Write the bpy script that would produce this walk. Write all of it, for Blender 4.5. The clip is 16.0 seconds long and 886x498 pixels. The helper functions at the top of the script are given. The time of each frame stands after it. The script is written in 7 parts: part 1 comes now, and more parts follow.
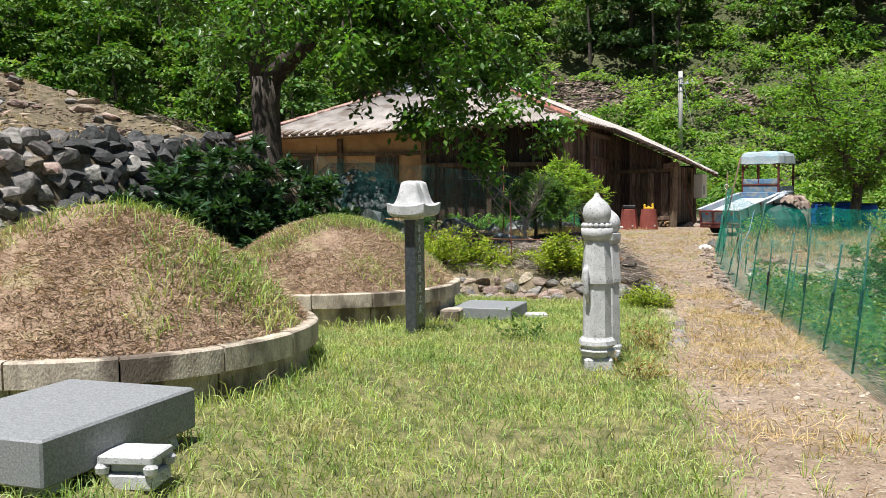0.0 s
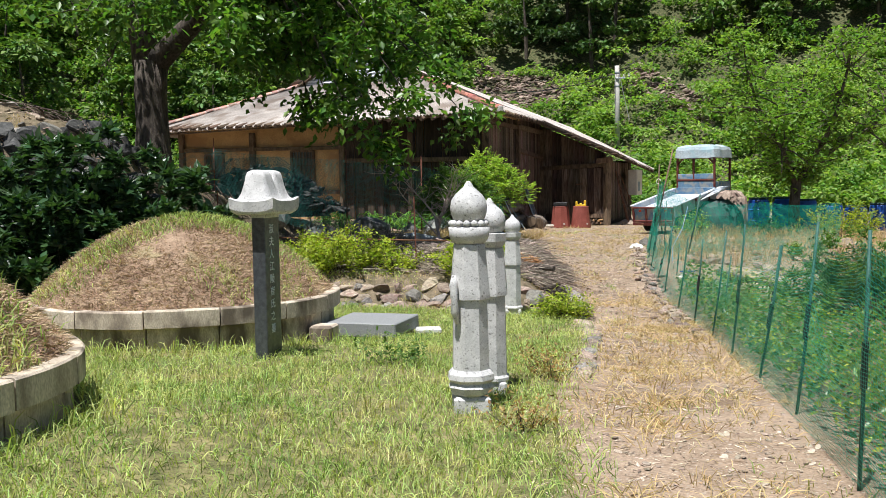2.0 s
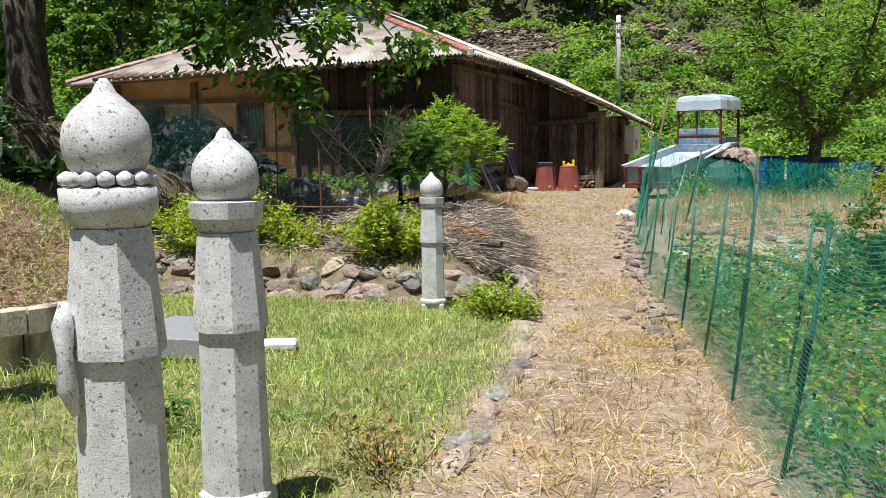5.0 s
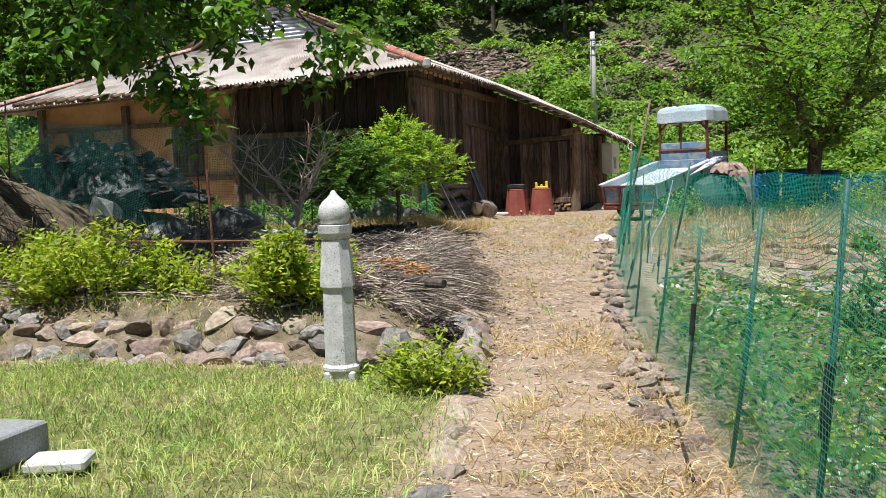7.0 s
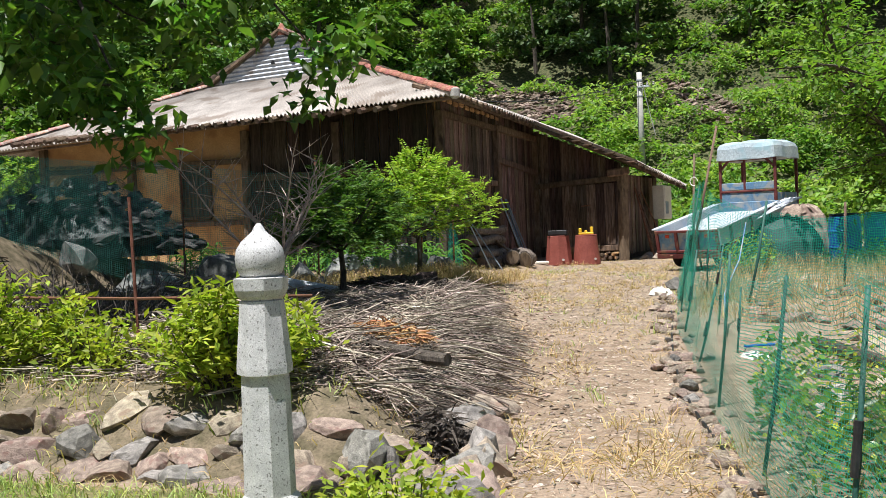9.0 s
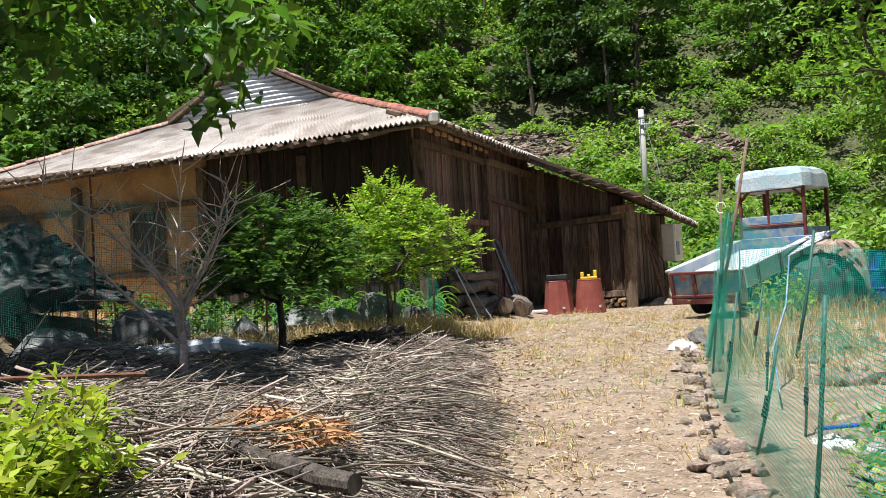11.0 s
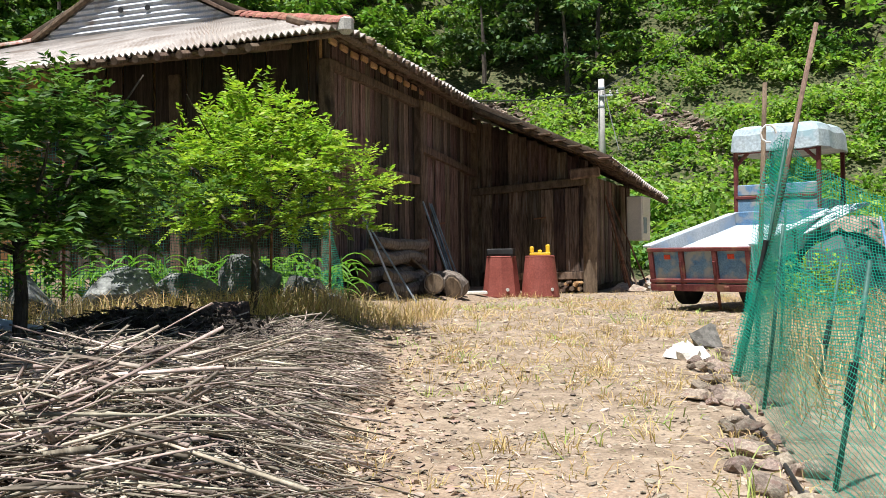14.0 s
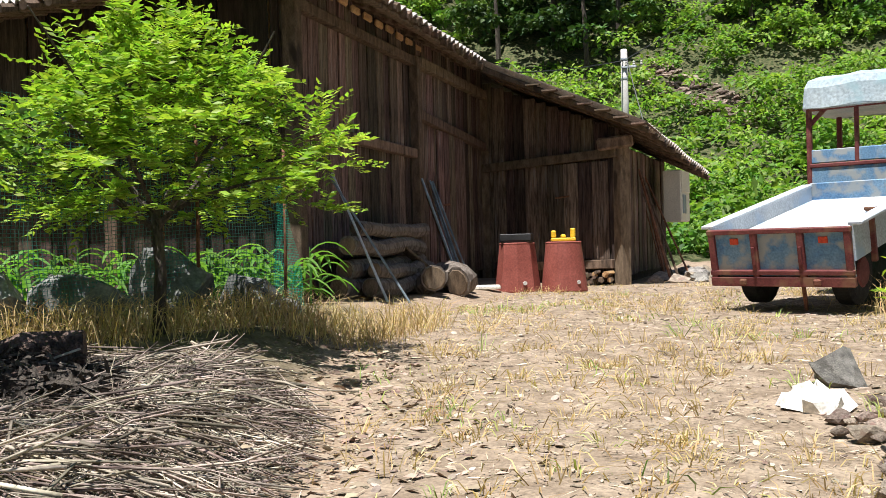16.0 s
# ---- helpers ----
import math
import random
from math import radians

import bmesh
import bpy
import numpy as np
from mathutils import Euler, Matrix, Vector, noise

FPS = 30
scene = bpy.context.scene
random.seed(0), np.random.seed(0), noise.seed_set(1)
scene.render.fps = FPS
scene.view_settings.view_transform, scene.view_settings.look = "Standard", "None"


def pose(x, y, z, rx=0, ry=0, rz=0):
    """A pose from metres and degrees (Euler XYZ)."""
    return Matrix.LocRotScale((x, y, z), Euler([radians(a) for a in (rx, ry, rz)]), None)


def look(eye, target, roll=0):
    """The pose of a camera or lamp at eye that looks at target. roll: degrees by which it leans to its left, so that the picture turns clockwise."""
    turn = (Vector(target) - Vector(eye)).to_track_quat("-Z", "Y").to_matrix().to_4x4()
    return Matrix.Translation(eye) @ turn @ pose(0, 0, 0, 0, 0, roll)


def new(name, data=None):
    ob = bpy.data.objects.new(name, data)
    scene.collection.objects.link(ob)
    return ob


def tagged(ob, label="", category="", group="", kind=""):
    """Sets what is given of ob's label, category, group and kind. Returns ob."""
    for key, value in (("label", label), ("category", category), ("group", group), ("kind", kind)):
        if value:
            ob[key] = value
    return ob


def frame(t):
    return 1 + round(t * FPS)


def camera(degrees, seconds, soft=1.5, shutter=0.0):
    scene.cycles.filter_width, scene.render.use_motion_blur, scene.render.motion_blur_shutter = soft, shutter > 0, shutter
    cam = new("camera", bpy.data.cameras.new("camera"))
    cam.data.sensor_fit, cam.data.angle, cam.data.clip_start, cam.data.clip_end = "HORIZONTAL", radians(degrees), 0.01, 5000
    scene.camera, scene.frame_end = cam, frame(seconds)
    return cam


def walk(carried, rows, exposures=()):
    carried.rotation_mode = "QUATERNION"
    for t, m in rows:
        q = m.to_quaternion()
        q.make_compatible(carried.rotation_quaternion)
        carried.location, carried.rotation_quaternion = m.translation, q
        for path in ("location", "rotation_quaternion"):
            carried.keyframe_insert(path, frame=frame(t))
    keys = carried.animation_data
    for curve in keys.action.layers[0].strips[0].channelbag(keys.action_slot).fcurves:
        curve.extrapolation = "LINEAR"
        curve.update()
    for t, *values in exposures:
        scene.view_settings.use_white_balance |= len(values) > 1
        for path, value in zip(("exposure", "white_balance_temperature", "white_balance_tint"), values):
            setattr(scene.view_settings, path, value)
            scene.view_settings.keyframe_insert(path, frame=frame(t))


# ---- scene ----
cam = camera(49.9, 16.0, soft=0.5)
METRES, EYE, TILT, LEAN, TURN = 21.0, 1.6, 0.0, 0.0, 19.8
ROWS = [
    (0.0, 0.0, 0.0, 0.0, -0.04, -3.82, 0.67),
    (0.5, 0.0047, 0.0195, -0.0006, -1.52, -4.52, 1.48),
    (1.0, 0.0177, 0.0436, -0.0016, -2.44, -4.77, 1.33),
    (1.5, 0.0265, 0.0695, -0.0035, -3.35, -5.0, 0.59),
    (2.0, 0.0396, 0.0963, -0.0048, -3.32, -3.9, 0.92),
    (2.5, 0.0478, 0.1265, -0.0069, -2.8, -4.49, 0.43),
    (3.0, 0.059, 0.153, -0.0078, -3.47, -4.45, 0.42),
    (5.5, 0.1167, 0.301, -0.0166, -2.73, -6.28, 1.0),
    (6.0, 0.1231, 0.3318, -0.0193, -5.29, -5.7, 1.11),
    (6.5, 0.1339, 0.3648, -0.0216, -4.64, -5.35, 1.56),
    (7.0, 0.1379, 0.3957, -0.0224, -3.99, -4.41, 2.36),
    (7.5, 0.1452, 0.4244, -0.0239, -2.86, -2.89, 3.21),
    (8.0, 0.1476, 0.4558, -0.0259, -1.55, -2.62, 2.86),
    (8.5, 0.1534, 0.4848, -0.0273, -1.89, -2.04, 3.02),
    (9.0, 0.1591, 0.516, -0.0285, -1.32, -1.31, 2.38),
    (9.5, 0.162, 0.5461, -0.0294, -1.45, -0.45, 2.49),
    (12.0, 0.1921, 0.7054, -0.0376, -0.83, 2.2, 3.6),
    (12.5, 0.1948, 0.7391, -0.0404, -1.12, 1.54, 1.54),
    (13.0, 0.2008, 0.7689, -0.0422, -2.7, 1.11, 1.15),
    (13.5, 0.2063, 0.8019, -0.0432, -3.15, 0.45, 0.51),
    (14.0, 0.2089, 0.8332, -0.0437, -4.39, 0.44, 0.71),
    (14.5, 0.2154, 0.8663, -0.0431, -4.25, 1.03, 0.98),
    (15.0, 0.2163, 0.8997, -0.0434, -4.12, 0.6, 0.82),
    (15.5, 0.2247, 0.9331, -0.0435, -4.3, 0.4, 1.94),
    (16.0, 0.229, 0.9649, -0.0426, -3.3, -0.39, 1.56),
]
walk(cam, [(t, pose(0, 0, EYE, TILT, LEAN, TURN) @ pose(METRES * x, METRES * y, METRES * z, 90 + pitch, roll, yaw)) for t, x, y, z, yaw, pitch, roll in ROWS],
     exposures=[(0.0, 0.53, 5950, 12), (7.0, 0.56, 5950, 12), (10.0, 0.65, 5950, 12), (13.0, 0.77, 5950, 12), (16.0, 0.78, 6000, 12)])

# ---- light ----
SUN_TO = Vector((-0.07, -0.31, 0.95)).normalized()
world = bpy.data.worlds.new("sky")
scene.world = world
world.use_nodes = True
wn = world.node_tree.nodes
wn.clear()
sky = wn.new("ShaderNodeTexSky")
sky.sky_type, sky.sun_disc = "NISHITA", False
sky.sun_elevation = math.asin(SUN_TO.z)
sky.sun_rotation = math.atan2(SUN_TO.x, SUN_TO.y)
bgn = wn.new("ShaderNodeBackground")
bgn.inputs[1].default_value = 0.046
won = wn.new("ShaderNodeOutputWorld")
world.node_tree.links.new(sky.outputs[0], bgn.inputs[0])
world.node_tree.links.new(bgn.outputs[0], won.inputs[0])
sun = new("sun", bpy.data.lights.new("sun", "SUN"))
sun.data.energy, sun.data.angle, sun.data.color = 5.4, radians(0.5), (1.0, 0.95, 0.86)
sun.matrix_world = look(SUN_TO * 50, (0, 0, 0))

# ---- materials ----
def rgb(c):
    return (c[0], c[1], c[2], 1.0)


def material(name, dark, light, scale=8.0, rough=0.85, bump=0.4, fine=60.0, patch=None, patch_scale=1.2, patch_amount=0.5,
             metal=0.0, stretch=(1, 1, 1), vary=0.0, island=False, leaf=0.0, gloss=0.3, dist=0.01):
    """A surface with coarse and fine variation, optional patches, and relief."""
    m = bpy.data.materials.new(name)
    m.use_nodes = True
    nt = m.node_tree
    n, l = nt.nodes, nt.links
    n.clear()
    out, bsdf = n.new("ShaderNodeOutputMaterial"), n.new("ShaderNodeBsdfPrincipled")
    co, mp = n.new("ShaderNodeTexCoord"), n.new("ShaderNodeMapping")
    mp.inputs["Scale"].default_value = stretch
    l.new(co.outputs["Object"], mp.inputs[0])

    def noise_at(s, detail=4.0):
        t = n.new("ShaderNodeTexNoise")
        t.inputs["Scale"].default_value, t.inputs["Detail"].default_value = s, detail
        l.new(mp.outputs[0], t.inputs["Vector"])
        return t.outputs["Fac"]

    def ramp(src, a, b):
        r = n.new("ShaderNodeMapRange")
        r.inputs[1].default_value, r.inputs[2].default_value = a, b
        l.new(src, r.inputs[0])
        return r.outputs[0]

    def mix(fac, a, b, mode="MIX"):
        x = n.new("ShaderNodeMix")
        x.data_type, x.blend_type = "RGBA", mode
        for sock, v in ((x.inputs[0], fac), (x.inputs[6], a), (x.inputs[7], b)):
            if isinstance(v, (int, float)):
                sock.default_value = v
            elif isinstance(v, tuple):
                sock.default_value = rgb(v)
            else:
                l.new(v, sock)
        return x.outputs[2]

    coarse, grain = noise_at(scale), noise_at(fine, 3.0)
    col = mix(ramp(coarse, 0.35, 0.65), tuple(dark), tuple(light))
    g = ramp(grain, 0.3, 0.7)
    col = mix(0.45, col, mix(g, (0.45, 0.45, 0.45), (1.5, 1.5, 1.5)), "MULTIPLY") if fine else col
    if patch is not None:
        col = mix(ramp(noise_at(patch_scale, 5.0), 0.62 - 0.2 * patch_amount, 0.72 - 0.2 * patch_amount), col, tuple(patch))
    if vary or island:
        if island:
            gi = n.new("ShaderNodeNewGeometry")
            rnd = gi.outputs["Random Per Island"]
        else:
            gi = n.new("ShaderNodeObjectInfo")
            rnd = gi.outputs["Random"]
        v = n.new("ShaderNodeHueSaturation")
        v.inputs["Hue"].default_value = 0.5
        l.new(ramp(rnd, 0.0, 1.0), v.inputs["Value"])
        r2 = n.new("ShaderNodeMapRange")
        r2.inputs[3].default_value, r2.inputs[4].default_value = 1.0 - vary, 1.0 + vary
        l.new(rnd, r2.inputs[0])
        l.new(r2.outputs[0], v.inputs["Value"])
        wn2 = n.new("ShaderNodeTexWhiteNoise")
        wn2.noise_dimensions = "1D"
        l.new(rnd, wn2.inputs["W"])
        r3 = n.new("ShaderNodeMapRange")
        r3.inputs[3].default_value, r3.inputs[4].default_value = 0.5 - 0.06 * vary, 0.5 + 0.06 * vary
        l.new(wn2.outputs[0], r3.inputs[0])
        l.new(r3.outputs[0], v.inputs["Hue"])
        l.new(col, v.inputs["Color"])
        col = v.outputs[0]
    l.new(col, bsdf.inputs["Base Color"])
    bsdf.inputs["Roughness"].default_value, bsdf.inputs["Metallic"].default_value = rough, metal
    bsdf.inputs["Specular IOR Level"].default_value = gloss
    if bump:
        b = n.new("ShaderNodeBump")
        b.inputs["Strength"].default_value, b.inputs["Distance"].default_value = bump, dist
        ad = n.new("ShaderNodeMath")
        ad.operation = "ADD"
        l.new(coarse, ad.inputs[0])
        l.new(grain, ad.inputs[1])
        l.new(ad.outputs[0], b.inputs["Height"])
        l.new(b.outputs[0], bsdf.inputs["Normal"])
    if leaf:
        tr = n.new("ShaderNodeBsdfTranslucent")
        tint = mix(1.0, col, (1.5, 1.7, 0.6), "MULTIPLY")
        l.new(tint, tr.inputs[0])
        ms = n.new("ShaderNodeMixShader")
        ms.inputs[0].default_value = leaf
        l.new(bsdf.outputs[0], ms.inputs[1])
        l.new(tr.outputs[0], ms.inputs[2])
        l.new(ms.outputs[0], out.inputs[0])
    else:
        l.new(bsdf.outputs[0], out.inputs[0])
    return m


def net_material(name, colour, cells_u, cells_v, width):
    """A knotted net: threads along u and v (metres), air between them."""
    m = bpy.data.materials.new(name)
    m.use_nodes = True
    n, l = m.node_tree.nodes, m.node_tree.links
    n.clear()
    out, bsdf = n.new("ShaderNodeOutputMaterial"), n.new("ShaderNodeBsdfPrincipled")
    uv, sep = n.new("ShaderNodeUVMap"), n.new("ShaderNodeSeparateXYZ")
    nz = n.new("ShaderNodeTexNoise")
    nz.inputs["Scale"].default_value = 2.5
    l.new(uv.outputs[0], nz.inputs["Vector"])
    wob = n.new("ShaderNodeVectorMath")
    wob.operation = "MULTIPLY_ADD"
    wob.inputs[1].default_value = (0.06, 0.06, 0)
    l.new(nz.outputs["Color"], wob.inputs[0])
    l.new(uv.outputs[0], wob.inputs[2])
    l.new(wob.outputs[0], sep.inputs[0])
    gates = []
    for k, cells in ((0, cells_u), (1, cells_v)):
        mu, fr, lt = n.new("ShaderNodeMath"), n.new("ShaderNodeMath"), n.new("ShaderNodeMath")
        mu.operation, fr.operation, lt.operation = "MULTIPLY", "FRACT", "LESS_THAN"
        mu.inputs[1].default_value, lt.inputs[1].default_value = cells, width
        l.new(sep.outputs[k], mu.inputs[0])
        l.new(mu.outputs[0], fr.inputs[0])
        l.new(fr.outputs[0], lt.inputs[0])
        gates.append(lt.outputs[0])
    mx = n.new("ShaderNodeMath")
    mx.operation = "MAXIMUM"
    l.new(gates[0], mx.inputs[0])
    l.new(gates[1], mx.inputs[1])
    bsdf.inputs["Base Color"].default_value = rgb(colour)
    bsdf.inputs["Roughness"].default_value = 0.45
    tl = n.new("ShaderNodeBsdfTranslucent")
    tl.inputs[0].default_value = rgb(colour)
    thread = n.new("ShaderNodeMixShader")
    thread.inputs[0].default_value = 0.3
    l.new(bsdf.outputs[0], thread.inputs[1])
    l.new(tl.outputs[0], thread.inputs[2])
    tp, ms = n.new("ShaderNodeBsdfTransparent"), n.new("ShaderNodeMixShader")
    l.new(mx.outputs[0], ms.inputs[0])
    l.new(tp.outputs[0], ms.inputs[1])
    l.new(thread.outputs[0], ms.inputs[2])
    l.new(ms.outputs[0], out.inputs[0])
    return m


def ground_material():
    """Dry earth, trodden gravel, lawn thatch and hillside litter, by the ground's own zones."""
    m = bpy.data.materials.new("earth")
    m.use_nodes = True
    n, l = m.node_tree.nodes, m.node_tree.links
    bsdf = n["Principled BSDF"]
    co = n.new("ShaderNodeTexCoord")

    def nz(s, d=4.0, kind="ShaderNodeTexNoise"):
        t = n.new(kind)
        t.inputs["Scale"].default_value = s
        if kind == "ShaderNodeTexNoise":
            t.inputs["Detail"].default_value = d
        l.new(co.outputs["Object"], t.inputs["Vector"])
        return t

    def ramp(src, a, b):
        r = n.new("ShaderNodeMapRange")
        r.inputs[1].default_value, r.inputs[2].default_value = a, b
        l.new(src, r.inputs[0])
        return r.outputs[0]

    def mix(fac, a, b, mode="MIX"):
        x = n.new("ShaderNodeMix")
        x.data_type, x.blend_type = "RGBA", mode
        for sock, v in ((x.inputs[0], fac), (x.inputs[6], a), (x.inputs[7], b)):
            if isinstance(v, (int, float)):
                sock.default_value = v
            elif isinstance(v, tuple):
                sock.default_value = rgb(v)
            else:
                l.new(v, sock)
        return x.outputs[2]

    big, mid, fine = nz(0.9), nz(7.0), nz(55.0, 3.0)
    stones = nz(26.0, kind="ShaderNodeTexVoronoi")
    dirt = mix(ramp(mid.outputs[0], 0.35, 0.65), (0.19, 0.136, 0.092), (0.32, 0.238, 0.165))
    dirt = mix(ramp(big.outputs[0], 0.45, 0.62), dirt, (0.32, 0.24, 0.17))
    dirt = mix(ramp(stones.outputs["Distance"], 0.30, 0.05), dirt, (0.38, 0.33, 0.27))
    thatch = mix(ramp(mid.outputs[0], 0.35, 0.65), (0.10, 0.10, 0.042), (0.25, 0.22, 0.10))
    litter = mix(ramp(mid.outputs[0], 0.35, 0.65), (0.10, 0.085, 0.05), (0.21, 0.165, 0.11))
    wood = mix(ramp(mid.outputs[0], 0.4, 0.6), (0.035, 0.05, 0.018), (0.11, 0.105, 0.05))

    def zone(name):
        a = n.new("ShaderNodeAttribute")
        a.attribute_name = name
        ad = n.new("ShaderNodeMath")
        ad.operation = "MULTIPLY_ADD"
        ad.inputs[1].default_value = 0.5
        l.new(mid.outputs[0], ad.inputs[0])
        l.new(a.outputs["Fac"], ad.inputs[2])
        return ramp(ad.outputs[0], 0.6, 0.85)

    pale = mix(ramp(mid.outputs[0], 0.35, 0.65), (0.20, 0.15, 0.104), (0.34, 0.265, 0.19))
    col = mix(zone("yard"), dirt, pale)
    col = mix(zone("lawn"), col, thatch)
    col = mix(zone("litter"), col, litter)
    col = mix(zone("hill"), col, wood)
    col = mix(0.5, col, mix(ramp(fine.outputs[0], 0.3, 0.7), (0.5, 0.5, 0.5), (1.45, 1.45, 1.45)), "MULTIPLY")
    l.new(col, bsdf.inputs["Base Color"])
    bsdf.inputs["Roughness"].default_value = 0.95
    bsdf.inputs["Specular IOR Level"].default_value = 0.15
    b = n.new("ShaderNodeBump")
    b.inputs["Strength"].default_value, b.inputs["Distance"].default_value = 0.7, 0.02
    ad = n.new("ShaderNodeMath")
    ad.operation = "ADD"
    l.new(fine.outputs[0], ad.inputs[0])
    l.new(mid.outputs[0], ad.inputs[1])
    l.new(ad.outputs[0], b.inputs["Height"])
    l.new(b.outputs[0], bsdf.inputs["Normal"])
    return m


EARTH = ground_material()
GRANITE = material("granite", (0.45, 0.445, 0.43), (0.62, 0.61, 0.59), 9, 0.8, 0.4, 190, (0.17, 0.165, 0.15), 75, 0.2, dist=0.004)
GRANITE_DARK = material("polished dark granite", (0.045, 0.05, 0.055), (0.075, 0.08, 0.085), 20, 0.25, 0.03, 180, gloss=0.5)
GRANITE_GREY = material("grey granite slab", (0.18, 0.185, 0.185), (0.30, 0.305, 0.30), 90, 0.6, 0.12, 220, dist=0.003)
RING_STONE = material("weathered ring stone", (0.40, 0.335, 0.25), (0.58, 0.50, 0.39), 7, 0.9, 0.6, 90, (0.15, 0.12, 0.09), 2.6, 0.75, vary=0.12, stretch=(1, 1, 0.45))
ROCK = material("field stone", (0.15, 0.14, 0.125), (0.31, 0.285, 0.25), 6, 0.9, 0.8, 45, (0.12, 0.11, 0.095), 4, 0.4, vary=0.4)
# Dark slate, darkened further to carry the shade of the tree crown.
ROCK_SHADED = material("dark slate with tree shade painted in", (0.035, 0.036, 0.034), (0.085, 0.083, 0.078), 6, 0.9, 0.8, 45, vary=0.4)
ROCK_WARM = material("warm field stone", (0.20, 0.155, 0.12), (0.39, 0.315, 0.24), 6, 0.9, 0.8, 45, (0.25, 0.17, 0.13), 4, 0.4, vary=0.35)
PLANK = material("weathered planks", (0.05, 0.034, 0.025), (0.20, 0.138, 0.103), 5, 0.9, 0.8, 40, (0.20, 0.165, 0.14), 3, 0.2, vary=0.6, stretch=(6, 6, 0.5), dist=0.008)
# Front wall boards: a darker plank colour that holds the deep eave shade.
PLANK_SHADED = material("old boards with eave shade painted in", (0.022, 0.016, 0.012), (0.075, 0.052, 0.04), 5, 0.9, 0.8, 40, (0.10, 0.08, 0.065), 3, 0.12, vary=0.5, stretch=(6, 6, 0.5), dist=0.008)
BEAM = material("old timber", (0.10, 0.068, 0.045), (0.20, 0.14, 0.095), 5, 0.9, 0.7, 40, (0.05, 0.035, 0.025), 1.5, 0.2, vary=0.25, stretch=(3, 3, 1))
CLAY = material("ochre clay plaster", (0.50, 0.31, 0.14), (0.60, 0.39, 0.19), 2, 0.95, 0.3, 50, (0.42, 0.25, 0.12), 1.5, 0.5)
SLATE = material("grey cement roofing", (0.36, 0.32, 0.285), (0.52, 0.475, 0.43), 1.5, 0.9, 0.3, 30, (0.30, 0.25, 0.21), 1.3, 0.45, vary=0.1)
TILE = material("red ridge tile", (0.26, 0.10, 0.07), (0.40, 0.18, 0.13), 6, 0.85, 0.4, 50, (0.45, 0.35, 0.3), 5, 0.3, vary=0.3)
ZINC = material("galvanised sheet", (0.42, 0.45, 0.48), (0.55, 0.58, 0.61), 2, 0.5, 0.1, 40, (0.3, 0.27, 0.24), 1.6, 0.35, metal=0.35)
CONCRETE = material("concrete pole", (0.42, 0.40, 0.36), (0.55, 0.53, 0.48), 3, 0.9, 0.2, 60)
BARK = material("tree bark", (0.05, 0.04, 0.032), (0.12, 0.10, 0.08), 9, 0.95, 1.0, 40, stretch=(2, 2, 0.5), dist=0.02)
TWIG = material("dry twigs", (0.16, 0.125, 0.095), (0.46, 0.385, 0.305), 6, 0.9, 0.3, 50, vary=0.6, island=True)
LOGWOOD = material("grey weathered logs", (0.11, 0.088, 0.07), (0.25, 0.21, 0.175), 7, 0.9, 0.8, 40, (0.09, 0.07, 0.055), 4, 0.4, stretch=(3, 3, 1))
BARE = material("pale bare bark", (0.33, 0.26, 0.22), (0.50, 0.42, 0.37), 10, 0.9, 0.4, 50)
LEAF_TREE = material("broad leaves", (0.06, 0.13, 0.02), (0.125, 0.23, 0.035), 3, 0.38, 0, 0, vary=0.4, island=True, leaf=0.4, gloss=0.5)
LEAF_DARK = material("dark shrub leaves", (0.030, 0.065, 0.026), (0.050, 0.10, 0.036), 3, 0.35, 0, 0, vary=0.35, island=True, leaf=0.25, gloss=0.5)
LEAF_LIGHT = material("light compound leaves", (0.17, 0.27, 0.03), (0.31, 0.41, 0.055), 3, 0.5, 0, 0, vary=0.45, island=True, leaf=0.35)
LEAF_AZALEA = material("azalea leaves", (0.205, 0.265, 0.022), (0.355, 0.395, 0.05), 4, 0.5, 0, 0, vary=0.4, island=True, leaf=0.4)
LEAF_HILL = material("woodland leaves", (0.062, 0.122, 0.026), (0.14, 0.23, 0.05), 0.25, 0.6, 0, 0, (0.05, 0.09, 0.03), 0.12, 0.5, vary=0.5, island=True, leaf=0.2)
LEAF_SCRUB = material("hillside scrub leaves", (0.12, 0.215, 0.035), (0.27, 0.37, 0.085), 0.3, 0.6, 0, 0, (0.10, 0.19, 0.04), 0.15, 0.5, vary=0.45, island=True, leaf=0.4)
GRASS = material("lawn grass", (0.235, 0.32, 0.085), (0.42, 0.465, 0.165), 1.2, 0.6, 0, 0, (0.42, 0.40, 0.17), 1.6, 0.3, vary=0.6, island=True, leaf=0.3)
GRASS_DRY = material("dry grass", (0.42, 0.295, 0.14), (0.56, 0.425, 0.225), 2, 0.8, 0, 0, vary=0.35, island=True, leaf=0.2)
THATCH = material("mound thatch", (0.27, 0.18, 0.115), (0.47, 0.35, 0.23), 3, 0.9, 0, 0, vary=0.4, island=True, leaf=0.1)
MOUND_SOIL = material("mound soil", (0.23, 0.15, 0.095), (0.37, 0.265, 0.175), 8, 0.95, 0.9, 50, (0.33, 0.27, 0.15), 3.0, 0.3, dist=0.03)
RUBBER = material("red brown rubber", (0.21, 0.055, 0.04), (0.27, 0.08, 0.06), 3, 0.6, 0.1, 40)
BLACK = material("black plastic", (0.015, 0.015, 0.016), (0.03, 0.03, 0.03), 6, 0.5, 0.1, 60)
YELLOW = material("yellow plastic", (0.70, 0.44, 0.02), (0.78, 0.52, 0.03), 5, 0.5, 0.05, 60)
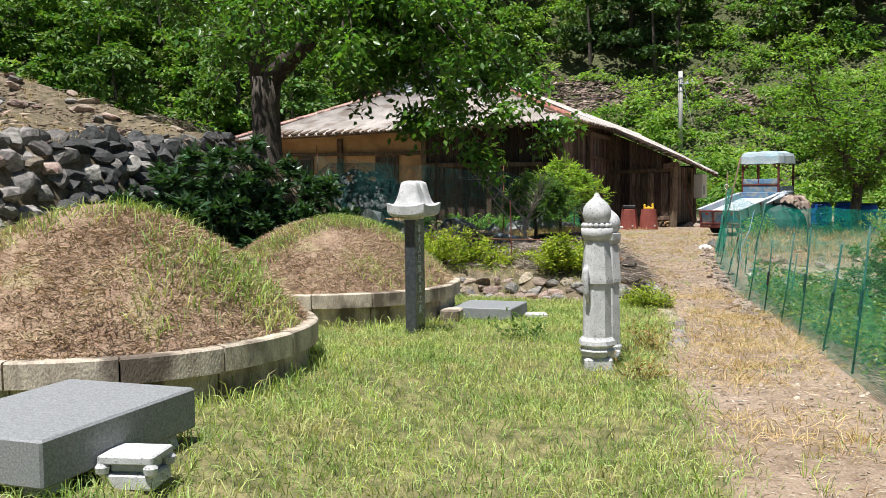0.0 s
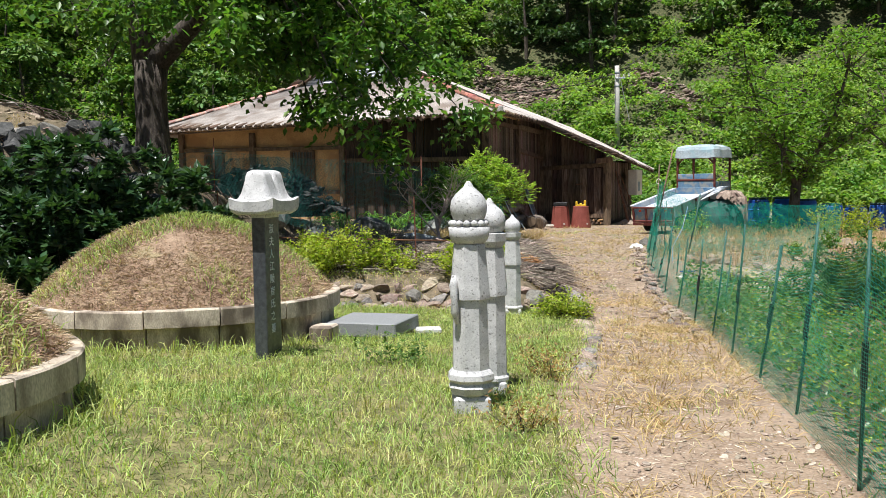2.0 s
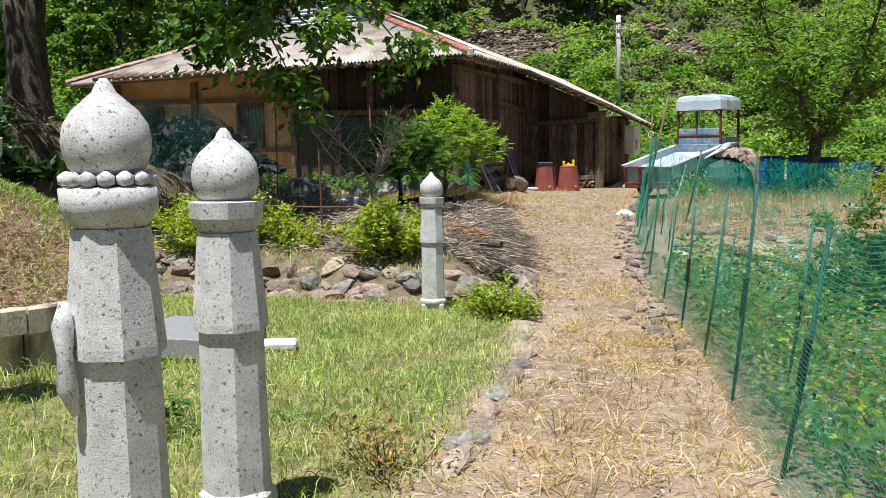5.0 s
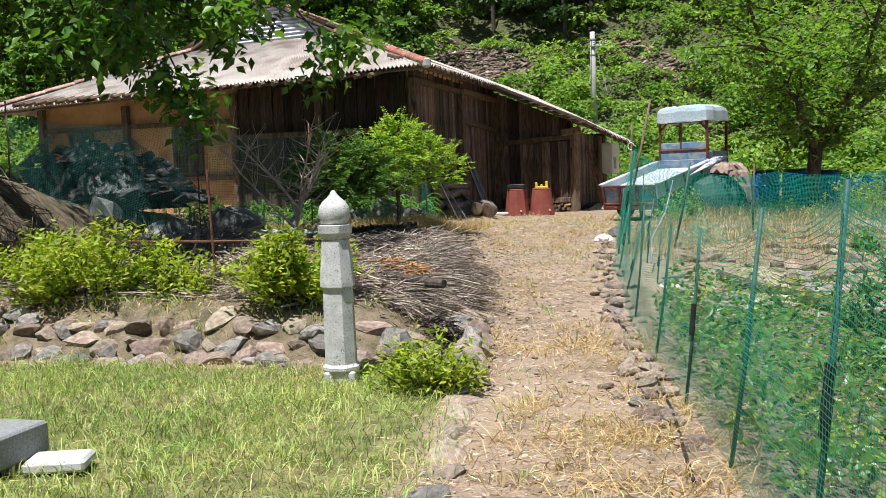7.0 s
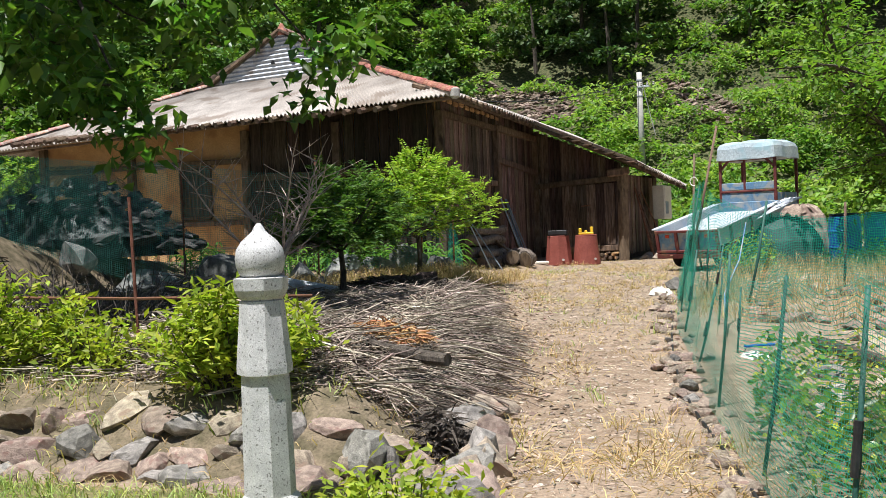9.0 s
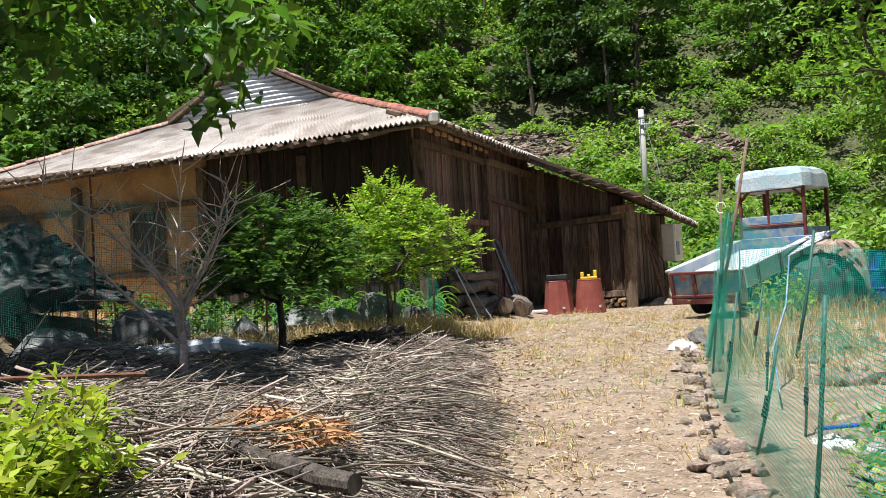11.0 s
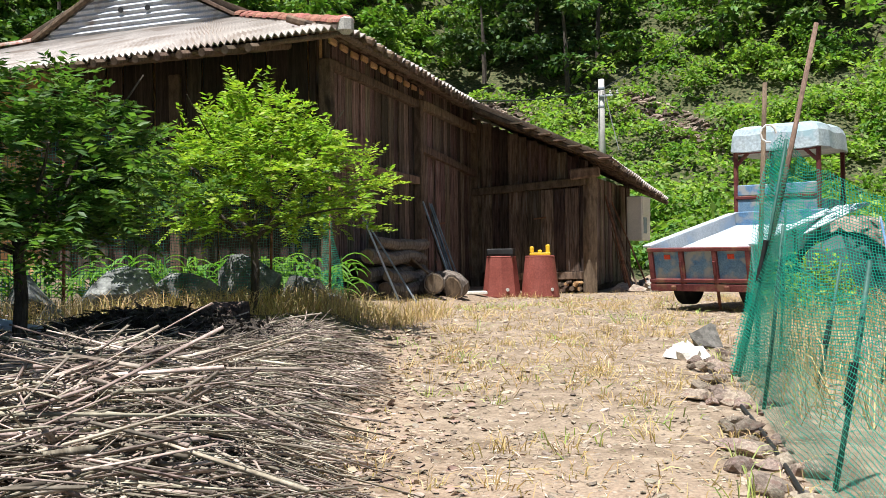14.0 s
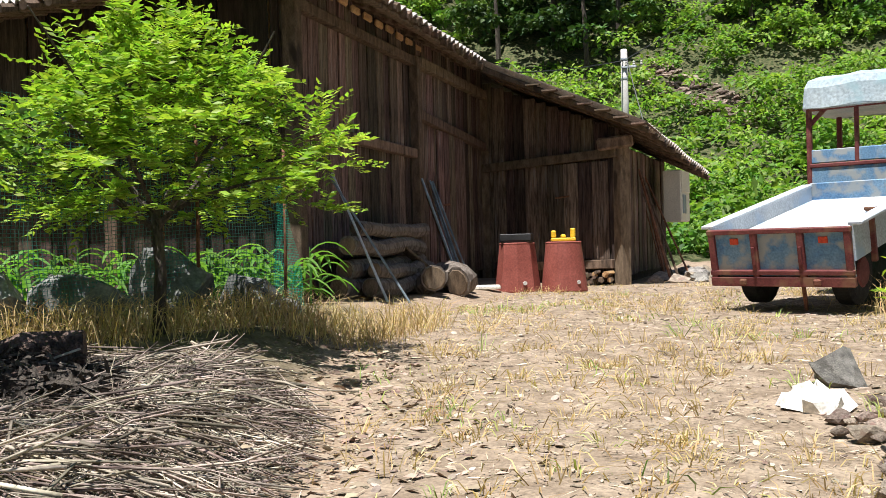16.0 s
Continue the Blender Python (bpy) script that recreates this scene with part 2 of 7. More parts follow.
NET_GREEN = net_material("green netting", (0.025, 0.40, 0.28), 46, 46, 0.15)
NET_THICK = net_material("gathered green netting", (0.02, 0.38, 0.27), 46, 46, 0.19)
NET_PALE = net_material("thin green netting", (0.12, 0.50, 0.42), 20, 20, 0.07)
NET_FINE = net_material("fine dark netting", (0.045, 0.18, 0.15), 34, 34, 0.13)
# Net over the stone heap, its dark green lowered for the tree's shade.
NET_DARK = net_material("old dark netting with tree shade painted in", (0.005, 0.022, 0.018), 40, 40, 0.3)
DIM_PANE = material("dusty dark pane", (0.05, 0.06, 0.055), (0.11, 0.12, 0.11), 4, 0.3, 0.05, 40, gloss=0.5)
STAKE = material("green coated stake", (0.025, 0.09, 0.07), (0.05, 0.13, 0.10), 9, 0.6, 0.2, 60)
RUST = material("rusty iron", (0.12, 0.05, 0.03), (0.22, 0.10, 0.06), 12, 0.9, 0.4, 70, vary=0.2)
TRAILER_RED = material("faded maroon paint", (0.11, 0.025, 0.025), (0.17, 0.05, 0.045), 6, 0.6, 0.2, 60, (0.20, 0.10, 0.06), 5, 0.3)
TRAILER_BLUE = material("worn blue paint", (0.09, 0.20, 0.36), (0.20, 0.32, 0.43), 4, 0.6, 0.15, 50, (0.33, 0.35, 0.35), 5, 0.7)
TRAILER_WHITE = material("pale worn sheet", (0.42, 0.45, 0.49), (0.56, 0.58, 0.60), 2, 0.6, 0.1, 50, (0.38, 0.46, 0.56), 2.5, 0.35)
TARP_BLUE = material("blue tarpaulin", (0.01, 0.055, 0.26), (0.02, 0.10, 0.42), 3, 0.45, 0.4, 30)
CLOTH_WHITE = material("white sacking", (0.70, 0.66, 0.58), (0.82, 0.79, 0.73), 6, 0.9, 0.4, 60)
WHITE_BOX = material("cream painted steel", (0.60, 0.57, 0.48), (0.70, 0.67, 0.58), 2, 0.6, 0.05, 50)
INK = material("white inlay", (0.62, 0.66, 0.68), (0.72, 0.75, 0.76), 5, 0.8, 0, 0)
TYRE = material("tyre rubber", (0.012, 0.012, 0.012), (0.025, 0.025, 0.024), 8, 0.85, 0.4, 60)
PIPE = material("grey pipe", (0.16, 0.20, 0.24), (0.30, 0.35, 0.40), 6, 0.5, 0.1, 40, vary=0.3)
STRAW = material("rusty dry needles", (0.30, 0.15, 0.06), (0.42, 0.24, 0.11), 5, 0.9, 0, 0, vary=0.4, island=True)

# ---- building helpers ----
class Geo:
    """Collects vertices and faces of one part."""

    def __init__(self):
        self.v, self.f = [], []

    def add(self, verts, faces):
        k = len(self.v)
        self.v += [tuple(p) for p in verts]
        self.f += [tuple(i + k for i in q) for q in faces]
        return self

    def box(self, size, at=(0, 0, 0), turn=None, taper=1.0, bevel=0.0):
        """A block with its middle at `at`, chamfered along its edges."""
        sx, sy, sz = [s / 2 for s in size]
        m = (turn or Matrix()).copy()
        pts, b = [], min(bevel, sx * 0.9, sy * 0.9, sz * 0.9)
        if b <= 0:
            for z, k in ((-sz, 1.0), (sz, taper)):
                pts += [(-sx * k, -sy * k, z), (sx * k, -sy * k, z), (sx * k, sy * k, z), (-sx * k, sy * k, z)]
            faces = [(3, 2, 1, 0), (4, 5, 6, 7), (0, 1, 5, 4), (1, 2, 6, 5), (2, 3, 7, 6), (3, 0, 4, 7)]
        else:
            for z, k, i in ((-sz, 1.0, b), (-sz + b, 1.0, 0), (sz - b, taper, 0), (sz, taper, b)):
                x, y = sx * k - i, sy * k - i
                c = b if i == 0 else b * 0.5
                pts += [(-x + c, -y, z), (x - c, -y, z), (x, -y + c, z), (x, y - c, z), (x - c, y, z), (-x + c, y, z), (-x, y - c, z), (-x, -y + c, z)]
            faces = [tuple(range(7, -1, -1)), tuple(range(24, 32))]
            for r in range(3):
                faces += [(r * 8 + i, r * 8 + (i + 1) % 8, r * 8 + 8 + (i + 1) % 8, r * 8 + 8 + i) for i in range(8)]
        at = Vector(at)
        return self.add([m @ Vector(p) + at for p in pts], faces)

    def rings(self, loops, close_ends=True):
        """Skin between loops of points of equal count."""
        n, k = len(loops[0]), len(loops)
        faces = [(r * n + i, r * n + (i + 1) % n, r * n + n + (i + 1) % n, r * n + n + i) for r in range(k - 1) for i in range(n)]
        if close_ends:
            faces += [tuple(range(n - 1, -1, -1)), tuple(range((k - 1) * n, k * n))]
        return self.add([p for lp in loops for p in lp], faces)

    def lathe(self, profile, at=(0, 0, 0), n=16, phase=0.0, sx=1.0, sy=1.0):
        x, y, z = at
        return self.rings([[(x + r * sx * math.cos(phase + math.tau * i / n), y + r * sy * math.sin(phase + math.tau * i / n), z + h) for i in range(n)] for r, h in profile])

    def tube(self, pts, radii, n=6):
        pts = [Vector(p) for p in pts]
        if not isinstance(radii, (list, tuple)):
            radii = [radii] * len(pts)
        loops = []
        for i, p in enumerate(pts):
            d = (pts[min(i + 1, len(pts) - 1)] - pts[max(i - 1, 0)]).normalized()
            side = d.cross(Vector((0.13, 0.31, 0.94)))
            if side.length < 0.05:
                side = d.cross(Vector((1, 0, 0)))
            side.normalize()
            up = side.cross(d)
            loops.append([p + radii[i] * (math.cos(math.tau * j / n) * side + math.sin(math.tau * j / n) * up) for j in range(n)])
        return self.rings(loops)

    def mesh(self, name="part", smooth=False):
        me = bpy.data.meshes.new(name)
        me.from_pydata(self.v, [], self.f)
        if smooth:
            me.polygons.foreach_set("use_smooth", [True] * len(me.polygons))
        me.update()
        return me


def part(name, geo, mat, parent=None, label="", smooth=False):
    """One mesh object, under a thing or a part where one is given."""
    me = geo.mesh(name, smooth) if isinstance(geo, Geo) else geo
    if mat and not me.materials:
        me.materials.append(mat)
    ob = new(name, me)
    if parent is not None:
        ob.parent = parent
    return tagged(ob, label)


def thing(name, label, category, at=(0, 0, 0), turn=0.0, group="", kind=""):
    ob = new(name)
    ob.empty_display_size = 0.1
    ob.matrix_basis = pose(at[0], at[1], at[2], 0, 0, turn)
    return tagged(ob, label, category, group, kind)


def blades(name, roots, dirs, lengths, widths, mat, fold=0.25, shape="leaf", parent=None):
    """Many leaves or blades in one mesh: roots and directions as arrays."""
    rng = np.random.default_rng(len(roots))
    roots, dirs = np.asarray(roots, float), np.asarray(dirs, float)
    dirs = dirs / np.maximum(np.linalg.norm(dirs, axis=1, keepdims=True), 1e-6)
    k = len(roots)
    any_v = rng.normal(size=(k, 3)) * (0.45 if shape == "leaf" else 1.0) + ([0, 0, 1.0] if shape == "leaf" else [0, 0, 0])
    side = np.cross(dirs, any_v)
    side /= np.maximum(np.linalg.norm(side, axis=1, keepdims=True), 1e-6)
    up = np.cross(side, dirs)
    L, W = np.broadcast_to(lengths, (k,))[:, None], np.broadcast_to(widths, (k,))[:, None]
    if shape == "leaf":
        v = np.stack([roots, roots + dirs * L * 0.45 + side * W * 0.5 + up * W * fold, roots + dirs * L - up * W * fold * 0.6,
                      roots + dirs * L * 0.45 - side * W * 0.5 + up * W * fold], 1)
        tri = np.array([[0, 1, 2], [0, 2, 3]])
    else:
        bend = np.array([0, 0, -1.0]) * L * fold
        flat = dirs * [1, 1, 0] * L * fold
        v = np.stack([roots - side * W * 0.5, roots + side * W * 0.5, roots + dirs * L * 0.55 + side * W * 0.4, roots + dirs * L * 0.55 - side * W * 0.4,
                      roots + dirs * L + bend + flat], 1)
        tri = np.array([[0, 1, 2], [0, 2, 3], [3, 2, 4]])
    nv = v.shape[1]
    faces = (tri[None] + (np.arange(k) * nv)[:, None, None]).reshape(-1, 3)
    me = bpy.data.meshes.new(name)
    me.vertices.add(k * nv)
    me.vertices.foreach_set("co", v.reshape(-1).astype(np.float32))
    me.loops.add(len(faces) * 3)
    me.loops.foreach_set("vertex_index", faces.reshape(-1).astype(np.int32))
    me.polygons.add(len(faces))
    me.polygons.foreach_set("loop_start", np.arange(0, len(faces) * 3, 3, dtype=np.int32))
    me.materials.append(mat)
    me.update(calc_edges=True)
    ob = new(name, me)
    if parent is not None:
        ob.parent = parent
    return ob


def stone_mesh(name, seed, rough=0.25, flat=1.0):
    """An angular field stone about 1 across, made from a cut and jittered block."""
    rng = random.Random(seed)
    bm = bmesh.new()
    bmesh.ops.create_icosphere(bm, subdivisions=2, radius=0.5)
    planes = [Vector((rng.uniform(-1, 1), rng.uniform(-1, 1), rng.uniform(-1, 1))).normalized() for _ in range(13)]
    cuts = [rng.uniform(0.20, 0.36) for _ in planes]
    for v in bm.verts:
        for d, c in zip(planes, cuts):
            h = v.co.dot(d)
            if h > c:
                v.co -= d * (h - c)
        v.co += Vector((rng.uniform(-1, 1), rng.uniform(-1, 1), rng.uniform(-1, 1))) * rough * 0.06
        v.co *= 1.35
        v.co.z *= flat
    me = bpy.data.meshes.new(name)
    bm.to_mesh(me)
    bm.free()
    return me


STONES = [stone_mesh("stone", s) for s in range(8)]
for me in STONES:
    me.materials.append(ROCK)
STONES_WARM = [stone_mesh("stone", 20 + s) for s in range(8)]
for me in STONES_WARM:
    me.materials.append(ROCK_WARM)


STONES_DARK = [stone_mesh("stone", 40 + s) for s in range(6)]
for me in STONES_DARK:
    me.materials.append(ROCK_SHADED)


def stone(name, at, size, parent=None, warm=False, rng=random, sink=0.25, pool=None):
    ob = new(name, rng.choice(pool or (STONES_WARM if warm else STONES)))
    sx, sy, sz = size
    ob.matrix_basis = Matrix.LocRotScale((at[0], at[1], at[2] + sz * (0.5 - sink) * 0.8), Euler((rng.uniform(-0.3, 0.3), rng.uniform(-0.3, 0.3), rng.uniform(0, 6.3))), (sx, sy, sz))
    if parent is not None:
        ob.parent = parent
    return ob


def limb(rng, start, way, length, radius, steps=5, droop=0.0, wander=0.25):
    """A wandering tapered line: points and radii."""
    pts, rad, p, d = [Vector(start)], [radius], Vector(start), Vector(way).normalized()
    for i in range(steps):
        d = (d + Vector((rng.uniform(-1, 1), rng.uniform(-1, 1), rng.uniform(-1, 1))) * wander + Vector((0, 0, -droop))).normalized()
        p = p + d * length / steps
        pts.append(p)
        rad.append(radius * (1 - 0.75 * (i + 1) / steps))
    return pts, rad

# ---- ground ----
def smooth(t):
    t = np.clip(t, 0.0, 1.0)
    return t * t * (3 - 2 * t)


def path_left(y):
    return np.interp(y, [-4, 0, 6.2, 9.2, 12.3, 14.4, 16, 17, 20.5, 25, 28], [1.9, 1.2, -0.25, -0.9, -1.2, -1.55, -2.0, -2.3, -3.0, -4.1, -5.2])


def fence_x(y):
    return np.interp(y, [-4, 4.5, 7, 9.5, 11.8, 14.5, 18, 21.5, 24.6], [2.3, 1.05, 0.74, 0.43, 0.13, -0.25, -0.86, -1.36, -1.66])


def ground_z(x, y, hilly=True):
    x, y = np.asarray(x, float), np.asarray(y, float)
    z = np.interp(y, [-10, 0, 8, 11, 15, 18, 21, 25, 28, 36, 46], [0.02, 0.0, -0.05, -0.16, -0.37, -0.34, -0.25, -0.12, -0.02, -0.08, -0.1])
    terrace = np.interp(y, [15.9, 16.5, 21, 25, 28, 31], [0.0, 0.40, 0.36, 0.24, 0.18, 0.1])
    z = z + terrace * smooth((path_left(y) - 0.1 - x) / 0.7) * (y > 15.5)
    high = np.interp(y, [-5, 3, 8, 13, 16, 20, 23, 27], [1.6, 1.9, 2.3, 2.75, 2.85, 1.75, 0.9, 0.35])
    z = z + high * smooth((-9.6 - x) / 1.6) + 0.30 * np.maximum(0, -11.4 - x) * smooth((27 - y) / 10)
    z = z - 0.20 * smooth((x - fence_x(y) - 0.1) / 1.2) * smooth((26 - y) / 4)
    z = z + 0.19 * smooth((-2.2 - x) / 1.0) * smooth((8.7 - y) / 1.4) * smooth((y + 1) / 3)
    if hilly:
        q = y - 57 + 0.75 * np.maximum(0, -x - 15) + 0.10 * np.maximum(0, x - 10)
        soft = np.where(q > 12, q, 4 * np.log1p(np.exp(np.minimum(q, 40) / 4)))
        z = z + np.minimum(0.78 * np.where(q > -25, soft, 0), 90)
    return z


def gz(x, y):
    return float(ground_z(x, y))


def relief(xs, ys):
    """Small unevenness of the earth."""
    return np.array([noise.noise(Vector((x * 1.3, y * 1.3, 0.0))) * 0.03 + noise.noise(Vector((x * 4.1, y * 4.1, 3.0))) * 0.018 for x, y in zip(xs, ys)])


def build_ground():
    def steps(lo, hi, fine, far):
        near = np.arange(lo, hi, fine)
        out_, s, v = [], fine, hi
        while v < far:
            out_.append(v)
            s *= 1.18
            v += s
        left, s, v = [], fine, lo
        while v > -far:
            s *= 1.18
            v -= s
            left.append(v)
        return np.array(left[::-1] + list(near) + out_)

    xs, ys = steps(-13, 5, 0.16, 900), steps(-2, 37, 0.16, 900)
    X, Y = np.meshgrid(xs, ys)
    Z = ground_z(X, Y)
    bump_ = relief(X.ravel(), Y.ravel())
    Z = Z + bump_.reshape(X.shape) * np.where(Y > 40, 6, 1)
    ny, nx = X.shape
    idx = np.arange(nx * ny).reshape(ny, nx)
    quads = np.stack([idx[:-1, :-1], idx[:-1, 1:], idx[1:, 1:], idx[1:, :-1]], -1).reshape(-1, 4)
    me = bpy.data.meshes.new("ground")
    me.from_pydata(np.stack([X, Y, Z], -1).reshape(-1, 3).tolist(), [], quads.tolist())
    lawn = smooth((path_left(Y) - X) / 0.5) * smooth((15.9 - Y) / 0.4) * smooth((X + 10.5) / 1.0)
    brush = smooth((path_left(Y) - X) / 0.6) * smooth((Y - 15.6) / 0.5) * smooth((30.5 - Y) / 2)
    bank = smooth((-9.5 - X) / 1.0) * smooth((30 - Y) / 4)
    side = smooth((X - fence_x(Y)) / 0.6) * smooth((21 - Y) / 3) * 0.9
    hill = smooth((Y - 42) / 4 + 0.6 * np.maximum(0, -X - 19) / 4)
    yard = smooth((Y - 19.5) / 5) * smooth((X - path_left(Y)) / 0.8 + 0.2) * smooth((44 - Y) / 3)
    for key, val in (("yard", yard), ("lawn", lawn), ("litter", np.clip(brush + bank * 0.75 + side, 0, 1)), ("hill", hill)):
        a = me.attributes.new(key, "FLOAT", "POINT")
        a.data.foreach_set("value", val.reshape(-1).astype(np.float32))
    me.polygons.foreach_set("use_smooth", [True] * len(me.polygons))
    me.materials.append(EARTH)
    return tagged(new("ground", me), "dry sandy earth with gravel and worn lawn", "ground", kind="structure")


ground = build_ground()

# ---- farmhouse ----
house = thing("farmhouse", "old farmhouse with dark plank walls and grey corrugated roof", "house")
CORNER, INNER, POST_B = Vector((-6.95, 30.3, 0)), Vector((-6.6, 37.7, 0)), Vector((-3.95, 36.45, 0))
FRONT_L = Vector((-17.95, 31.3, 0))


def wall_point(a, b, s, z, out_=0.0):
    """A point s metres from a along the wall a-b, at height z, pushed out of its face."""
    d = (b - a).normalized()
    n_ = Vector((d.y, -d.x, 0))
    p = a + d * s + n_ * out_
    return Vector((p.x, p.y, z))


def wall_turn(a, b):
    d = (b - a).normalized()
    return Matrix.Rotation(math.atan2(d.y, d.x), 4, "Z")


def bar_along(p, q, wide, deep, bevel=0.01):
    """A squared timber from p to q."""
    p, q = Vector(p), Vector(q)
    d = q - p
    turn = d.to_track_quat("X", "Z").to_matrix().to_4x4()
    return Geo().box((d.length, wide, deep), (p + q) / 2, turn, bevel=bevel)


def planks(parent, a, b, s0, s1, z0, z1, rng, wide=0.22, top=None, wood=None):
    """Upright boards on the wall a-b from s0 to s1; top(s) gives a sloping head."""
    turn, s = wall_turn(a, b), s0
    while s < s1 - 0.04:
        w = min(wide * rng.uniform(0.75, 1.25), s1 - s)
        head = top(s + w / 2) if top else z1
        foot = z0 + rng.uniform(-0.03, 0.05)
        if head - foot > 0.1:
            c = wall_point(a, b, s + w / 2, (foot + head) / 2, 0.035 + rng.uniform(-0.012, 0.016))
            t = turn @ Matrix.Rotation(rng.uniform(-0.008, 0.008), 4, "Y")
            ob = part("plank", Geo().box((w - 0.018, 0.03, head - foot), (0, 0, 0), bevel=0.006), wood or PLANK, parent)
            ob.matrix_basis = Matrix.Translation(c) @ t
        s += w


def corrugated(name, quad, mat, parent, label, waves, depth=0.035, rows=10, thick=0.02):
    """A wavy sheet over the quad (eave a, eave b, ridge b, ridge a); the waves run from eave to ridge."""
    a, b, c, d = [Vector(p) for p in quad]
    nrm = (b - a).cross(d - a).normalized()
    if nrm.z < 0:
        nrm = -nrm
    cols = waves * 4
    v, f = [], []
    for lay in (0.0, -thick):
        for r in range(rows + 1):
            k = r / rows
            p, q = a.lerp(d, k), b.lerp(c, k)
            for i in range(cols + 1):
                u = i / cols
                h = depth * math.cos(math.tau * u * waves) + 0.02 * noise.noise(Vector((u * 6, k * 3, 1.7))) + (0.012 if (r * 3) // (rows + 1) % 2 else 0)
                v.append(p.lerp(q, u) + nrm * (h + lay))
    one = (rows + 1) * (cols + 1)
    for lay in range(2):
        for r in range(rows):
            for i in range(cols):
                k = lay * one + r * (cols + 1) + i
                q = (k, k + 1, k + cols + 2, k + cols + 1)
                f.append(q if lay == 0 else q[::-1])
    for i in range(cols):
        f.append((i, i + one, i + 1 + one, i + 1))
    g = Geo()
    g.v, g.f = [tuple(p) for p in v], f
    return part(name, g, mat, parent, label)


def build_house():
    rng = random.Random(5)
    def tapered(a, b, z_a, z_b, back):
        d = (b - a).normalized()
        n_ = Vector((-d.y, d.x, 0))
        return Geo().rings([[p + n_ * k + Vector((0, 0, z)) for k, z in ((0.02, 0.0), (back, 0.0), (back, zt), (0.02, zt))] for p, zt in ((a, z_a), (b, z_b))])

    wall = part("wall_front", tapered(FRONT_L, CORNER, 3.58, 3.86, 0.18), CLAY, house, "ochre clay plaster wall")
    side = part("wall_side", tapered(CORNER, INNER, 3.86, 3.86, 0.17), PLANK, house, "dark weathered plank wall")
    leanto = part("wall_leanto", Geo().box(((POST_B - INNER).length - 0.1, 0.10, 2.4), (INNER + POST_B) / 2 + Vector((0.03, 0.10, 1.1)), wall_turn(INNER, POST_B)), PLANK, house, "dark plank wall of the lean-to")
    d_b = (POST_B - INNER).normalized()
    inn = Vector((d_b.y, -d_b.x, 0)) * -0.10
    prism = [[INNER + inn * k + Vector((0, 0, z)) for k, z in ((0.2, 0.2), (1.2, 0.2), (1.2, 3.6), (0.2, 3.6))], [POST_B + inn * k + Vector((-0.08, 0, z)) for k, z in ((0.2, 0.2), (1.2, 0.2), (1.2, 2.5), (0.2, 2.5))]]
    part("wall_leanto", Geo().rings(prism), PLANK, house)
    end_c = Vector((-3.55, 40.6, 0))
    outer = part("wall_outer", Geo().box(((end_c - POST_B).length, 0.10, 2.1), (end_c + POST_B) / 2 + Vector((-0.1, 0.1, 1.0)), wall_turn(POST_B, end_c)), PLANK, house)
    back = Geo().box((11.5, 0.15, 3.5), (-12.5, 41.2, 1.7)).box((0.15, 10, 3.5), (-17.95, 36.3, 1.7)).box((3.4, 0.15, 2.4), (-5.2, 40.7, 1.1)).box((0.15, 3.5, 3.5), (-6.75, 39.5, 1.7))
    part("wall_back", back, PLANK, house)
    # boards: front right part (eave shade put into their colour), side, lean-to
    fl = (CORNER - FRONT_L).length
    planks(wall, FRONT_L, CORNER, 6.4, fl - 0.05, 0.1, 3.80, rng, 0.30, None, PLANK_SHADED)
    sl = (INNER - CORNER).length
    planks(side, CORNER, INNER, 0.05, sl, 0.15, 3.80, rng, 0.24)
    bl = (POST_B - INNER).length
    planks(leanto, INNER, POST_B, 0.02, bl - 0.1, 0.30, 2.1, rng, 0.26, top=lambda s: 3.64 - 0.40 * s)
    cl = (end_c - POST_B).length
    planks(outer, POST_B, end_c, 0.15, cl, 0.1, 2.2, rng, 0.2)
    # posts, sills and lintels
    for s, z1 in ((0.12, 3.4), (2.95, 3.3), (6.3, 3.4), (8.7, 3.4)):
        part("post", bar_along(wall_point(FRONT_L, CORNER, s, 0.1, 0.07), wall_point(FRONT_L, CORNER, s, z1, 0.07), 0.17, 0.17), BEAM, house)
    part("rail", bar_along(wall_point(FRONT_L, CORNER, 0.2, 2.78, 0.05), wall_point(FRONT_L, CORNER, 6.2, 2.72, 0.05), 0.12, 0.12), BEAM, wall)
    part("rail", bar_along(wall_point(FRONT_L, CORNER, 0.2, 1.35, 0.05), wall_point(FRONT_L, CORNER, 6.2, 1.3, 0.05), 0.12, 0.12), BEAM, wall)
    part("rail", bar_along(wall_point(FRONT_L, CORNER, 6.4, 2.3, 0.10), wall_point(FRONT_L, CORNER, fl, 2.25, 0.10), 0.10, 0.14), BEAM, wall)
    for s in (0.0, 3.75, 7.3):
        part("post", bar_along(wall_point(CORNER, INNER, s, 0.0, 0.10), wall_point(CORNER, INNER, s, 3.45, 0.10), 0.17, 0.17), BEAM, house)
    for z in (3.40, 2.05, 0.62):
        part("rail", bar_along(wall_point(CORNER, INNER, 0.1, z, 0.10), wall_point(CORNER, INNER, 3.7, z - 0.03, 0.10), 0.12, 0.13), BEAM, side)
    part("lintel", bar_along(wall_point(CORNER, INNER, 3.85, 2.62, 0.10), wall_point(CORNER, INNER, 7.25, 2.42, 0.10), 0.12, 0.14), BEAM, side)
    part("rail", bar_along(wall_point(CORNER, INNER, 3.85, 3.40, 0.10), wall_point(CORNER, INNER, 7.25, 3.36, 0.10), 0.14, 0.16), BEAM, side)
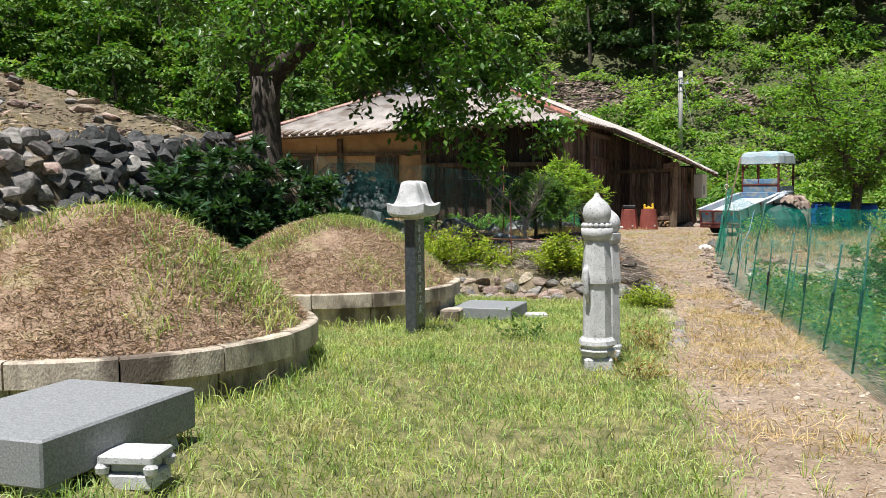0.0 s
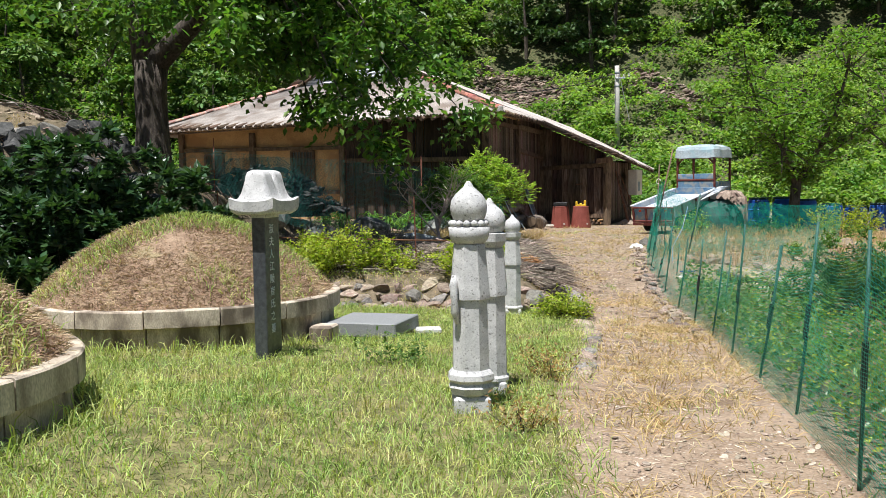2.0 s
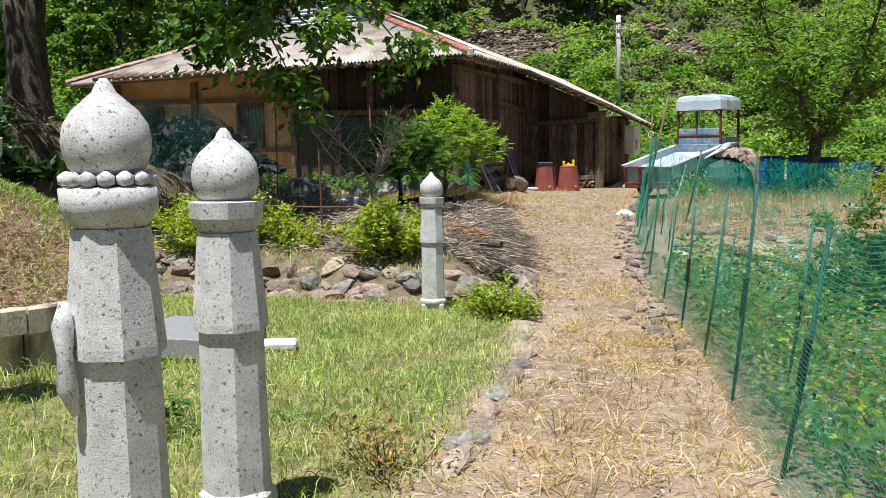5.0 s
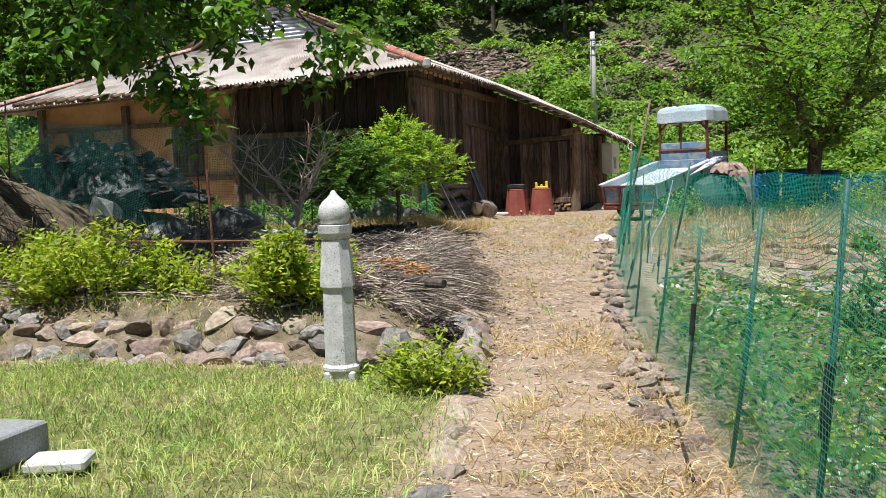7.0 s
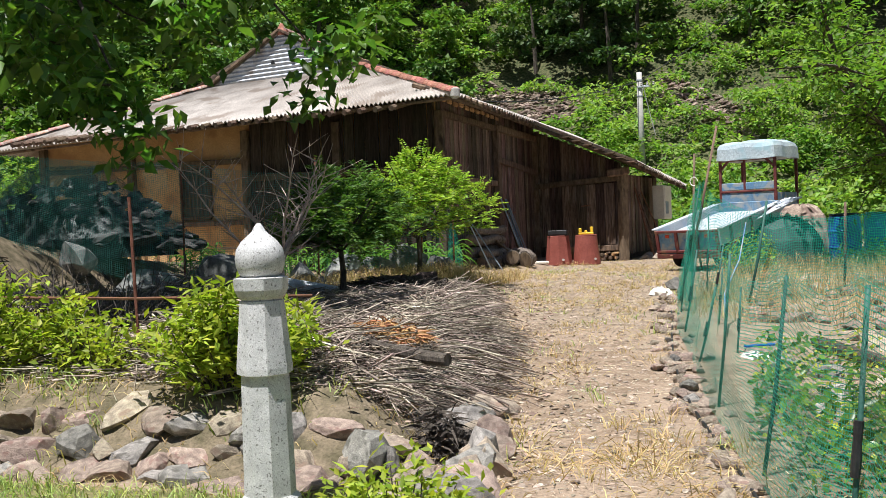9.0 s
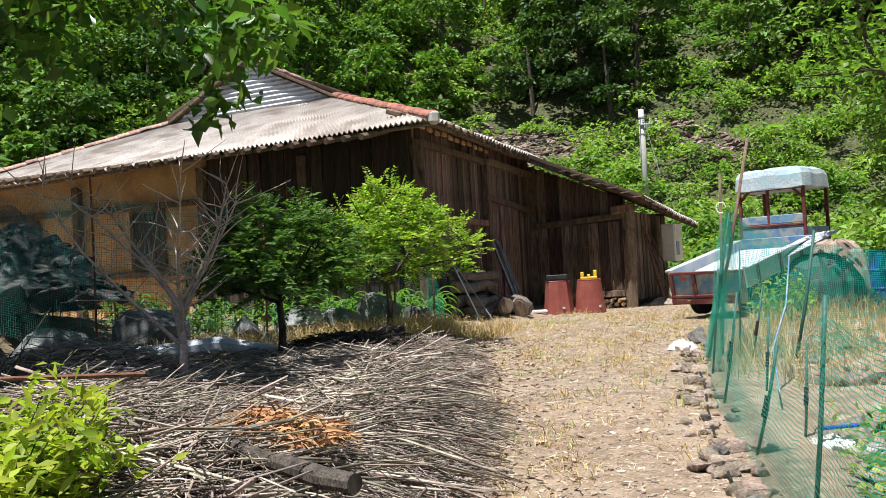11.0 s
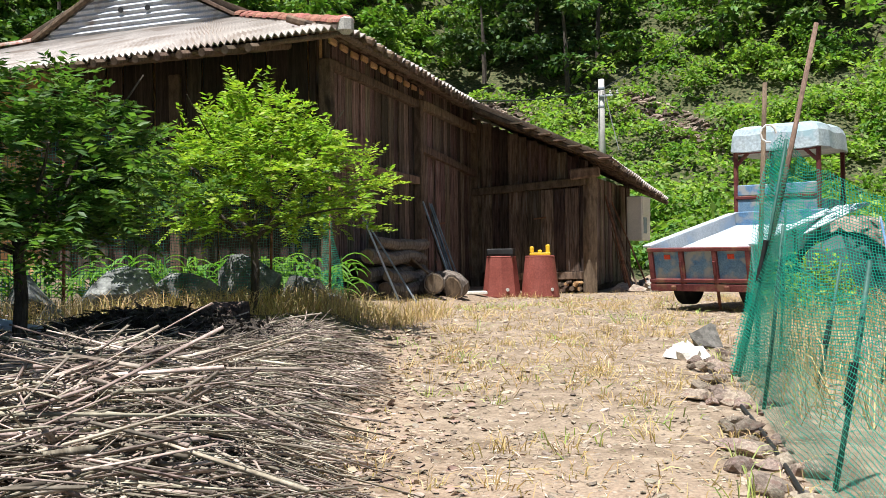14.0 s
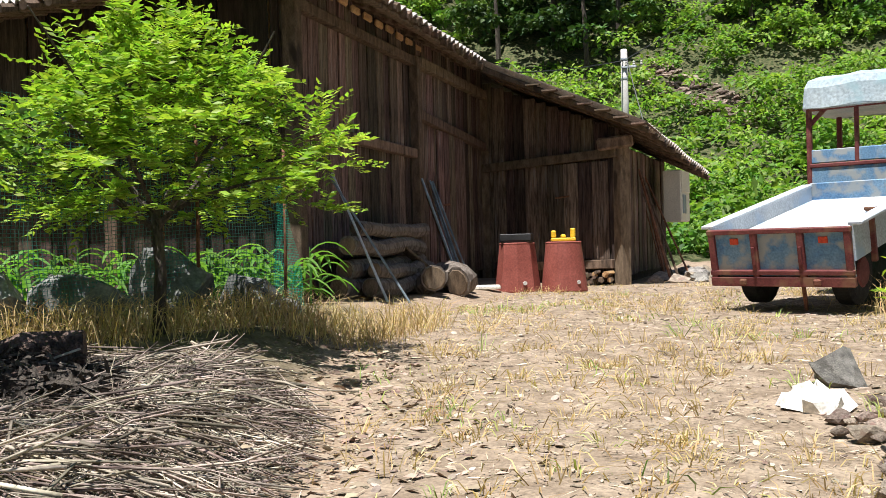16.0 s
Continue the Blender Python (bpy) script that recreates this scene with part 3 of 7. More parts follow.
    part("lintel", bar_along(wall_point(INNER, POST_B, 0.0, 2.02, 0.10), wall_point(INNER, POST_B, bl, 2.10, 0.10), 0.13, 0.15), BEAM, leanto)
    part("sill", bar_along(wall_point(INNER, POST_B, 0.9, 0.25, 0.10), wall_point(INNER, POST_B, bl - 0.1, 0.28, 0.10), 0.14, 0.15), BEAM, leanto)
    part("post", bar_along(POST_B + Vector((0, -0.02, -0.15)), POST_B + Vector((0.02, 0, 2.3)), 0.21, 0.21, 0.02), BEAM, house, "grey timber corner post")
    part("beam_head", bar_along(POST_B + Vector((-0.35, -0.18, 2.22)), POST_B + Vector((0.22, -0.1, 2.28)), 0.18, 0.2, 0.03), BEAM, house)
    # roof
    eave_r, eave_l = Vector((-6.15, 29.25, 3.62)), Vector((-19.1, 30.5, 3.36))
    gab_r, gab_l, apex = Vector((-10.3, 34.4, 5.28)), Vector((-14.85, 34.4, 5.12)), Vector((-12.6, 34.4, 6.42))
    rear_r, rear_l = Vector((-6.0, 42.5, 3.7)), Vector((-19.1, 42.5, 3.4))
    roof = corrugated("roof", (eave_l, eave_r, gab_r, gab_l), SLATE, house, "grey corrugated cement roofing", 125, 0.03)
    mid_r, mid_l = Vector((-6.08, 34.4, 3.66)), Vector((-19.1, 34.4, 3.38))
    ridge_back = Vector((-12.6, 42.5, 6.42))
    corrugated("roof_side", (mid_r, rear_r, ridge_back, apex), SLATE, house, "", 40)
    corrugated("roof_side", (eave_r, mid_r, gab_r + Vector((0.01, 0, 0)), gab_r), SLATE, house, "", 24)
    corrugated("roof_side", (rear_l, mid_l, apex, ridge_back), SLATE, house, "", 40)
    corrugated("roof_side", (mid_l, eave_l, gab_l, gab_l - Vector((0.01, 0, 0))), SLATE, house, "", 20)
    # gable of zinc sheet with level corrugation, and its barge boards
    g, rows_ = Geo(), 44
    for lay, w in ((0.0, 1), (0.03, -1)):
        k0 = len(g.v)
        for r in range(rows_ + 1):
            k = r / rows_
            p, q = gab_l.lerp(apex, k), gab_r.lerp(apex, k)
            o = Vector((0, -0.03 + lay - 0.018 * math.cos(math.tau * r / 4), -0.05))
            g.v += [tuple(p + o), tuple(q + o)]
        for r in range(rows_):
            i = k0 + 2 * r
            g.f.append((i, i + 1, i + 3, i + 2))
    gable = part("gable", g, ZINC, house, "corrugated galvanised gable sheet")
    for dx in (-0.25, 0.35):
        part("vent_hole", Geo().lathe([(0.055, -0.01), (0.055, 0.01)], (0, 0, 0), 12), BLACK, gable).matrix_basis = pose(apex.x + dx, apex.y - 0.06, 5.62, 90)
    for p, q in ((gab_r, apex), (gab_l, apex)):
        part("barge_board", bar_along(p + Vector((0, -0.10, 0.02)), q + Vector((0, -0.10, 0.04)), 0.14, 0.07), BEAM, house)
    # ridge tiles: half-round, overlapping, one by one
    half = Geo()
    loops = []
    for xx, rr in ((0.0, 0.10), (0.03, 0.125), (0.30, 0.105)):
        loops.append([(xx, rr * math.cos(math.pi * j / 8), rr * 0.8 * math.sin(math.pi * j / 8)) for j in range(9)] + [(xx, (rr - 0.02) * math.cos(math.pi * j / 8), (rr - 0.02) * 0.8 * math.sin(math.pi * j / 8)) for j in range(8, -1, -1)])
    half.rings(loops)
    tile = half.mesh("ridge_tile")
    tile.materials.append(TILE)
    for p, q, extra in ((eave_r, gab_r, 0.03), (eave_l, gab_l, 0.03), (apex, ridge_back, 0.05), (gab_r, apex, 0.06)):
        d = q - p
        if extra == 0.06:
            continue
        n_ = int(d.length / 0.27)
        for i in range(n_):
            ob = part("ridge_tile", tile, TILE, house)
            c = p + d * (i / n_) + Vector((rng.uniform(-0.01, 0.01), rng.uniform(-0.01, 0.01), extra + rng.uniform(-0.01, 0.015)))
            ob.matrix_basis = Matrix.Translation(c) @ d.to_track_quat("X", "Z").to_matrix().to_4x4() @ Matrix.Rotation(rng.uniform(-0.08, 0.08), 4, "X")
    part("ridge_end_tile", Geo().box((0.20, 0.16, 0.24), eave_r + Vector((-0.02, 0.03, 0.02)), Matrix.Rotation(0.7, 4, "Z"), bevel=0.05), CONCRETE, house, "grey mortar plug at the hip end")
    part("finial_tile", Geo().lathe([(0.13, -0.08), (0.15, 0.02), (0.10, 0.10), (0.06, 0.2), (0.02, 0.26)], apex + Vector((0, 0.05, 0.0)), 10), TILE, house)
    # rafters under the eaves, with pale clay between their feet
    rafter = Geo().tube([(0, 0, 0), (1.3, 0, 0)], [0.055, 0.06], 7).mesh("rafter")
    rafter.materials.append(BEAM)
    for i in range(17):
        y = 30.0 + i * 0.42
        if y > 36.4:
            break
        ob = part("rafter", rafter, BEAM, house)
        ob.matrix_basis = Matrix.Translation((-7.3, y, 3.98 + rng.uniform(-0.015, 0.015))) @ Matrix.Rotation(0.32, 4, "Y") @ Matrix.Rotation(rng.uniform(-0.04, 0.04), 4, "Z")
        part("clay_fill", Geo().box((0.05, 0.26, 0.10), (-6.72, y + 0.21, 3.66 + rng.uniform(-0.02, 0.02)), bevel=0.02), CLAY, house)
    for i in range(30):
        s = 0.2 + i * (fl - 0.3) / 30
        ob = part("rafter", rafter, BEAM, house)
        c = wall_point(FRONT_L, CORNER, s, 3.72 + 0.0 * s, -0.15)
        ob.matrix_basis = Matrix.Translation(c) @ wall_turn(FRONT_L, CORNER) @ Matrix.Rotation(-math.pi / 2, 4, "Z") @ Matrix.Rotation(0.22, 4, "Y")
    part("eave_board", bar_along(eave_l + Vector((0.1, 0.12, -0.07)), eave_r + Vector((-0.1, 0.12, -0.07)), 0.1, 0.05), BEAM, house)
    part("eave_board", bar_along(eave_r + Vector((-0.12, 0.1, -0.07)), Vector((-6.2, 36.2, 3.58)), 0.1, 0.05), BEAM, house)
    # windows with lattice bars
    for s0, s1, z0, z1 in ((4.42, 5.23, 1.45, 2.66), (1.05, 1.75, 1.75, 2.62)):
        w = new("window")
        w.parent = house
        tagged(w, "wooden lattice window with dim panes")
        g = Geo()
        tw = wall_turn(FRONT_L, CORNER)
        for p, q in (((s0, z0), (s1, z0)), ((s0, z1), (s1, z1)), ((s0, z0), (s0, z1)), ((s1, z0), (s1, z1))):
            b_ = bar_along(wall_point(FRONT_L, CORNER, p[0], p[1], 0.03), wall_point(FRONT_L, CORNER, q[0], q[1], 0.03), 0.09, 0.09)
            g.add(b_.v, b_.f)
        part("window_frame", g, BEAM, w, "dark old timber frame")
        part("pane", Geo().box((s1 - s0, 0.02, z1 - z0), wall_point(FRONT_L, CORNER, (s0 + s1) / 2, (z0 + z1) / 2, -0.005 + 0.02), tw), DIM_PANE, w)
        n_ = 7
        for i in range(1, n_):
            x = s0 + (s1 - s0) * i / n_
            part("lattice_bar", bar_along(wall_point(FRONT_L, CORNER, x, z0, 0.05), wall_point(FRONT_L, CORNER, x, z1, 0.05), 0.018, 0.018, 0), BEAM, w)
        for i in range(1, 5):
            z = z0 + (z1 - z0) * i / 5
            part("lattice_bar", bar_along(wall_point(FRONT_L, CORNER, s0, z, 0.055), wall_point(FRONT_L, CORNER, s1, z, 0.055), 0.018, 0.018, 0), BEAM, w)
    # doors: boards with ledges
    for a, b, s0, s1, z0, z1, nm in ((CORNER, INNER, 4.75, 6.1, 0.25, 2.48, "tall plank door, shut"), (INNER, POST_B, 1.55, 2.75, 0.36, 1.98, "low plank barn door, shut")):
        d_ = new("door")
        d_.parent = house
        tagged(d_, nm)
        tw, s = wall_turn(a, b), s0
        while s < s1 - 0.05:
            w_ = min(rng.uniform(0.22, 0.36), s1 - s)
            part("board", Geo().box((w_ - 0.01, 0.03, z1 - z0), wall_point(a, b, s + w_ / 2, (z0 + z1) / 2, 0.085 + rng.uniform(0, 0.01)), tw, bevel=0.006), PLANK, d_)
            s += w_
        part("latch", bar_along(wall_point(a, b, s0 + 0.15, z0 + 1.05, 0.12), wall_point(a, b, s0 + 0.45, z0 + 1.07, 0.12), 0.02, 0.03), RUST, d_)
    return roof, (eave_r, eave_l, gab_r, gab_l, apex)


ROOF, ROOF_POINTS = build_house()
lean_roof = corrugated("roof_leanto", ((-2.62, 40.7, 1.95), (-3.45, 35.65, 2.45), (-6.25, 35.9, 3.72), (-6.1, 41.2, 3.75)), SLATE, house, "", 30)
lr = random.Random(8)
for i in range(9):
    k = i / 8
    a_ = Vector((-3.42, 35.75, 2.40)).lerp(Vector((-2.62, 40.6, 1.90)), k)
    b_ = Vector((-6.2, 36.0, 3.64)).lerp(Vector((-6.1, 41.0, 3.66)), k)
    part("rafter", Geo().tube([a_ + Vector((0.0, 0, -0.05)), b_ + Vector((0, 0, -0.05))], [0.05, 0.06], 6), BEAM, house)
for i in range(7):
    k = 0.06 + 0.1 * i
    a_ = Vector((-3.40, 35.62, 2.385)).lerp(Vector((-6.2, 35.87, 3.63)), k)
    b_ = Vector((-2.62, 40.6, 1.90)).lerp(Vector((-6.1, 41.0, 3.66)), k)
    part("roof_board", bar_along(a_ + Vector((0, lr.uniform(-0.08, 0.02), 0)), b_, 0.24, 0.025, 0), BEAM, house)

# ---- graves ----
def grave_mound(at, radius, cap_z, base_z, top_z, seed, label):
    """A grassy burial mound held by a ring of stone panels under a projecting cap course."""
    x0, y0 = at
    rng = random.Random(seed)
    mound = thing("grave_mound", label, "grave mound", (x0, y0, base_z))
    ring_h = cap_z - base_z
    rings, nseg = 26, 64
    g, loops = Geo(), []
    for r in range(rings + 1):
        k = r / rings
        rad = max((radius - 0.07) * (1 - k) ** 0.8, 0.02)
        h = ring_h - 0.05 + (top_z - cap_z + 0.05) * (1 - (rad / (radius - 0.07)) ** 2.05)
        lp = []
        for i in range(nseg):
            a = math.tau * i / nseg
            px, py = rad * math.cos(a), rad * math.sin(a)
            w = 0.06 * noise.noise(Vector((px * 1.2 + seed, py * 1.2, h))) + 0.03 * noise.noise(Vector((px * 4, py * 4, h * 4 + seed)))
            lp.append((px, py, h + w * (0.3 + k)))
        loops.append(lp)
    g.rings(loops)
    part("earth", g, MOUND_SOIL, mound, "dry reddish earth with cropped brown grass", smooth=True)
    panels = 15
    for i in range(panels):
        a0, a1 = math.tau * i / panels + 0.004, math.tau * (i + 1) / panels - 0.004
        for name, r0, r1, z0, z1 in (("ring_panel", radius - 0.16, radius - 0.08, -0.25, ring_h - 0.17), ("cap_stone", radius - 0.2, radius, ring_h - 0.175, ring_h)):
            loops = []
            n_ = 6
            jz = rng.uniform(-0.006, 0.006)
            for z, inset in ((z0, 0.0), (z1 - 0.012, 0.0), (z1, 0.012)):
                outer = [((r1 - inset) * math.cos(a0 + (a1 - a0) * j / n_), (r1 - inset) * math.sin(a0 + (a1 - a0) * j / n_), z + jz) for j in range(n_ + 1)]
                inner = [((r0) * math.cos(a1 - (a1 - a0) * j / n_), (r0) * math.sin(a1 - (a1 - a0) * j / n_), z + jz) for j in range(n_ + 1)]
                loops.append(outer + inner)
            part(name, Geo().rings(loops), RING_STONE, mound)
    # withered grass and green tufts on the earth
    nrng = np.random.default_rng(seed)
    def spots(count, lo, hi):
        k = np.sqrt(nrng.uniform(1 - hi, 1 - lo, count))
        a = nrng.uniform(0, math.tau, count)
        rad = (radius - 0.07) * k
        h = ring_h - 0.05 + (top_z - cap_z + 0.05) * (1 - k ** 2.05)
        return np.stack([rad * np.cos(a), rad * np.sin(a), h], 1)
    p = spots(42000, 0.0, 1.0)
    d = nrng.normal(size=p.shape) * [1, 1, 0.35] + [0, 0, 0.45] + p * [0.15, 0.15, 0]
    ob = blades("withered_grass", p, d, nrng.uniform(0.03, 0.09, len(p)), 0.007, THATCH, 0.2, "blade", mound)
    tagged(ob, "brown withered grass", kind="stuff")
    p = spots(26000, 0.04, 1.0)
    keep = [noise.noise(Vector((q[0] * 1.1 + seed * 3, q[1] * 1.1, 5))) + 0.55 * (q[2] - ring_h) / (top_z - cap_z) + 0.30 * q[0] * (seed == 1) + nrng.uniform(-0.45, 0.45) > (0.86 if seed == 1 else 0.50) for q in p]
    p = p[np.array(keep)]
    d = nrng.normal(size=p.shape) * [0.45, 0.45, 0.2] + [0, 0, 1.0]
    ob = blades("green_grass", p, d, nrng.uniform(0.07, 0.2 if seed == 1 else 0.13, len(p)), 0.009, GRASS, 0.25, "blade", mound)
    tagged(ob, "green grass tufts", kind="stuff")
    return mound


grave_mound((-5.15, 6.25), 1.70, 0.52, 0.0, 1.44, 1, "large grass-topped grave mound ringed with stained stone panels")
grave_mound((-6.0, 12.05), 1.80, 0.28, -0.16, 1.16, 2, "low grave mound of cropped grass in a stone ring")


def offering_table(at, size, thick, top_z, label):
    x, y = at
    t = thing("stone_table", label, "stone table", (x, y, gz(x, y)))
    h = top_z - gz(x, y)
    slab = part("slab", Geo().box((size[0], size[1], thick), (0, 0, h - thick / 2), bevel=0.012), GRANITE_GREY, t)
    for i in (-1, 1):
        for j in (-1, 1):
            leg_h = h - thick + 0.1
            part("foot", Geo().lathe([(0.09, -0.1), (0.11, 0.0), (0.12, leg_h * 0.5 - 0.1), (0.10, leg_h - 0.1)], (i * size[0] * 0.33, j * size[1] * 0.36, 0), 12), GRANITE, t)
    return t


offering_table((-3.59, 3.96), (0.88, 1.20), 0.23, 0.47, "grey granite offering table before the large grave mound")
offering_table((-3.80, 12.42), (0.84, 0.84), 0.16, -0.03, "low grey granite offering table before the far mound")


def incense_stone(at):
    x, y = at
    t = thing("incense_stone", "small carved white granite incense stand in the grass", "incense stand", (x, y, gz(x, y)), 12)
    t.scale = (0.95, 0.95, 0.72)
    part("top", Geo().box((0.30, 0.26, 0.06), (0, 0, 0.20), bevel=0.01), GRANITE, t)
    part("waist", Geo().box((0.22, 0.18, 0.08), (0, 0, 0.135), bevel=0.02), GRANITE, t)
    part("base", Geo().box((0.28, 0.24, 0.11), (0, 0, 0.045), bevel=0.012), GRANITE, t)
    for s in (-1, 1):
        for sy in (-1, 1):
            part("leg_scroll", Geo().lathe([(0.015, -0.04), (0.035, -0.02), (0.04, 0.02), (0.02, 0.05)], (s * 0.13, sy * 0.11, 0.13), 8), GRANITE, t)
    return t


incense_stone((-3.01, 3.84))
flat = thing("paving_stone", "pale flat stone lying in the grass", "stone", (-3.22, 12.7, gz(-3.22, 12.7)), 20)
part("stone_top", Geo().box((0.30, 0.22, 0.06), (0, 0, 0.05), bevel=0.015), GRANITE, flat)
step = thing("stone_block", "small rough stone block beside the grave ring", "stone", (-4.12, 11.75, gz(-4.1, 11.75)), 5)
part("block", Geo().box((0.25, 0.3, 0.2), (0, 0, 0.08), bevel=0.02), RING_STONE, step)


def gravestone(at):
    """A dark polished slab under a carved granite roof."""
    x, y = at
    t = thing("gravestone", "dark polished gravestone with a carved granite roof cap", "gravestone", (x, y, gz(x, y)))
    z0 = -gz(x, y)
    w, d, h = 0.135, 0.30, 1.24 + z0
    shaft = part("slab", Geo().box((w, d, h + 0.1), (0, 0, h / 2 - 0.05), bevel=0.008), GRANITE_DARK, t, "polished near-black granite slab")
    part("band", Geo().box((w + 0.006, d + 0.006, 0.04), (0, 0, h - 0.01), bevel=0.004), GRANITE, t)
    # cap: an eave slab with upturned corners, a hollow ribbed roof and a two-lobed ridge
    def ring(rx, ry, z, lift):
        pts = []
        for sx, sy in ((-1, -1), (1, -1), (1, 1), (-1, 1)):
            nx, ny = (-sy, sx)
            for k in range(6):
                u = k / 6
                cx, cy = (sx + (1 if sx < 0 else -1) * 2 * u * (1 if sx * sy > 0 else 0)), (sy + (1 if sy < 0 else -1) * 2 * u * (0 if sx * sy > 0 else 1))
                e = abs(cx) if abs(cy) > 0.999 else abs(cy)
                pts.append((rx * cx, ry * cy, h + z + lift * e ** 3))
        return pts
    eave = [ring(0.165, 0.22, 0.0, 0), ring(0.21, 0.262, 0.012, 0.02), ring(0.222, 0.275, 0.03, 0.035), ring(0.228, 0.28, 0.125, 0.035), ring(0.212, 0.265, 0.135, 0.03)]
    part("eave_slab", Geo().rings(eave), GRANITE, t, "carved pale granite eave slab with raised corners")
    # the roof: hollow flanks rising to a saddle with two round lobes and a notch between
    nu, nv, top_, side_ = 30, 34, [], Geo()
    def rise(x, y):
        u, v = abs(x) / 0.212, abs(y) / 0.265
        flank = 1.0 - 0.10 * (u / 0.44) ** 2 if u < 0.44 else 0.90 * ((1 - u) / 0.56) ** 2.0
        end = 1.0 if v < 0.66 else ((1 - v) / 0.34) ** 1.4
        notch = 1 - 0.28 * math.exp(-(y / 0.028) ** 2) * (u < 0.75)
        corner = 0.16 * (u * v) ** 3
        return 0.29 * flank * end * notch + 0.2 * corner
    for j in range(nv + 1):
        for i in range(nu + 1):
            px, py = -0.212 + 0.424 * i / nu, -0.265 + 0.53 * j / nv
            top_.append((px, py, h + 0.13 + rise(px, py)))
    grid = [(j * (nu + 1) + i, j * (nu + 1) + i + 1, (j + 1) * (nu + 1) + i + 1, (j + 1) * (nu + 1) + i) for j in range(nv) for i in range(nu)]
    part("roof_cap", side_.add(top_, grid), GRANITE, t, "carved hollow-sided roof with two lobes", smooth=True)
    text = "淑夫人江陵崔氏之墓"
    for i, ch in enumerate(text):
        cu = bpy.data.curves.new("inscription", "FONT")
        cu.body, cu.size, cu.align_x, cu.align_y, cu.extrude = ch, 0.095, "CENTER", "CENTER", 0.0015
        tmp = new("tmp", cu)
        bpy.context.view_layer.update()
        me = bpy.data.meshes.new_from_object(tmp.evaluated_get(bpy.context.evaluated_depsgraph_get()))
        bpy.data.objects.remove(tmp)
        me.materials.clear()
        me.materials.append(INK)
        ob = part("character", me, INK, shaft, "white engraved character" if i == 0 else "")
        ob.matrix_basis = pose(w / 2 + 0.001, -0.02, h - 0.14 - i * 0.118, 90, 0, 90)
    return t


gravestone((-4.08, 10.35))


def stone_post(at, height, beads, label, turn):
    """An octagonal granite grave post with an onion finial."""
    x, y = at
    t = thing("grave_post", label, "stone post", (x, y, gz(x, y)), turn, group="stone posts before the graves")
    k = height / 1.55
    ph = math.pi / 8
    if beads:
        foot = Geo().box((0.25 * k, 0.25 * k, 0.22), (0, 0, 0.0), bevel=0.02)
        part("base", foot, GRANITE, t)
        part("base_moulding", Geo().lathe([(0.10, 0.10), (0.15, 0.13), (0.165, 0.17), (0.145, 0.20), (0.17, 0.225), (0.165, 0.26), (0.14, 0.29)], (0, 0, 0), 8, ph), GRANITE, t)
        z1 = 0.29
    else:
        part("base", Geo().box((0.25 * k, 0.25 * k, 0.24), (0, 0, -0.03), bevel=0.012), GRANITE, t)
        part("base_moulding", Geo().lathe([(0.13, 0.08), (0.145, 0.10), (0.145, 0.12), (0.125, 0.14)], (0, 0, 0), 8, ph), GRANITE, t)
        z1 = 0.13
    sh = height - 0.78 * k
    part("shaft", Geo().lathe([(0.132 * k, z1), (0.122 * k, sh)], (0, 0, 0), 8, ph), GRANITE, t, "pitted pale granite octagonal shaft")
    part("upper_shaft", Geo().lathe([(0.125 * k, sh - 0.004), (0.142 * k, sh), (0.142 * k, sh + 0.03), (0.112 * k, sh + 0.37 * k)], (0, 0, 0), 8, ph), GRANITE, t, "lichen-spotted tapered collar")
    ch = sh + 0.37 * k
    part("collar", Geo().lathe([(0.10 * k, ch), (0.122 * k, ch + 0.025 * k), (0.136 * k, ch + 0.055 * k), (0.140 * k, ch + 0.115 * k), (0.11 * k, ch + 0.12 * k)], (0, 0, 0), 8 if not beads else 24, ph), GRANITE, t, smooth=beads)
    if beads:
        for i in range(14):
            a = math.tau * i / 14
            part("bead", Geo().lathe([(0.005, -0.022), (0.024, -0.012), (0.026, 0.01), (0.006, 0.024)], (0.115 * k * math.cos(a), 0.115 * k * math.sin(a), ch + 0.14 * k), 8), GRANITE, t, smooth=True)
    fz = ch + (0.15 if beads else 0.115) * k
    part("finial", Geo().lathe([(r * k, fz + h * k) for r, h in ((0.085, 0), (0.108, 0.022), (0.122, 0.06), (0.126, 0.10), (0.118, 0.145), (0.092, 0.185), (0.058, 0.215), (0.033, 0.238), (0.024, 0.258), (0.010, 0.276))], (0, 0, 0), 24), GRANITE, t, "onion-shaped granite finial", smooth=True)
    if beads:
        crawl = Geo()
        crawl.tube([(-0.10, -0.10, 0.62), (-0.115, -0.11, 0.70), (-0.115, -0.115, 0.80), (-0.12, -0.105, 0.88), (-0.115, -0.10, 0.95)], [0.012, 0.03, 0.022, 0.032, 0.014], 8)
        part("carved_relief", crawl, GRANITE, t, "small carved animal relief", smooth=True)
    return t


stone_post((-1.59, 8.50), 1.57, True, "pale granite grave post with beaded collar and onion finial", 20)
stone_post((-1.62, 9.22), 1.50, False, "pale pitted granite grave post with onion finial", 10)
stone_post((-2.78, 15.32), 1.44, False, "slender granite grave post standing at the lawn edge", 12)

# ---- plants ----
LEAF_SHRUB = material("mid green compound leaves", (0.07, 0.14, 0.034), (0.13, 0.22, 0.05), 3, 0.5, 0, 0, vary=0.35, island=True, leaf=0.35)
LEAF_RED = material("reddish young leaves", (0.24, 0.17, 0.06), (0.36, 0.24, 0.09), 6, 0.6, 0, 0, vary=0.5, island=True, leaf=0.3)
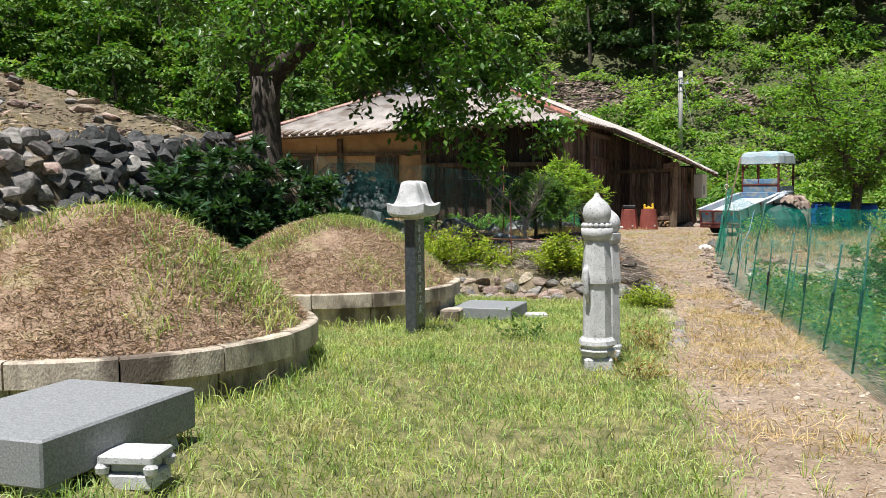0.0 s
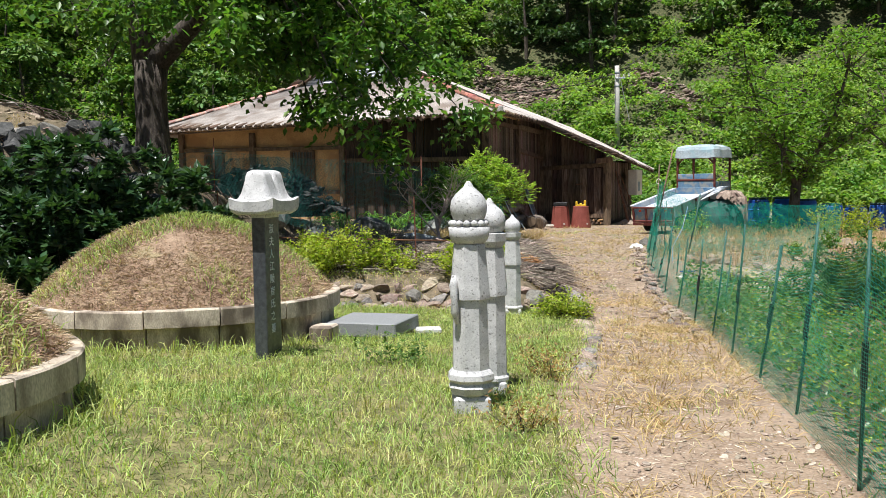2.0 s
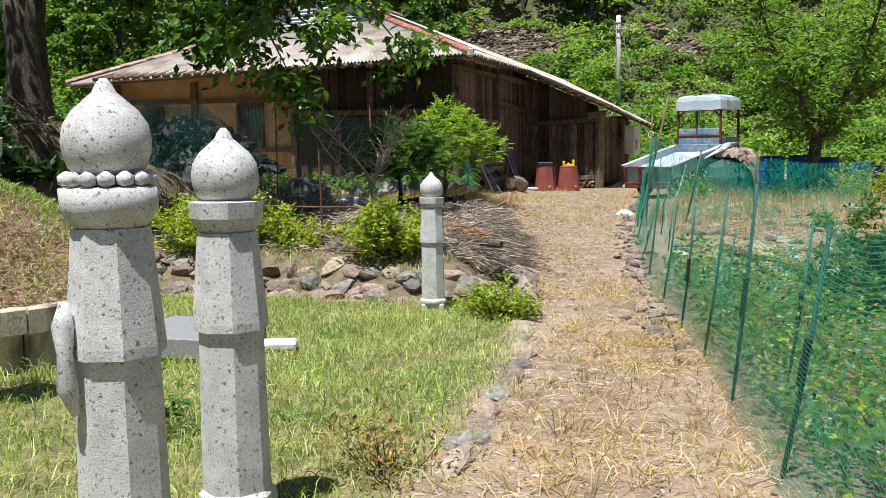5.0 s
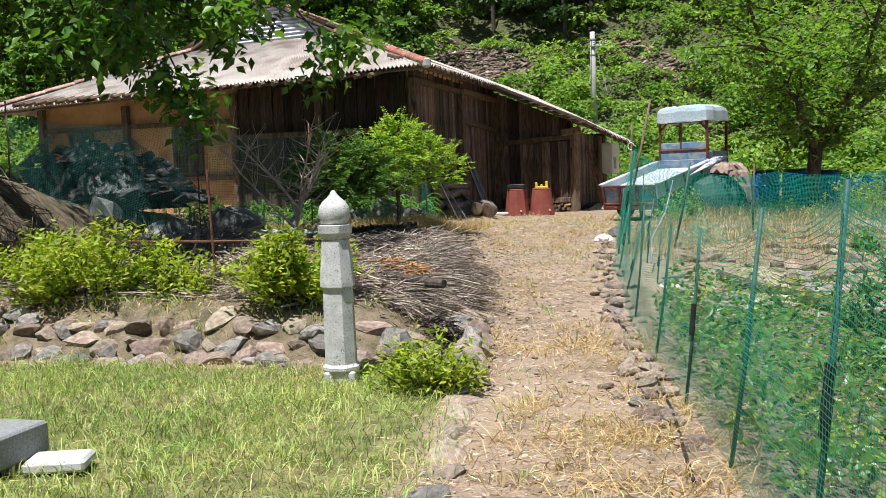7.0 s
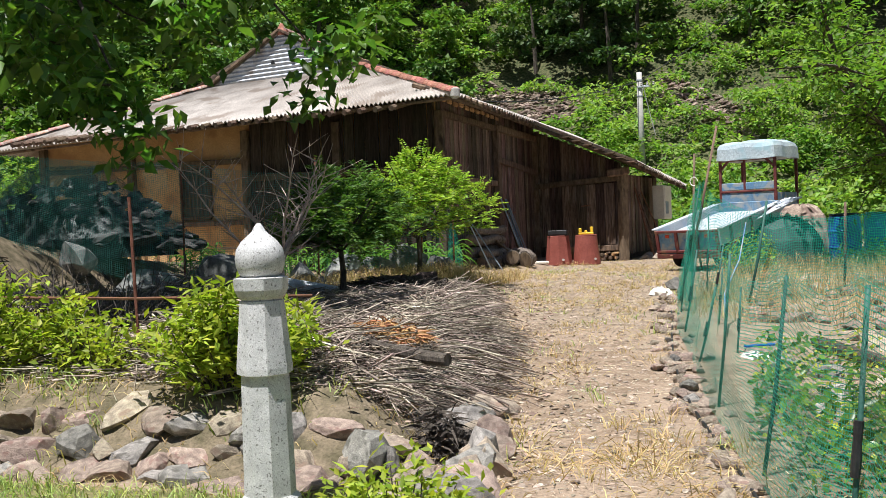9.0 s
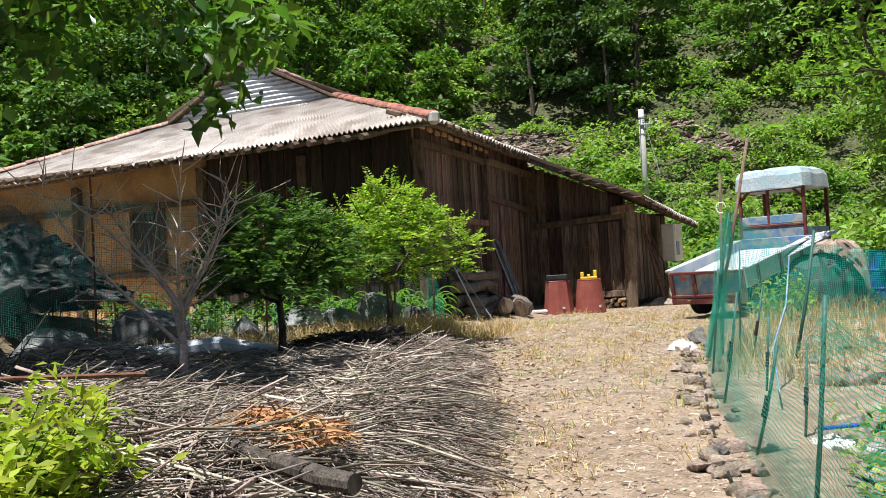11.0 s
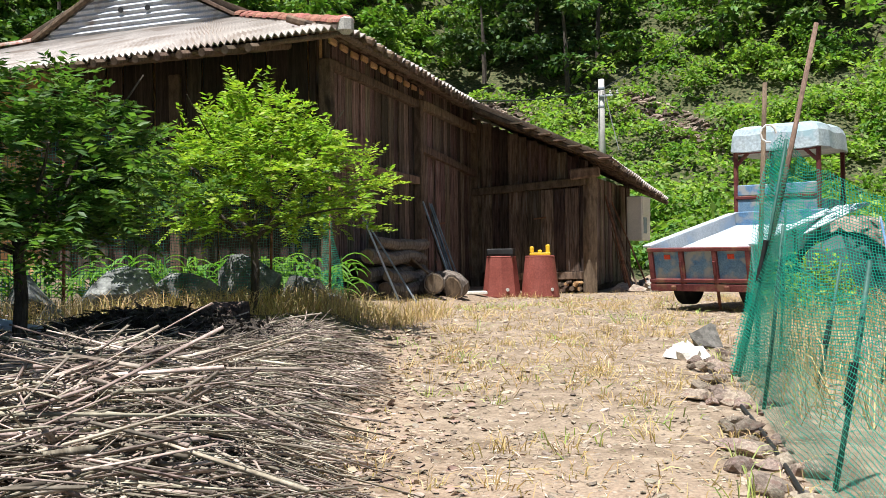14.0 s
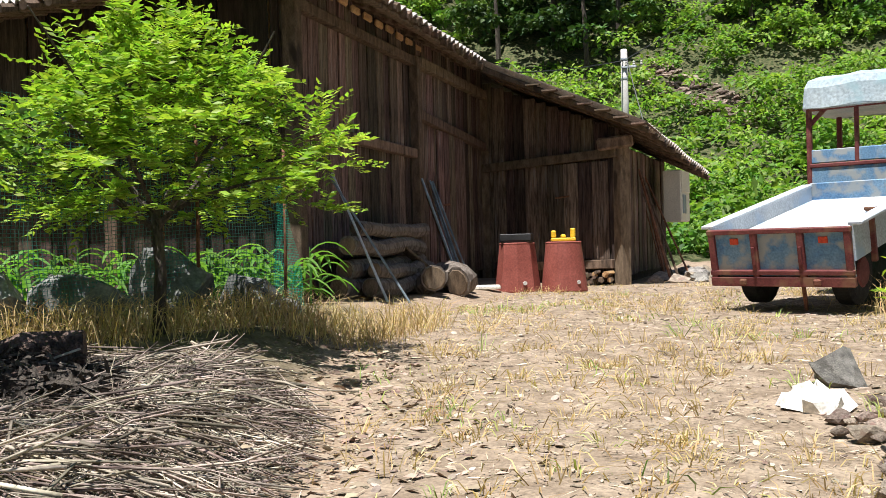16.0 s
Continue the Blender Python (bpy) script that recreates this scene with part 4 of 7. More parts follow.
LEAF_FRUIT = material("fruit tree leaves", (0.085, 0.165, 0.024), (0.18, 0.29, 0.045), 3, 0.5, 0, 0, vary=0.35, island=True, leaf=0.45)


def crown_clusters(rng, tips, per, spread, lean=0.4):
    """Leaf roots and directions gathered round the tips of twigs."""
    roots, dirs = [], []
    for tip in tips:
        for _ in range(per):
            o = Vector((rng.gauss(0, 1), rng.gauss(0, 1), rng.gauss(0, 0.7))) * spread
            roots.append(tip + o)
            d = Vector((rng.gauss(0, 1), rng.gauss(0, 1), rng.gauss(0, 0.5) - lean))
            dirs.append(d)
    return np.array([tuple(r) for r in roots]), np.array([tuple(d) for d in dirs])


def big_tree():
    """The old fruit tree that stands on the bank: forked trunk, wide hanging crown."""
    rng = random.Random(11)
    x, y = -11.75, 20.2
    z = gz(x, y)
    tree = thing("persimmon_tree", "tall old broadleaf tree with forked dark trunk on the bank", "tree", (x, y, z))
    g = Geo()
    trunk_top = Vector((0.05, 0, 2.35))
    g.tube([(0.05, 0, -0.5), (0.0, 0, 0.2), (0.02, 0, 1.0), (0.0, 0, 1.7), trunk_top], [0.50, 0.40, 0.34, 0.34, 0.36], 12)
    main = [((-0.05, 0, 2.2), (-0.22, 0, 3.4), (-0.28, 0.1, 4.8), (-0.4, 0.2, 6.6), (-0.3, 0.1, 8.5)), ((0.15, 0, 2.3), (0.75, -0.1, 2.75), (1.35, -0.3, 3.1), (1.75, -0.5, 3.8), (2.2, -0.6, 5.0), (2.5, -0.5, 7.0))]
    g.tube(main[0], [0.30, 0.25, 0.21, 0.15, 0.05], 10)
    g.tube(main[1], [0.26, 0.24, 0.21, 0.17, 0.12, 0.05], 10)
    part("trunk", g, BARK, tree, "dark furrowed forked trunk", smooth=True)
    tips = []
    # boughs: start on the trunk, way, length
    starts = [(-0.28, 0.1, 4.6), (-0.35, 0.2, 6.0), (1.75, -0.5, 3.8), (2.0, -0.55, 4.4), (2.3, -0.55, 5.6), (1.5, -0.35, 3.4)]
    ways = [((-1, -0.5, 0.12), 6.0), ((-1, -0.7, 0.3), 5.5), ((1, -0.1, 0.15), 4.2), ((1, -0.45, 0.10), 4.0), ((1, 0.3, 0.2), 3.6), ((-0.4, -1, 0.2), 4.0), ((0.3, -1, 0.1), 3.6), ((0.5, 0.8, 0.1), 3.5), ((-1, 0.2, 0.2), 5.5), ((0.2, 0.7, 0.4), 3.5), ((-0.5, -0.9, 0.6), 4.0), ((-0.25, 1, 0.12), 4.8), ((0.15, 1, 0.05), 4.4), ((-0.8, 0.75, 0.15), 5.0), ((0.45, 0.9, 0.3), 4.2)]
    for i, (w, ln) in enumerate(ways):
        limbs = Geo()
        s = starts[(0, 1, 2, 3, 4, 0, 5, 4, 1, 4, 1, 0, 1, 0, 1)[i]]
        pts, rad = limb(rng, s, w, ln, 0.11, 7, 0.03, 0.16)
        limbs.tube(pts, rad, 6)
        for j in range(2, len(pts)):
            for _ in range(4):
                d = Vector((rng.uniform(-1, 1), rng.uniform(-1, 1), rng.uniform(-0.6, 0.7)))
                p2, r2 = limb(rng, pts[j], d, rng.uniform(0.8, 1.9), 0.03, 4, 0.10, 0.3)
                limbs.tube(p2, r2, 4)
                tips += p2[2:]
        part("bough", limbs, BARK, tree)
    # the low hanging boughs towards the yard
    low = []
    for e in ((6.0, -1.9, 0.45), (6.9, 0.2, 1.0), (5.0, -0.8, 1.6), (4.0, 0.2, 1.5), (5.6, -0.3, 1.9), (4.6, -2.0, 1.9), (6.2, -1.2, 1.3), (3.2, -1.2, 2.2), (5.4, -2.4, 1.2), (6.6, -0.8, 1.9), (4.4, -1.4, 1.1), (3.4, -2.6, 2.0), (2.4, -3.0, 2.6), (1.0, -3.4, 2.8), (5.2, 0.9, 2.2), (6.0, -2.8, 2.4), (3.9, -3.4, 2.7)):
        limbs = Geo()
        a, b = Vector((2.1, -0.6, 4.6)), Vector(e)
        mid = a.lerp(b, 0.55) + Vector((0, 0, 0.8))
        pts = [a, a.lerp(mid, 0.55) + Vector((0, 0, 0.25)), mid, mid.lerp(b, 0.55) + Vector((0, 0, 0.1)), b]
        limbs.tube(pts, [0.08, 0.06, 0.045, 0.025, 0.008], 5)
        for j in (2, 3, 4):
            for _ in range(3):
                d = Vector((rng.uniform(-1, 1), rng.uniform(-1, 1), rng.uniform(-0.7, 0.4)))
                p2, r2 = limb(rng, pts[j], d, rng.uniform(0.4, 0.9), 0.016, 3, 0.12, 0.3)
                limbs.tube(p2, r2, 4)
                low += p2[1:]
        part("bough", limbs, BARK, tree)
    r, d = crown_clusters(rng, low, 26, 0.17, 0.6)
    nr = np.random.default_rng(4)
    tagged(blades("hanging_foliage", r, d, nr.uniform(0.13, 0.22, len(r)), nr.uniform(0.08, 0.12, len(r)), LEAF_TREE, 0.18, "leaf", tree), "large glossy hanging leaves")
    r, d = crown_clusters(rng, tips, 24, 0.20, 0.55)
    nr = np.random.default_rng(3)
    tagged(blades("crown", r, d, nr.uniform(0.10, 0.19, len(r)), nr.uniform(0.06, 0.10, len(r)), LEAF_TREE, 0.18, "leaf", tree), "glossy broad green leaves")
    return tree


big_tree()


def small_tree(name, label, at, height, trunk_r, crown, leaf_mat, leaf_size, count, seed, stems=3, bark=BARK, fork=0.35, per=14, spread=0.16):
    """Short trunk, spreading limbs, crown of leaf clumps within an uneven dome."""
    rng = random.Random(seed)
    x, y = at
    t = thing(name, label, "tree", (x, y, gz(x, y)))
    g, tips = Geo(), []
    h0 = height * fork
    g.tube([(0, 0, -0.15), (rng.uniform(-0.05, 0.05), 0, h0 * 0.5), (rng.uniform(-0.08, 0.08), 0.0, h0)], [trunk_r * 1.3, trunk_r, trunk_r * 0.9], 8)
    part("trunk", g, bark, t, smooth=True)
    for i in range(stems):
        b = Geo()
        a = math.tau * i / stems + rng.uniform(-0.4, 0.4)
        way = Vector((math.cos(a) * crown, math.sin(a) * crown, (height - h0) * rng.uniform(0.6, 1.1)))
        pts, rad = limb(rng, (0, 0, h0 * rng.uniform(0.85, 1.0)), way, way.length, trunk_r * 0.6, 6, 0.0, 0.18)
        b.tube(pts, rad, 5)
        for j in range(1, len(pts)):
            for _ in range(count):
                d = Vector((rng.uniform(-1, 1), rng.uniform(-1, 1), rng.uniform(-0.35, 0.8)))
                p2, r2 = limb(rng, pts[j], d, rng.uniform(0.25, 0.6) * crown, trunk_r * 0.2, 3, 0.02, 0.3)
                b.tube(p2, r2, 4)
                tips += p2[1:]
        part("limb", b, bark, t)
    r, d = crown_clusters(rng, tips, per, spread, 0.2)
    nr = np.random.default_rng(seed)
    blades("crown", r, d, nr.uniform(0.7, 1.3, len(r)) * leaf_size, nr.uniform(0.45, 0.65, len(r)) * leaf_size, leaf_mat, 0.18, "leaf", t)
    return t


def frond_bush(label, at, height, radius, seed, leaf_mat, twigs=150, tilt=(0, 0)):
    """A small tree with feathery compound leaves: paired leaflets along arching stalks."""
    rng = random.Random(seed)
    x, y = at
    t = thing("feathery_shrub", label, "shrub", (x, y, gz(x, y)), group="feathery shrubs by the yard")
    g = Geo()
    knee = Vector((tilt[0], tilt[1], height * 0.40))
    g.tube([(0, 0, -0.1), knee * 0.5 + Vector((0.03, 0, 0)), knee], [0.05, 0.04, 0.032], 7)
    part("trunk", g, BARK, t, smooth=True)
    roots, dirs = [], []
    ends = []
    for i in range(9):
        b = Geo()
        a = math.tau * i / 9 + rng.uniform(-0.3, 0.3)
        way = Vector((math.cos(a) * radius, math.sin(a) * radius, height * rng.uniform(0.25, 0.6)))
        pts, rad = limb(rng, knee * rng.uniform(0.8, 1.0), way, way.length, 0.022, 5, 0.0, 0.15)
        b.tube(pts, rad, 4)
        part("branch", b, BARK, t)
        ends += pts[2:]
    for i in range(twigs):
        a, u, r = rng.uniform(0, math.tau), rng.random(), math.sqrt(rng.uniform(0.12, 1.0))
        wide = radius * (0.55 + 0.5 * math.sin(math.pi * min(1.0, u + 0.12))) * (1 + 1.0 * noise.noise(Vector((math.cos(a) * 2.2, math.sin(a) * 2.2, u * 3 + seed))))
        p = Vector((knee.x + 0.08 + wide * r * math.cos(a), knee.y + wide * r * math.sin(a), height * (0.38 + 0.54 * u * (1.15 - 0.45 * r * r))))
        out_ = Vector((p.x - knee.x, p.y - knee.y, rng.uniform(-0.1, 0.7)))
        out_ = (out_.normalized() + Vector((rng.gauss(0, 0.35), rng.gauss(0, 0.35), rng.gauss(0, 0.3)))).normalized()
        shoot = i % 9 == 0
        if shoot:
            out_ = Vector((out_.x * 0.6, out_.y * 0.6, 0.9)).normalized()
        for f in range(3):
            w = (out_ + Vector((rng.gauss(0, 0.5), rng.gauss(0, 0.5), rng.gauss(0, 0.35)))).normalized()
            length = rng.uniform(0.30, 0.46) if shoot else rng.uniform(0.16, 0.30)
            side = w.cross(Vector((0, 0, 1))).normalized()
            for k in range(8):
                q = p + w * length * (k + 1) / 8 + Vector((0, 0, -0.06 * (k / 8) ** 2))
                for s in (-1, 1):
                    roots.append(tuple(q))
                    dirs.append(tuple(side * s + w * 0.5 + Vector((0, 0, rng.uniform(-0.3, 0.2)))))
    blades("crown", np.array(roots), np.array(dirs), 0.072, 0.030, leaf_mat, 0.1, "leaf", t)
    return t


def azalea(label, at, width, height, seed, mat=LEAF_AZALEA, count=3600, name="azalea_bush", size=0.076, depth=None, shoots=46, thin=0.009):
    """A low dense bush: many upright twigs with whorls of small leaves, and gaps."""
    rng = random.Random(seed)
    x, y = at
    depth = depth or width * 0.8
    t = thing(name, label, "bush", (x, y, gz(x, y)))
    g, tips = Geo(), []
    for i in range(shoots):
        a, r = rng.uniform(0, math.tau), math.sqrt(rng.random())
        e = Vector((math.cos(a) * r * width / 2, math.sin(a) * r * depth / 2, height * rng.uniform(0.55, 1.05) * (1 - 0.45 * r * r)))
        pts, rad = limb(rng, (e.x * 0.25, e.y * 0.25, -0.05), e, e.length, thin, 4, 0.0, 0.12)
        g.tube(pts, rad, 4)
        tips += pts[2:]
    part("stem_tangle", g, BARK, t)
    roots, dirs = [], []
    for i in range(count):
        p = rng.choice(tips) + Vector((rng.gauss(0, 0.055), rng.gauss(0, 0.055), rng.gauss(0, 0.05)))
        roots.append((p.x, p.y, max(0.03, p.z)))
        dirs.append((rng.gauss(0, 1), rng.gauss(0, 1), rng.gauss(0.35, 0.5)))
    nr = np.random.default_rng(seed)
    blades("foliage", np.array(roots), np.array(dirs), nr.uniform(0.7, 1.4, count) * size, nr.uniform(0.35, 0.5, count) * size, mat, 0.15, "leaf", t)
    return t


small_tree("fruit_tree", "leafy green fruit tree with low spreading limbs", (1.95, 30.2), 5.0, 0.15, 2.1, LEAF_FRUIT, 0.15, 7, 21, 7, per=12, spread=0.14, fork=0.30)
frond_bush("bright green feathery shrub on a single bent stem", (-5.95, 26.2), 2.12, 1.15, 31, LEAF_LIGHT, 350)
frond_bush("dark green feathery shrub beside the brush pile", (-5.8, 22.8), 1.8, 0.80, 32, LEAF_SHRUB, 330)
azalea("bright green azalea above the stone edging", (-6.1, 16.9), 1.5, 0.85, 41, count=5200)
azalea("yellow-green azalea with sparse dry twigs", (-5.1, 17.0), 0.8, 0.5, 42, count=800)
azalea("rounded yellow-green azalea above the rocks", (-3.75, 16.6), 1.0, 0.72, 43)
azalea("small bright green bush beside the stone post", (-2.0, 15.0), 0.62, 0.45, 44, count=1700, size=0.06)
azalea("sparse reddish low bush in the lawn", (-1.25, 9.9), 0.5, 0.38, 45, count=420, size=0.04, mat=LEAF_RED, shoots=16, thin=0.004)
azalea("sparse reddish low bush near the stone post", (-1.12, 8.0), 0.34, 0.32, 46, count=260, size=0.04, mat=LEAF_RED, shoots=10, thin=0.004)
azalea("thin green weeds standing in the lawn", (-2.75, 10.2), 0.6, 0.35, 47, count=300, size=0.055, mat=LEAF_SHRUB, shoots=10, thin=0.003)
azalea("dark green broad-leaved shrub against the stone bank", (-8.75, 13.7), 3.8, 2.6, 48, LEAF_DARK, 26000, "tree_peony_shrub", 0.17, 2.8, 90)


def bare_tree(at, height, seed):
    rng = random.Random(seed)
    x, y = at
    t = thing("bare_sapling", "leafless grey-brown sapling with thin branches", "sapling", (x, y, gz(x, y)))
    g = Geo()
    g.tube([(0, 0, -0.1), (0.02, 0, 0.4), (-0.04, 0, 0.75)], [0.04, 0.034, 0.03], 7)
    part("trunk", g, BARE, t, smooth=True)
    for i in range(7):
        b = Geo()
        a = rng.uniform(0, math.tau)
        p1, r1 = limb(rng, (0, 0, rng.uniform(0.3, 0.75)), (math.cos(a) * 0.8, math.sin(a) * 0.6, 1.0), height * rng.uniform(0.5, 0.85), 0.021, 6, 0, 0.16)
        branch = part("branch", b.tube(p1, r1, 5), BARE, t)
        for j in range(1, 7):
            for _ in range(3):
                p2, r2 = limb(rng, p1[j], (rng.uniform(-1, 1), rng.uniform(-1, 1), rng.uniform(0.1, 1)), rng.uniform(0.2, 0.6), 0.007, 4, 0, 0.2)
                part("twig", Geo().tube(p2, r2, 4), BARE, branch)
    return t


bare_tree((-5.45, 20.5), 1.9, 51)


def on_scree(x, y):
    """The bare stony strips of the hillside."""
    upper = math.hypot((x + 13.9 + 0.4 * (y - 66)) / 4.0, (y - 66.0) / 2.0) < 1
    lower = abs((x + 3.3) * 0.68 + (y - 65.8) * 0.73) < 1.0 and -5.9 < x < -0.6
    return upper or lower or math.hypot(x + 20.4, y - 73.6) < 1.3


def leaf_clumps(nr, centres, radii, per, size):
    """Leaves laid like shingles over the outer and upper side of each clump."""
    n_ = len(centres)
    d = nr.normal(size=(n_, per, 3))
    d[..., 2] = np.abs(d[..., 2]) * 0.9 - 0.25
    d /= np.linalg.norm(d, axis=2, keepdims=True)
    shell = nr.uniform(0.75, 1.08, (n_, per, 1))
    p = centres[:, None] + d * shell * radii[:, None, None] * [1.0, 1.0, 0.62]
    way = d * [1, 1, 0.35] + nr.normal(size=d.shape) * 0.38 + [0, 0, -0.30]
    return p.reshape(-1, 3), way.reshape(-1, 3), nr.uniform(size[0], size[1], n_ * per)


def woodland():
    """Trees and scrub that cover the hillside behind the farm."""
    nr, rng = np.random.default_rng(9), random.Random(9)
    trunks, stand = Geo(), []
    clumps = {"dark": ([], []), "mid": ([], []), "scrub": ([], [])}

    def grow(x, y, hgt, wid, key):
        z = gz(x, y)
        n_ = int(9 + 3.6 * wid * hgt / 4)
        lean = rng.uniform(-0.5, 0.5)
        trunks.tube([(x, y, z - 0.3), (x + 0.3 * lean, y, z + hgt * 0.4), (x + lean, y, z + hgt * 0.85)], [0.16, 0.12, 0.04], 5)
        for _ in range(n_):
            a, u = rng.uniform(0, math.tau), rng.random() ** 0.8
            r = wid * (0.35 + 0.65 * math.sin(math.pi * (0.22 + 0.72 * u))) * rng.uniform(0.45, 1.0)
            clumps[key][0].append((x + lean * u + r * math.cos(a), y + r * math.sin(a), z + hgt * (0.12 + 0.84 * u)))
            clumps[key][1].append(rng.uniform(0.5, 0.95) * (0.55 + 0.17 * wid))

    tries = 0
    while tries < 6000:
        tries += 1
        y = rng.uniform(40, 112)
        x = rng.uniform(-1.0 * y - 4, 0.34 * y + 6)
        q = y - 57 + 0.75 * max(0, -x - 15)
        if q < 1 or on_scree(x, y) or on_scree(x, y - 1.5) or (y < 60 and x > -24):
            continue
        cluster = -15.5 < x < -6.8 and 68.2 < y < 80
        right = x > -1.5 + 0.25 * (y - 69) and y > 70.5
        left = x < -17.5
        ridge = y > 81
        if not (cluster or right or left or ridge):
            continue
        if any((x - p) ** 2 + (y - o) ** 2 < (2.9 if y < 85 else 3.8) ** 2 for p, o in stand):
            continue
        stand.append((x, y))
        dark = cluster or right or ridge or rng.random() < 0.35
        grow(x, y, rng.uniform(5.0, 8.2) if (cluster or right or ridge) else rng.uniform(3.2, 6.5), rng.uniform(1.7, 3.0), "dark" if dark and rng.random() < 0.85 else "mid")
    made = 0
    while made < 3000:
        y = 24 + 62 * rng.random() ** 0.9
        x = rng.uniform(-1.05 * y - 6, 0.34 * y + 6)
        q = y - 57 + 0.75 * max(0, -x - 15)
        if q < -12 or (y < 46 and x > -21) or (-7.2 < x < -4.8 and 55 < y < 60.5):
            continue
        if on_scree(x, y) and rng.random() < 0.80:
            continue
        if ((-15.5 < x < -6.8 and 69 < y) or (x > -1.0 + 0.25 * (y - 69) and y > 71.5) or y > 80) and rng.random() < 0.9:
            made += 1
            continue
        z, big = gz(x, y), rng.random() < 0.18
        for _ in range(9 if big else 4):
            w = 0.9 if big else 0.7
            clumps["scrub"][0].append((x + rng.gauss(0, w), y + rng.gauss(0, w), z + rng.uniform(0.05, 1.7 if big else 0.55)))
            clumps["scrub"][1].append(rng.uniform(0.35, 0.7))
        made += 1
    for key, mat, per, size, label in (("scrub", LEAF_SCRUB, 40, (0.17, 0.36), "light green scrub on the hillside"), ("mid", LEAF_MID, 105, (0.24, 0.46), "sunlit green trees on the hillside"),
                                       ("dark", LEAF_HILL, 105, (0.24, 0.46), "dense dark green trees on the steep hillside")):
        r, d, ln = leaf_clumps(nr, np.array(clumps[key][0]), np.array(clumps[key][1]), per, size)
        tagged(blades("woodland", r, d, ln, ln * 0.6, mat, 0.2, "leaf"), label, "woodland", kind="stuff")
    tagged(part("woodland_trunks", trunks, BARK), "thin dark trunks of the hillside trees", "woodland", kind="stuff")


LEAF_MID = material("sunlit hillside leaves", (0.085, 0.165, 0.024), (0.16, 0.265, 0.042), 0.5, 0.6, 0, 0, (0.08, 0.15, 0.03), 0.3, 0.5, vary=0.45, island=True, leaf=0.25)
woodland()


def scree():
    """Loose brown stones on the bare strips of the hillside."""
    rng = random.Random(77)
    g, cube = Geo(), Geo().box((1, 1, 1), bevel=0.25)
    for i in range(16000):
        y = rng.uniform(62, 75)
        x = rng.uniform(-22, 0)
        if not on_scree(x, y):
            continue
        s = 0.06 + 0.34 * rng.random() ** 2.5
        m = Matrix.LocRotScale((x, y, gz(x, y) + s * 0.15), Euler((rng.uniform(-0.5, 0.8), rng.uniform(-0.5, 0.5), rng.uniform(0, 6))), (s * 1.5, s, s * 0.5))
        g.add([m @ Vector(p) for p in cube.v[8:24]], [(7, 6, 5, 4, 3, 2, 1, 0), tuple(range(8, 16))] + [(j, (j + 1) % 8, 8 + (j + 1) % 8, 8 + j) for j in range(8)])
    return tagged(part("scree", g, SCREE), "loose brown stones on the bare hillside", "scree", kind="stuff")


SCREE = material("hillside scree", (0.15, 0.11, 0.085), (0.32, 0.25, 0.20), 2, 0.95, 0.4, 20, vary=0.4, island=True)
scree()


def grass_patch(name, label, count, where, lengths, width, mat, seed, lean=0.45):
    """Blades rooted on the ground where `where(x, y)` gives their chance."""
    nr = np.random.default_rng(seed)
    x0, x1, y0, y1, chance = where
    xs, ys = nr.uniform(x0, x1, count), nr.uniform(y0, y1, count)
    keep = nr.random(count) < chance(xs, ys)
    xs, ys = xs[keep], ys[keep]
    p = np.stack([xs, ys, ground_z(xs, ys, False) + relief(xs, ys) - 0.012], 1)
    d = nr.normal(size=p.shape) * [lean, lean, 0.15] + [0, 0, 1]
    ob = blades(name, p, d, nr.uniform(lengths[0], lengths[1], len(p)), width, mat, 0.3, "blade")
    return tagged(ob, label, "grass", kind="stuff")


def patchy(xs, ys, s, off):
    return np.array([noise.noise(Vector((a * s, b * s, off))) for a, b in zip(xs, ys)])


def lawn_chance(xs, ys):
    c = (xs < path_left(ys) + 0.05) * smooth((path_left(ys) + 0.1 - xs) / 0.5) * (ys < 15.7)
    c = c * (np.hypot(xs + 5.15, ys - 6.25) > 1.66) * (np.hypot(xs + 6.0, ys - 12.05) > 1.78)
    return c * (0.55 + 0.6 * patchy(xs, ys, 0.9, 2.0))


grass_patch("lawn_grass", "yellow-green rough lawn grass round the graves", 400000, (-9.4, 0.8, -0.5, 15.8, lawn_chance), (0.05, 0.17), 0.006, GRASS, 61)


def path_chance(xs, ys):
    on = (xs > path_left(ys)) * (xs < fence_x(np.minimum(ys, 24)) + 0.1 + 3.0 * (ys > 25)) * (ys < 36)
    return on * np.clip(0.16 + 0.9 * patchy(xs, ys, 0.8, 7.0), 0, 1)


grass_patch("dry_grass", "straw-coloured dry grass on the path", 90000, (-7.5, 2.2, 2.0, 36, path_chance), (0.04, 0.15), 0.006, GRASS_DRY, 62, 0.8)
grass_patch("path_weeds", "scattered green grass tufts on the path", 60000, (-7.5, 2.2, 2.0, 34, lambda xs, ys: (xs > path_left(ys)) * (xs < fence_x(np.minimum(ys, 24)) + 0.1) * np.clip(1.7 * patchy(xs, ys, 1.1, 11.0) - 0.36, 0, 1)), (0.04, 0.14), 0.008, GRASS, 63)


